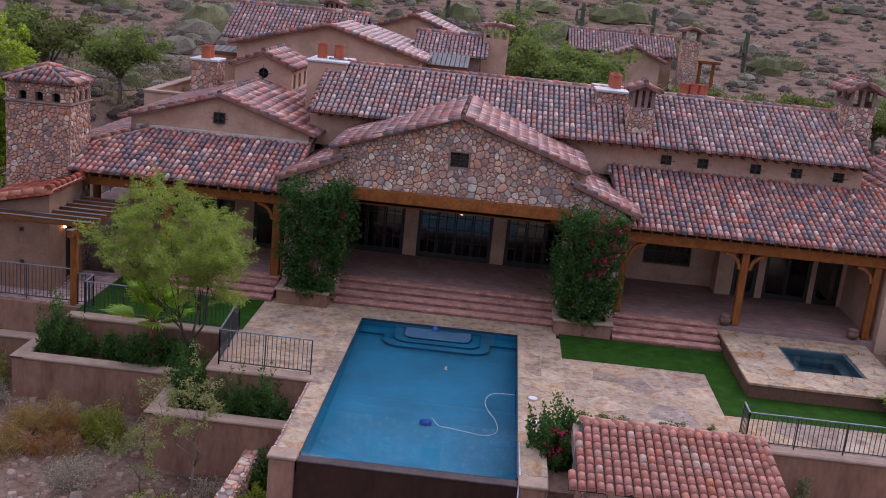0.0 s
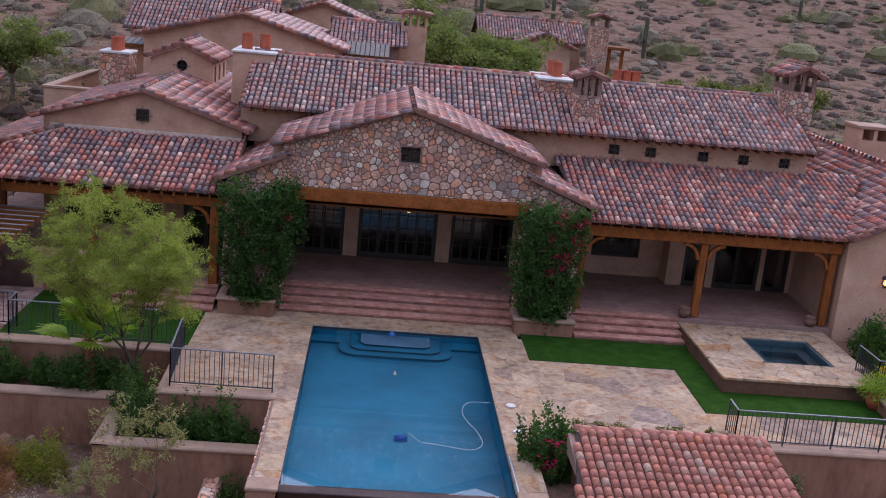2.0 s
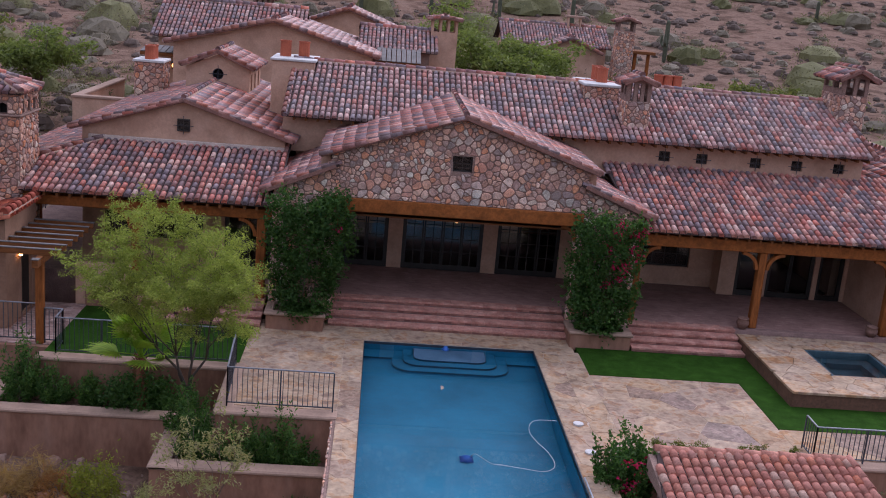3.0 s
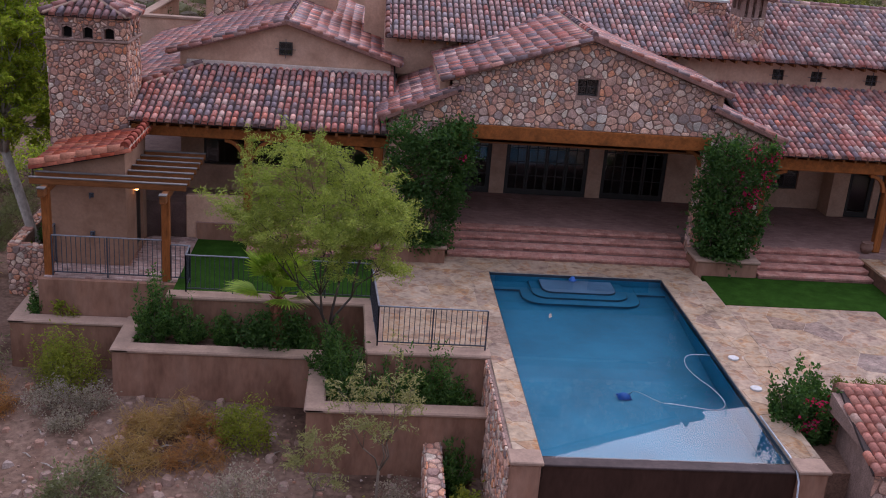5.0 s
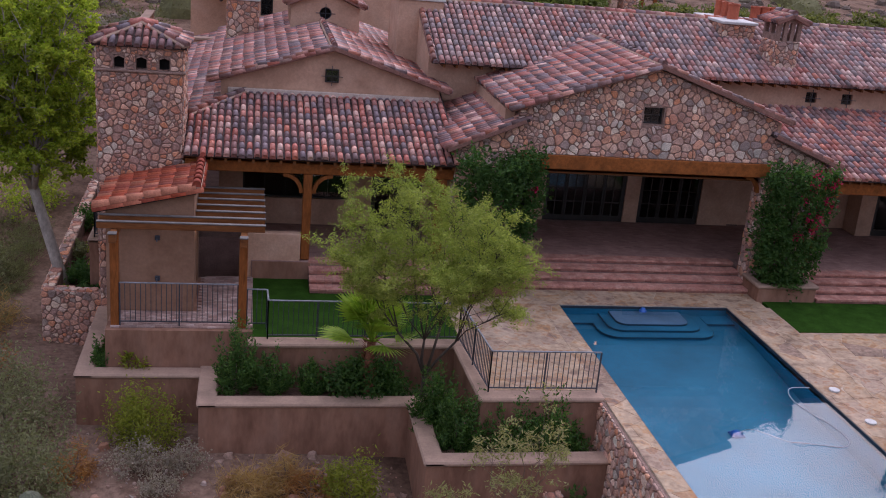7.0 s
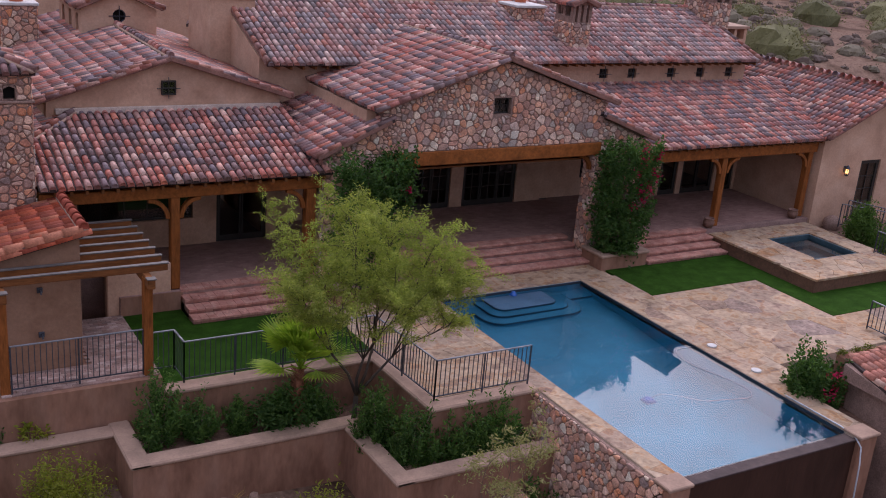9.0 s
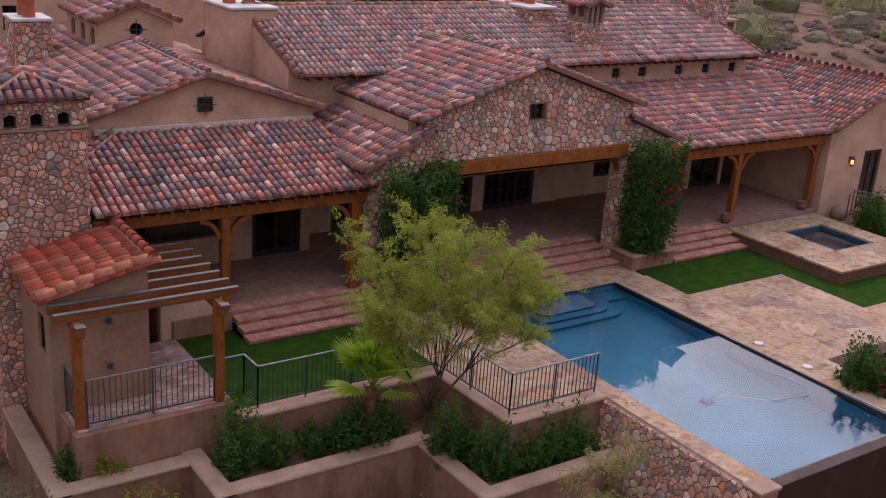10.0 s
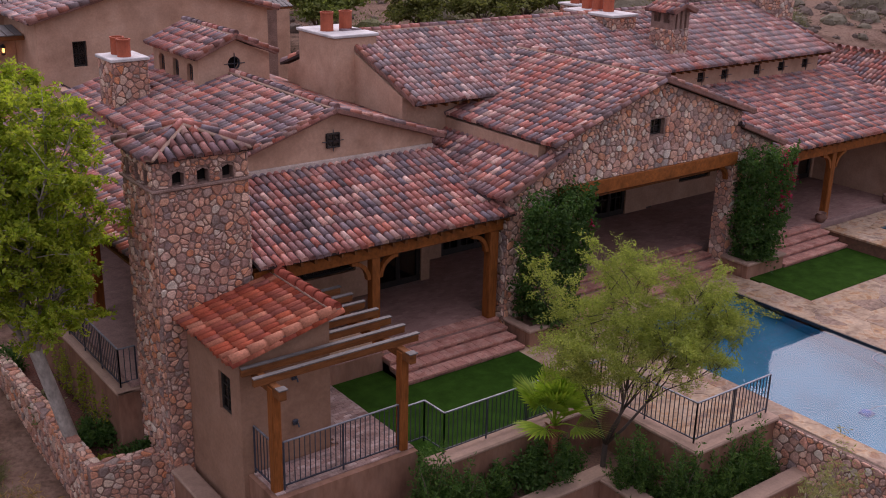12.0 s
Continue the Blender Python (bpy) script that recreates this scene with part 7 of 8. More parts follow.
airy_tree("sapling", (-6.75, 24.3, ground_z(-6.75, 24.3)), "thin pale olive sapling in front of the planter wall", 702, 0.035, 1.0,
          [(-7.6, 23.3, 0.6), (-7.0, 23.2, 1.3), (-6.2, 23.5, 0.7), (-7.3, 23.1, -0.1), (-6.2, 23.8, 0.1), (-7.5, 23.8, 0.0), (-6.6, 23.3, -0.4), (-6.5, 23.4, 1.2)], OLIVE_PALE, BARK, side=8, twigs=3, per=10, length=0.1, width=0.028, reach=0.55, spray=0.2)
airy_tree("sapling", (-8.1, 24.3, ground_z(-8.1, 24.3)), "thin pale olive sapling on the gravel slope", 705, 0.03, 0.5,
          [(-8.6, 23.8, -1.3), (-8.0, 23.7, -0.9), (-7.6, 24.2, -1.2), (-8.3, 24.6, -1.4), (-7.7, 23.6, -1.7)], OLIVE_PALE, BARK, side=7, twigs=3, per=12, length=0.1, width=0.028, reach=0.4, spray=0.2)


def crown_ends(centre, radii, count, seed):
    """Limb ends spread through an egg-shaped crown."""
    rng = random.Random(seed)
    out = []
    for k in range(count):
        a, h = 2.4 * k + rng.uniform(-0.3, 0.3), -0.75 + 1.6 * (k + 0.5) / count
        r = math.sqrt(max(0.1, 1 - h * h)) * rng.uniform(0.45, 0.85)
        out.append((centre[0] + radii[0] * r * math.cos(a), centre[1] + radii[1] * r * math.sin(a), centre[2] + radii[2] * h * 0.9))
    return out


airy_tree("ash_tree", (-17.45, 36.3, -1.5), "tall leafy yellow-green tree with a pale leaning trunk", 703, 0.17, 3.2, crown_ends((-18.3, 36.3, 4.9), (2.2, 2.5, 4.0), 34, 7),
          ASH, PALE_BARK, side=13, twigs=4, per=36, length=0.12, width=0.066, reach=0.95, spray=0.4, forks=5, lean=(-0.7, -0.1))
airy_tree("ash_tree", (-20.5, 40.5, -1.8), "leafy green tree behind the stone garden wall", 704, 0.13, 2.0, crown_ends((-20.6, 40.5, 3.7), (2.2, 2.2, 2.7), 18, 9),
          ASH, BARK, side=11, twigs=4, per=11, length=0.17, width=0.085, reach=0.9, spray=0.4, forks=4, lean=(0.2, 0.0))
SCRUB_TREE = foliage("palo_verde_leaves", (0.1, 0.115, 0.03), (0.14, 0.15, 0.04), (0.18, 0.18, 0.06), (0.075, 0.085, 0.025))
far_trees = [(-20.2, 55, 2.3, 4.3, 2.4), (-26.5, 55, 1.0, 4.8, 2.4), (1.9, 62.5, 2.8, 5.3, 2.5), (4.9, 62, 2.8, 4.8, 2.5), (0.4, 71, 3.4, 5.6, 2.4), (3.4, 60.5, 2.8, 4.2, 2.0), (13.5, 60, 3, 3.6, 2.6), (17.5, 61, 3, 3.4, 2.6), (10.5, 62, 3, 3.2, 2.2), (21.5, 62, 3, 3.4, 2.4), (-24.5, 56, 2.2, 4.5, 2.7), (-29, 50, 0.5, 5, 2.8)]
for i, (x, y, z, h, r) in enumerate(far_trees):
    z = ground_z(x, y)
    tree("palo_verde_tree", (x, y, z), "bright green palo verde tree behind the house", 720 + i, 0.12, h * 0.32, (x, y, z + h * 0.64), (r, r, h * 0.36), DUSTY if i < 6 else SCRUB_TREE, 4200, 0.26, 0.13, BARK, limbs=9, twig=5, group="palo verde trees behind the house")

# fan palm
PALM_BARK = surf("palm_fibre", even((0.16, 0.06, 0.03), (0.26, 0.1, 0.05)), scale=5, grain=25, rough=0.95, bump=0.6)
PX, PY = -9.32, 28.72
palm = thing("fan_palm", (PX, PY, -1.2), "young fan palm with a red-brown shaggy trunk", "palm")
g = Geo()
g.tube([(PX, PY, -1.25), (PX, PY, -0.5), (PX + 0.02, PY, 0.35)], [0.15, 0.12, 0.1], 9)
rng = random.Random(31)
for _ in range(150):
    a, z = rng.uniform(0, 6.283), rng.uniform(-1.15, 0.35)
    g.leaf((PX + 0.11 * math.cos(a), PY + 0.11 * math.sin(a), z), (math.cos(a) * 0.55, math.sin(a) * 0.55, 0.7), (-math.sin(a), math.cos(a), 0), 0.2, 0.07)
g.make("trunk", PALM_BARK, palm)
# stalk direction (turn, rise) and length of each leaf
LEAVES = [(200, 20, 0.75), (235, 62, 0.8), (160, 70, 0.75), (290, 75, 0.8), (20, 68, 0.75), (90, 66, 0.8), (330, 45, 0.8), (0, 22, 0.75), (265, 35, 0.7), (130, 38, 0.75), (60, 30, 0.7), (310, 12, 0.6), (215, 50, 0.85), (250, 82, 0.85), (190, 48, 0.8), (300, 55, 0.85)]
for a, el, ln in LEAVES:
    a, el = radians(a + rng.uniform(-12, 12)), radians(min(85, el + 12) if el > 25 else el)
    d = Vector((math.cos(a) * math.cos(el), math.sin(a) * math.cos(el), math.sin(el)))
    o = Vector((PX + 0.02, PY, 0.36))
    hub = o + d * ln * 0.8
    stalk = Geo().tube([o, o.lerp(hub, 0.5) + UP * 0.05, hub], [0.022, 0.016, 0.012], 5).make("leaf_stalk", PALM, palm)
    side = d.cross(UP).normalized()
    up = side.cross(d)
    fan = Geo()
    for k in range(25):
        f = (k - 12) / 12 * 1.45
        q = (d * math.cos(f) + side * math.sin(f) + up * (0.16 * abs(f) - 0.1)).normalized()
        w = q.cross(up).normalized()
        size = 0.95 * (1 - 0.2 * abs(f)) * rng.uniform(0.9, 1.06)
        mid, tip = hub + q * size * 0.55, hub + q * size - UP * 0.08 * size
        v = [hub, mid + w * 0.036 + up * 0.014, mid - w * 0.036 - up * 0.014, tip]
        fan.add([tuple(p) for p in v], [(0, 1, 2), (1, 3, 2)])
    fan.make("palm_leaf", DEAD_PALM if el < -0.2 else PALM, stalk)


def climber(x0, x1, y, z0, z1, seed, label, flowers, bulge=0.35):
    """A clipped bougainvillea column against a pier."""
    rng = random.Random(seed)
    xm, w = (x0 + x1) / 2, (x1 - x0) / 2
    ob = thing("bougainvillea", (xm, y, z0), label, "climber", "bougainvilleas of the terrace")
    g, f, s = Geo(), Geo(), Geo()
    for _ in range(170):
        h = rng.random()
        ww = w * (0.72 + 0.32 * math.sin(min(1, h * 1.15) * 2.6))
        a = rng.uniform(0, 6.283)
        r = math.sqrt(rng.uniform(0.15, 1.0))
        p = (xm + ww * r * math.cos(a) * rng.uniform(0.85, 1.12), y - bulge * 0.3 + bulge * r * math.sin(a), z0 + h * (z1 - z0))
        e = 0.12
        scatter_leaves(g, rng, p, (e, e * 0.8, e * 1.1), 52, 0.11, 0.075, 0.25)
        if rng.random() < flowers and math.sin(a) < 0.2 and p[0] > xm - 0.1 * w and h > 0.45:
            scatter_leaves(f, rng, (p[0] + 0.05, p[1] - 0.14, p[2]), (0.08, 0.05, 0.09), 24, 0.08, 0.075)
    for k in range(70):
        h = 0.25 + 0.75 * rng.random() ** 0.6
        a = rng.uniform(3.3, 6.1)
        foot = Vector((xm + w * 0.85 * math.cos(a), y - bulge * 0.3 + bulge * 0.85 * math.sin(a), z0 + h * (z1 - z0) - 0.25))
        tip = foot + Vector((0.28 * math.cos(a), 0.2 * math.sin(a), rng.uniform(0.3, 0.6)))
        for _ in range(26):
            scatter_leaves(g, rng, foot.lerp(tip, rng.random()), (0.03, 0.03, 0.03), 1, 0.11, 0.065, -0.2)
    for k in range(5):
        x = xm + rng.uniform(-0.4, 0.4) * w
        s.tube([(x, y, z0 - 0.1), (x + 0.1, y, (z0 + z1) / 2), (x + rng.uniform(-0.3, 0.3), y, z1 - 0.3)], [0.03, 0.022, 0.01], 5)
    s.make("stem", BARK, ob)
    g.make("foliage", DEEP, ob)
    if f.v:
        f.make("flower", MAGENTA, ob, "magenta flowers", kind="stuff")


climber(-6.75, -4.3, 33.3, 0.45, 4.0, 801, "dense dark green bougainvillea column on the stone pier", 0.05, 0.62)
climber(2.28, 4.42, 33.3, 0.45, 3.95, 802, "dense green bougainvillea column with magenta flowers", 0.7, 0.62)
shrub("bougainvillea", (2.3, 23.98, -1.3), (0.82, 0.72, 2.75), DEEP, "green bougainvillea bush with magenta flowers beside the pool house", 803, 27000, 0.095, 0.06, 300, category="climber", flat=0.3, shoots=True)
fl3 = Geo()
rng = random.Random(8)
for _ in range(13):
    scatter_leaves(fl3, rng, (2.3 + rng.uniform(-0.3, 0.42), 23.42 + rng.uniform(-0.08, 0.1), 0.3 + rng.uniform(-0.35, 0.4)), (0.06, 0.05, 0.06), 8, 0.08, 0.07)
fb = fl3.make("flower", MAGENTA, None, "magenta flowers", kind="stuff")
fb.parent = bpy.data.objects["bougainvillea.002"]
fb.matrix_parent_inverse = Matrix.Translation(-fb.parent.location)

SHRUBS = [
    (-12.4, 29.05, -1.15, 0.58, 0.5, 1.75, PLANTED, 1900), (-11.55, 28.95, -1.15, 0.5, 0.42, 1.0, PLANTED, 1200), (-10.65, 28.95, -1.15, 0.45, 0.4, 0.8, PLANTED, 1000),
    (-9.3, 28.85, -1.15, 0.85, 0.48, 1.0, DEEP, 2000), (-7.85, 27.5, -1.42, 0.62, 0.65, 1.7, PLANTED, 2300), (-7.5, 26.5, -1.42, 0.65, 0.55, 1.5, PLANTED, 2100),
    (-6.3, 26.3, -1.42, 0.75, 0.45, 1.45, PLANTED, 2100), (-5.5, 26.25, -1.42, 0.75, 0.42, 1.5, PLANTED, 2000), (-4.85, 26.25, -1.42, 0.35, 0.32, 0.75, PLANTED, 700),
    (-15.5, 30.35, -1.12, 0.5, 0.42, 0.85, PLANTED, 1200), (-14.85, 30.15, -1.12, 0.4, 0.3, 0.6, YELLOW, 500),
    (13.35, 31.7, 0.2, 0.5, 0.5, 1.35, BRIGHT, 1900), (13.6, 30.9, 0.2, 0.5, 0.45, 0.6, BRIGHT, 800), (14.4, 30.3, 0.2, 0.6, 0.5, 0.9, YELLOW, 900),
    (-16.9, 36.4, -1.25, 0.4, 0.45, 0.6, DEEP, 700), (-16.5, 35.2, -1.25, 0.35, 0.3, 0.45, DEEP, 450), (-17.2, 35.05, -1.25, 0.3, 0.3, 0.3, YELLOW, 300), (-17.5, 38.5, -1.25, 0.35, 0.5, 0.5, OLIVE, 400), (-17.6, 41.5, -1.2, 0.4, 0.6, 0.7, DEEP, 500),
    (8.6, 24.9, -1.7, 0.35, 0.3, 0.95, OLIVE, 240), (11.6, 25.05, -1.7, 0.4, 0.2, 1.3, DEEP, 420), (12.7, 25.05, -1.7, 0.3, 0.2, 0.9, DEEP, 260),
    (-5.0, 24.9, -2.7, 0.42, 0.7, 1.3, PLANTED, 1200), (-5.0, 23.4, -2.7, 0.4, 0.6, 1.0, YELLOW, 700), (-4.9, 22.4, -2.9, 0.4, 0.5, 1.0, OLIVE, 600),
]
for i, (x, y, z, a, b, h, m, n) in enumerate(SHRUBS):
    lab = {DEEP.name: "dense dark green shrub in the planter", PLANTED.name: "bushy green shrub of upright shoots in the planter", OLIVE.name: "pale olive feathery shrub in the planter", YELLOW.name: "low yellow-green shrub in the planter", BRIGHT.name: "rounded bright green shrub beside the path"}[m.name]
    shrub("shrub", (x, y, z), (a * (1.0 if m is PLANTED else 1.12), b * (1.0 if m is PLANTED else 1.12), h * (1.32 if m is PLANTED else 1.08)), m, lab, 900 + i, int(n * 2.1), 0.105 if m is PLANTED else 0.12, 0.038 if m is PLANTED else 0.055, max(14, n // 24), group="planted shrubs", shoots=m is PLANTED)
shrub("grass_clump", (12.05, 28.45, 0.4), (0.5, 0.5, 0.75), PALM, "arching green grass in the clay pot", 940, 700, 0.3, 0.025, 20, category="grass")
for i, (x, y) in enumerate(((13.0, 30.0), (13.35, 29.4), (14.0, 31.2))):
    shrub("flowering_shrub", (x, y, 0.2), (0.3, 0.25, 0.95), GOLD, "shrub with bright yellow flowers", 944 + i, 120, 0.07, 0.06, 14)
Geo().box((2.7, 23.46, -3.2), (6.9, 23.86, 0.96), 0.02).make("wall_back", STUCCO_WALL, pav_h)
for i, x in enumerate((2.8, 3.22, 3.7, 4.66, 5.05, 5.78)):
    shrub("cushion_plant", (x, 23.7, 0.99), (0.2, 0.12, 0.16), MOSS, "small mossy yellow-green cushion plant on the wall", 950 + i, 260, 0.05, 0.02, 14, 2, group="cushion plants")

def cycad(x, y, z, size, seed, label):
    """A rosette of arching feather leaves, each a stalk with two rows of narrow leaflets."""
    rng = random.Random(seed)
    ob = thing("cycad", (x, y, z), label, "cycad", "cycads in the pier planters")
    for k in range(22):
        a, lift = 2.4 * k, rng.uniform(0.15, 1.1)
        ln = size * rng.uniform(0.8, 1.1)
        out = Vector((math.cos(a), math.sin(a), 0))
        pts = [Vector((x, y, z)) + out * (ln * t * (1 - 0.25 * lift * (1 - t))) + UP * (ln * (lift * t - 0.75 * lift * t * t + 0.1 * t)) for t in (0, 0.25, 0.5, 0.75, 1.0)]
        frond = Geo().tube(pts, [0.012, 0.01, 0.008, 0.006, 0.003], 4)
        for q in range(34):
            t = 0.15 + 0.85 * q / 33
            i = min(3, int(t * 4))
            p = pts[i].lerp(pts[i + 1], t * 4 - i)
            d = (pts[i + 1] - pts[i]).normalized()
            side = d.cross(UP).normalized()
            for sg in (-1, 1):
                frond.leaf(p, (side * sg + d * 0.6 + UP * 0.15).normalized(), d, 0.2 * (1.1 - 0.7 * abs(t - 0.45)), 0.022)
        frond.make("frond", PLANTED, ob)


cycad(-5.6, 32.98, 0.42, 0.62, 61, "dark green spiky cycad at the foot of the bougainvillea")
cycad(3.3, 32.98, 0.42, 0.62, 62, "dark green spiky cycad below the flowering bougainvillea")
vine = thing("wall_vine", (-16.72, 38.3, -1.25), "thin yellow-green vine climbing the stucco side wall", "vine")
g, st = Geo(), Geo()
rng = random.Random(66)
for k in range(9):
    y = 36.6 + 0.42 * k + rng.uniform(-0.15, 0.15)
    pts = [(-16.7, y, -1.3), (-16.7, y + rng.uniform(-0.2, 0.2), -0.6), (-16.72, y + rng.uniform(-0.35, 0.35), rng.uniform(-0.1, 0.35))]
    st.tube(pts, [0.014, 0.01, 0.005], 4)
    for _ in range(120):
        t = rng.random() * 1.99
        q = Vector(pts[int(t)]).lerp(Vector(pts[int(t) + 1]), t % 1)
        scatter_leaves(g, rng, (q.x - 0.03, q.y, q.z), (0.02, 0.12, 0.08), 1, 0.08, 0.05)
st.make("stem", BARK, vine)
g.make("foliage", YELLOW, vine)
gs = thing("garden_speaker", (-4.35, 27.6, -1.2), "round black garden speaker on the planter soil", "speaker")
Geo().lathe([(0.16, 0.0), (0.19, 0.06), (0.19, 0.16), (0.15, 0.24), (0.06, 0.28), (0.001, 0.285)], (-4.5, 27.6, -1.22), 16).make("speaker_dome", IRON, gs, smooth=True)
Geo().lathe([(0.2, 0.0), (0.21, 0.03), (0.17, 0.05)], (-4.5, 27.6, -1.22), 16).make("base_ring", IRON, gs)

WILD = [
    (-14.45, 28.6, 0.75, 0.55, 1.55, YELLOW, 3400, 0.1, 0.0336), (-14.9, 28.9, 0.4, 0.4, 1.2, YELLOW, 1190, 0.1, 0.0336), (-17.6, 28.9, 1.3, 1.2, 2.4, OLIVE, 6480, 0.1, 0.0378), (-16.9, 26.7, 1.0, 0.9, 1.9, OLIVE, 5040, 0.1, 0.0378), (-18.8, 26.0, 1.3, 1.2, 2.4, OLIVE, 5760, 0.1, 0.0378), (-20.2, 30.5, 1.2, 1.2, 2.0, OLIVE, 4320, 0.12, 0.0405),
    (-9.85, 26.35, 0.65, 0.55, 1.15, YELLOW, 2550, 0.1, 0.0336), (-10.9, 25.5, 0.7, 0.5, 0.6, RUST, 1100, 0.24, 0.016), (-10.7, 26.6, 0.5, 0.45, 0.7, RUST, 800, 0.24, 0.016), (-12.0, 26.6, 0.7, 0.5, 0.5, DRY, 1300, 0.3, 0.016), (-11.3, 26.9, 0.4, 0.4, 0.8, DRY, 700, 0.3, 0.016), (-12.2, 25.2, 0.8, 0.7, 0.7, DRY, 1500, 0.26, 0.02),
    (-13.5, 27.4, 0.5, 0.42, 0.75, SAGE, 1500, 0.06, 0.035), (-14.6, 27.5, 0.6, 0.5, 0.8, SAGE, 1700, 0.06, 0.035), (-14.0, 26.6, 0.5, 0.45, 0.6, SAGE, 1100, 0.06, 0.035), (-13.0, 24.0, 0.8, 0.7, 0.9, OLIVE, 2340, 0.1, 0.0378), (-9.6, 23.9, 0.9, 0.8, 1.0, SAGE, 1600, 0.07, 0.035),
    (-7.3, 22.8, 0.6, 0.5, 0.9, YELLOW, 1530, 0.09, 0.036), (-6.4, 24.4, 0.4, 0.4, 0.7, SAGE, 700, 0.06, 0.035), (-19.3, 35.2, 0.8, 0.9, 1.3, DRY, 1100, 0.2, 0.022), (-20.2, 38, 1.0, 1.0, 1.6, OLIVE, 2520, 0.12, 0.0432), (-19.6, 43, 1.2, 1.2, 2.0, ASH, 1600, 0.15, 0.06),
    (-15.9, 27.4, 0.5, 0.5, 0.8, RUST, 1100, 0.18, 0.018), (-16.0, 24.6, 0.9, 0.9, 1.2, OLIVE, 2700, 0.1, 0.0378), (-21.5, 34.5, 1.0, 1.0, 1.4, OLIVE, 2520, 0.12, 0.0405), (-18.9, 32.6, 0.8, 0.8, 1.0, RUST, 1200, 0.18, 0.02), (3.5, 21.5, 0.8, 0.6, 1.0, OLIVE, 1260, 0.12, 0.0405),
]
for i, (x, y, a, b, h, m, n, ln, wd) in enumerate(WILD):
    lab = {RUST.name: "rust-brown twiggy desert bush on gravel", DRY.name: "dry golden desert grass clump", OLIVE.name: "wispy olive desert bush on gravel", YELLOW.name: "yellow-green creosote bush on bare ground", SAGE.name: "grey brittle desert bush", ASH.name: "leafy green desert bush"}[m.name]
    shrub("desert_bush", (x, y, ground_z(x, y)), (a, b, h), m, lab, 1000 + i, n, ln, wd, max(16, n // 45), 9, "bush", "desert bushes near the walls")


def saguaro(x, y, high, r, seed, arms=0, label="tall ribbed green saguaro cactus"):
    rng = random.Random(seed)
    z = ground_z(x, y) - 0.1
    ob = thing("saguaro_cactus", (x, y, z), label, "cactus", "saguaro cacti of the hillside")
    def column(g, pts, r):
        n = 24
        vs, fs = [], []
        for i, (p, k) in enumerate(pts):
            for j in range(n):
                a = 6.283 * j / n
                q = r * k * (1.0 if j % 2 else 0.86)
                vs.append((p[0] + q * math.cos(a), p[1] + q * math.sin(a), p[2]))
        for i in range(len(pts) - 1):
            fs += [(i * n + j, i * n + (j + 1) % n, (i + 1) * n + (j + 1) % n, (i + 1) * n + j) for j in range(n)]
        fs.append(tuple(range((len(pts) - 1) * n, len(pts) * n)))
        g.add(vs, fs)
    g = Geo()
    column(g, [((x, y, z), 0.8), ((x, y, z + high * 0.3), 1), ((x, y, z + high * 0.85), 0.98), ((x, y, z + high - r * 0.9), 0.9), ((x, y, z + high - r * 0.3), 0.65), ((x, y, z + high), 0.2)], r)
    g.make("stem", CACTUS, ob)
    for k in range(arms):
        a = rng.uniform(0, 6.283)
        zz = z + high * rng.uniform(0.4, 0.55)
        ex, ey = x + r * 3.2 * math.cos(a), y + r * 3.2 * math.sin(a)
        h = Geo()
        h.tube([(x, y, zz), (x + r * 2 * math.cos(a), y + r * 2 * math.sin(a), zz - 0.05), (ex, ey, zz + r), (ex, ey, zz + high * rng.uniform(0.2, 0.35))], [r * 0.6, r * 0.65, r * 0.7, r * 0.4], 12)
        h.make("arm", CACTUS, ob)
    return ob


CACTUS = surf("cactus_skin", even((0.06, 0.066, 0.036), (0.09, 0.095, 0.055)), scale=3, grain=25, rough=0.8, bump=0.3)
saguaro(-14.83, 18.2, 6.2, 0.2, 1)
rng = random.Random(404)
for i, (x, y, h) in enumerate(((48, 142, 6), (56, 148, 5), (61, 141, 4.6), (12.5, 96, 6.5), (6.5, 100, 5.5), (-6, 100, 7), (0.5, 105, 6), (-17, 98, 6), (20, 92, 6), (33, 150, 7), (-28, 110, 6), (70, 135, 6), (44, 120, 4), (26, 175, 8), (64, 170, 7), (-3, 125, 7))):
    saguaro(x, y, h * 0.6, 0.19, 410 + i, i % 3)

# hillside scrub, joined by kind
def open_ground(x, y):
    return not ((-19 < x < 21 and 20 < y < 53) or (-16 < x < 1.5 and 50 < y < 73) or (3 < x < 15.5 and 70 < y < 81))


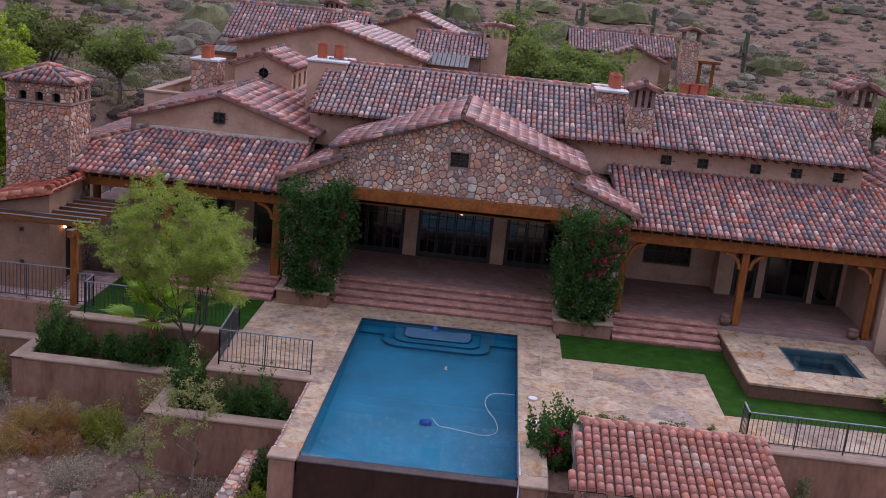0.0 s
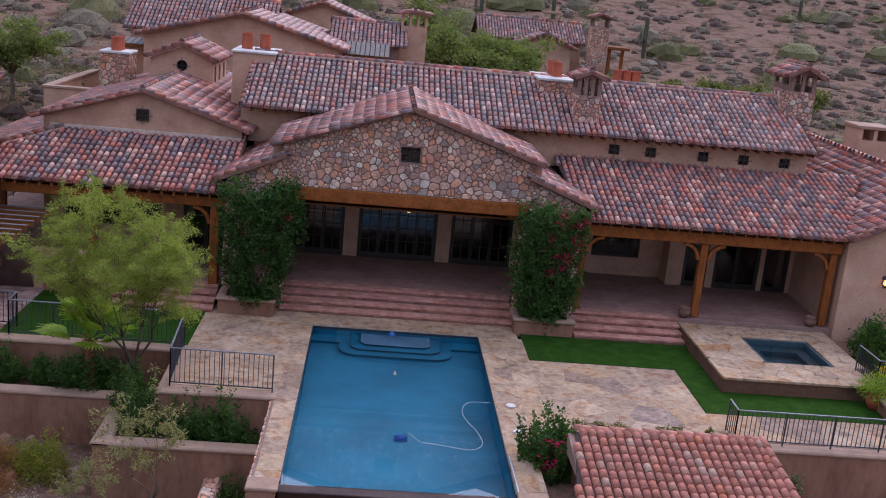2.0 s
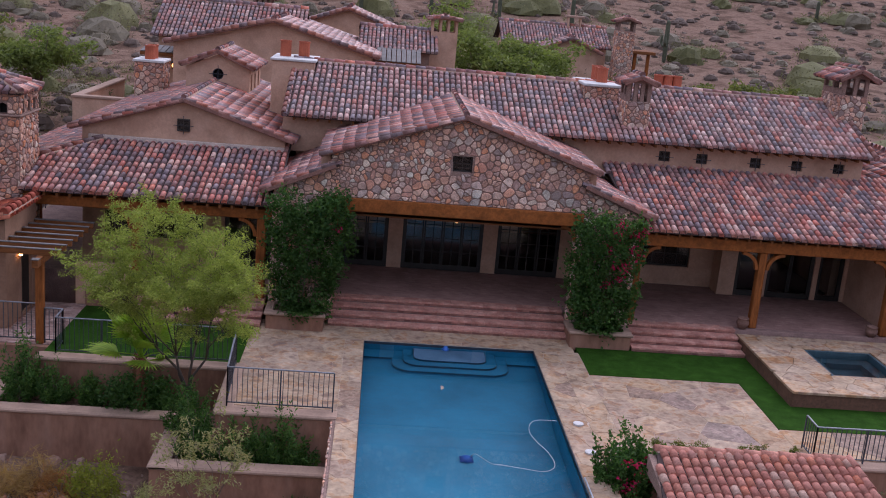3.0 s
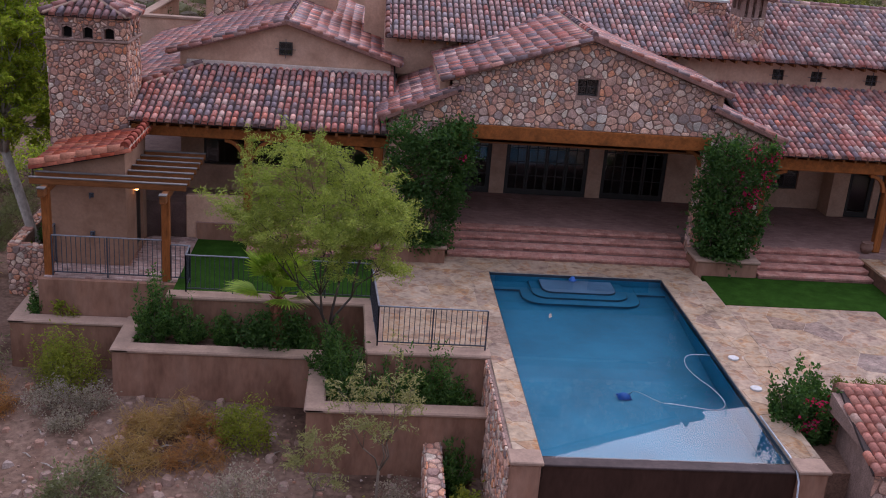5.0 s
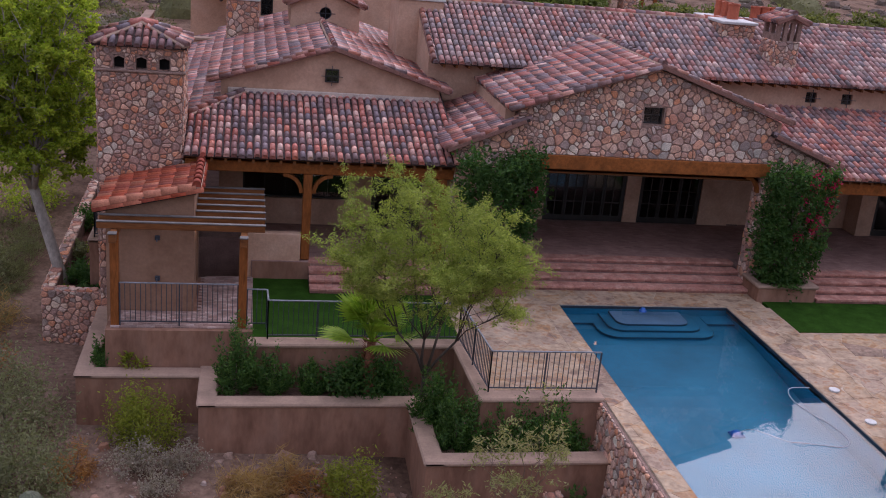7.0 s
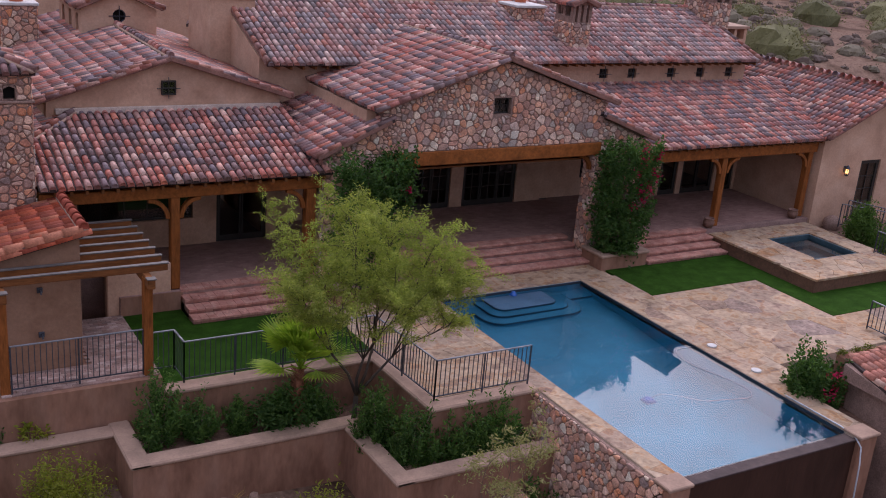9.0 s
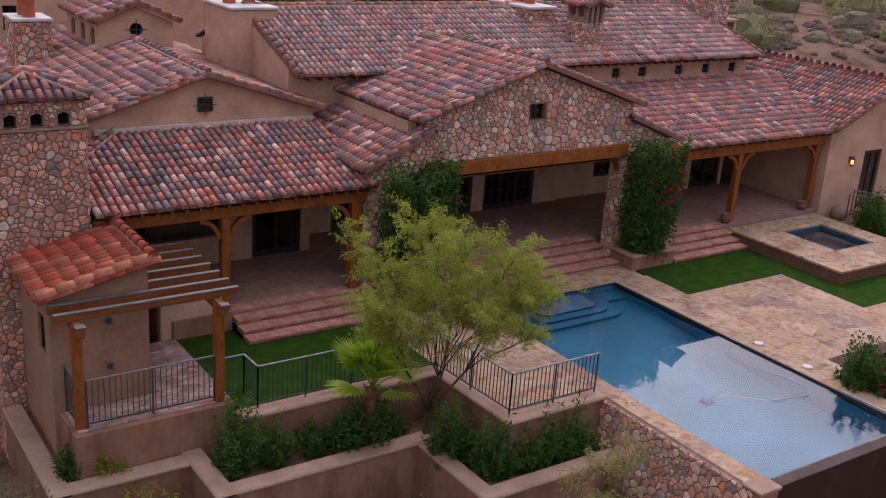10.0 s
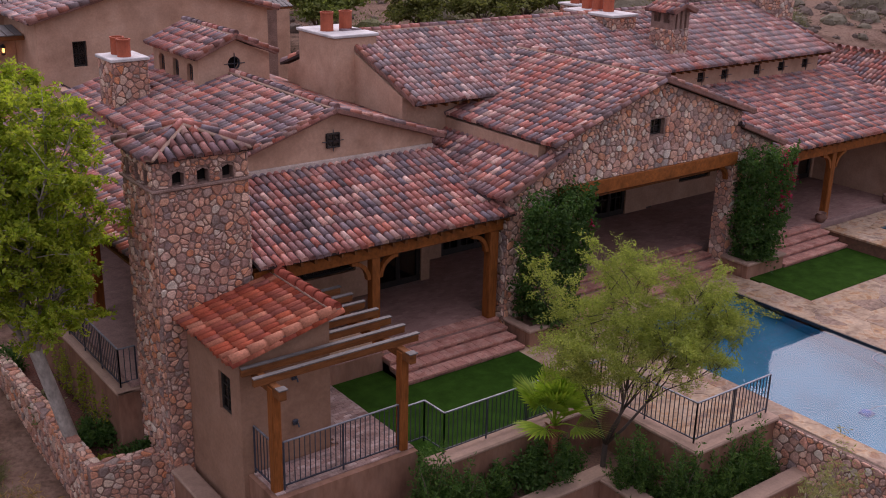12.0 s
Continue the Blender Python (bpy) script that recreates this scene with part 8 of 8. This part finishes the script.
def scrub(name, label, count, material, seed, spot, size, cards, length, width, solid=False):
    """Many low bushes, each a tuft of upright leaf blades; spot(rng) gives a place."""
    rng = random.Random(seed)
    g = Geo()
    for _ in range(count):
        x, y = spot(rng)
        if not open_ground(x, y):
            continue
        z = ground_z(x, y) - 0.05
        s = size[0] + (size[1] - size[0]) * rng.random() ** 1.8
        flat = rng.uniform(0.8, 1.4)
        if solid:
            # twiggy heart of the bush, seen between the blades
            k = 7 if s < 1 else 10
            ring = [[(x + s * r * rng.uniform(0.8, 1.15) * math.cos(6.283 * i / k), y + s * r * rng.uniform(0.8, 1.15) * math.sin(6.283 * i / k), z + s * h * flat * rng.uniform(0.8, 1.15)) for i in range(k)] for r, h in ((0.88, -0.05), (0.8, 0.22), (0.52, 0.5))]
            vs = ring[0] + ring[1] + ring[2] + [(x, y, z + s * flat * 0.62)]
            fs = [(b + i, b + (i + 1) % k, b + k + (i + 1) % k, b + k + i) for b in (0, k) for i in range(k)]
            g.add(vs, fs + [(2 * k + i, 2 * k + (i + 1) % k, 3 * k) for i in range(k)])
        for _ in range(int(cards * (0.6 + s))):
            a, r = rng.uniform(0, 6.283), math.sqrt(rng.random())
            h = rng.random() * (1 - 0.7 * r * r) * flat
            p = (x + s * r * math.cos(a), y + s * r * math.sin(a), z + s * h)
            d = Vector((math.cos(a) * r + rng.uniform(-0.7, 0.7), math.sin(a) * r + rng.uniform(-0.7, 0.7), rng.uniform(0.0, 1.1))).normalized()
            side = d.cross(Vector((rng.uniform(-1, 1), rng.uniform(-1, 1), rng.uniform(-1, 1)))).normalized()
            k = rng.uniform(0.6, 1.3)
            g.leaf(p, d, side, length * k, width * k)
    g.make(name, material, kind="stuff", label=label, category="scrub")


def hill_spot(rng):
    a, r = radians(rng.uniform(-26, 64)), 36 + 140 * rng.random() ** 1.15
    return -10 + r * math.sin(a), 15 + r * math.cos(a)


def slope_spot(rng):
    return rng.uniform(-30, -4.5), rng.uniform(12, 34)


def side_spot(rng):
    return rng.uniform(-34, -18.6), rng.uniform(30, 70)


SCRUB_A = foliage("scrub_grey_green", (0.15, 0.122, 0.082), (0.19, 0.158, 0.108), (0.115, 0.092, 0.062), (0.225, 0.185, 0.132), rough=0.8, through_light=0.2)
SCRUB_B = foliage("scrub_brown", (0.1, 0.068, 0.052), (0.13, 0.092, 0.072), (0.072, 0.048, 0.036), (0.165, 0.12, 0.095), rough=0.8, through_light=0.15)
SCRUB_C = foliage("scrub_olive", (0.125, 0.12, 0.05), (0.165, 0.154, 0.068), (0.205, 0.19, 0.09), (0.092, 0.09, 0.038), rough=0.8, through_light=0.25)
scrub("hillside_scrub", "low grey-green desert scrub covering the hillside", 1100, SCRUB_A, 11, hill_spot, (0.45, 1.2), 30, 0.16, 0.07, True)
scrub("hillside_brush", "low brown dry brush covering the hillside", 4400, SCRUB_B, 12, hill_spot, (0.32, 0.8), 14, 0.14, 0.07, True)
scrub("hillside_thicket", "tall soft olive palo verde thicket on the hillside", 330, SCRUB_C, 13, hill_spot, (1.2, 2.7), 165, 0.2, 0.07, True)
scrub("hillside_thicket", "grey leafless thicket on the hillside", 200, SCRUB_A, 17, hill_spot, (0.9, 2.2), 120, 0.2, 0.06, True)
scrub("hillside_brush", "grey-green desert scrub beside the garden wall", 700, SCRUB_C, 15, side_spot, (0.2, 0.8), 60, 0.16, 0.03)
scrub("slope_grass", "olive and straw-coloured grass below the garden wall", 760, OLIVE, 19, lambda r: (r.uniform(-22.5, -17.95), r.uniform(27.5, 42)), (0.15, 0.5), 90, 0.22, 0.016)
scrub("slope_weeds", "dry weeds and grass tufts on the gravel slope", 2000, DRY, 14, slope_spot, (0.1, 0.4), 22, 0.2, 0.022)
scrub("slope_brush", "small brown twiggy brush on the gravel slope", 1500, SCRUB_B, 16, slope_spot, (0.1, 0.4), 26, 0.12, 0.035)

# loose rocks on the gravel slope
rng = random.Random(55)
rk = Geo()
for _ in range(7500):
    x, y = rng.uniform(-30, -4.5), rng.uniform(14, 34)
    if x > -13.4 and y > 28.0 or x > -8.6 and y > 25.5 or x > -18.2 and y > 29.2:
        continue
    s = 0.025 + 0.17 * rng.random() ** 5
    z = ground_z(x, y)
    pts = [(x + s * rng.uniform(0.7, 1.2) * math.cos(a), y + s * rng.uniform(0.7, 1.2) * math.sin(a)) for a in [6.283 * k / 6 for k in range(6)]]
    n = 6
    vs = [(px, py, z - 0.03) for px, py in pts] + [(x + (px - x) * 0.7, y + (py - y) * 0.7, z + s * rng.uniform(0.4, 0.8)) for px, py in pts]
    rk.add(vs, [(i, (i + 1) % n, n + (i + 1) % n, n + i) for i in range(n)] + [tuple(range(n, 2 * n))])
ROCK = surf("loose_rock", even((0.24, 0.145, 0.105), (0.33, 0.225, 0.175), (0.31, 0.13, 0.07), (0.38, 0.3, 0.26), (0.26, 0.15, 0.105), (0.3, 0.19, 0.14)), scale=5, grain=25, rough=0.9, rand="island")
rk.make("loose_rocks", ROCK, kind="stuff", label="loose grey and reddish rocks on the gravel slope", category="rocks")
sticks = Geo()
for _ in range(26):
    x, y, a = rng.uniform(-15, -8.8), rng.uniform(22, 27.6), rng.uniform(0, 3.14)
    ln = rng.uniform(0.2, 0.5)
    z = ground_z(x, y) + 0.02
    sticks.tube([(x, y, z), (x + ln * 0.5 * math.cos(a), y + ln * 0.5 * math.sin(a), z + 0.04), (x + ln * math.cos(a), y + ln * math.sin(a), z + 0.01)], [0.016, 0.02, 0.008], 5)
sticks.make("dead_sticks", PALE_BARK, kind="stuff", label="bleached dead sticks lying on the ground", category="sticks")

# small black spotlight on the planter soil
sp = thing("garden_spotlight", (-14.4, 30.25, -1.12), "small black garden spotlight on the planter soil", "spotlight")
g = Geo()
g.lathe([(0.001, 0.17), (0.07, 0.165), (0.13, 0.13), (0.15, 0.08), (0.13, 0.06), (0.001, 0.06)], (-14.4, 30.25, -1.12), 14)
g.make("lamp_head", IRON, sp, smooth=True)
g = Geo()
g.lathe([(0.001, 0.08), (0.03, 0.08), (0.035, -0.04), (0.001, -0.04)], (-14.4, 30.25, -1.12), 8)
g.make("stake", IRON, sp)

# ---- single pieces of paving and steps ----
DARK_SLABS = ((3.6, 29.25), (4.45, 29.05), (5.9, 26.4), (1.75, 28.9), (-3.95, 27.5), (9.0, 26.6))
for i, (x0, y0, x1, y1, s) in enumerate(FLAG_AREAS):
    rng = random.Random(1200 + i)
    for c in cells([(x0, y0), (x1, y0), (x1, y1), (x0, y1)], s, 1200 + i, 1.25, 0.25, 0.12):
        g = Geo()
        block(g, c, Vector((0, 0, -0.008)), Vector((1, 0, 0)), Vector((0, 1, 0)), UP, 0.006 + rng.uniform(0, 0.004), 0.006, 0.004, soft=False)
        g.make("flagstone", FLAG_DARK if any(inside(c, *q) for q in DARK_SLABS) else FLAG, terrace)
for i, (x0, y0, x1, y1) in enumerate(SPA_FLAGS):
    rng = random.Random(1300 + i)
    for c in cells([(x0, y0), (x1, y0), (x1, y1), (x0, y1)], 0.45, 1300 + i, 1.25, 0.3):
        g = Geo()
        block(g, c, Vector((0, 0, SZ - 0.06)), Vector((1, 0, 0)), Vector((0, 1, 0)), UP, 0.055 + rng.uniform(0, 0.006), 0.006, 0.012, soft=False)
        g.make("flagstone", FLAG, spa)
for job in STEP_JOBS:
    brick_steps(*job)
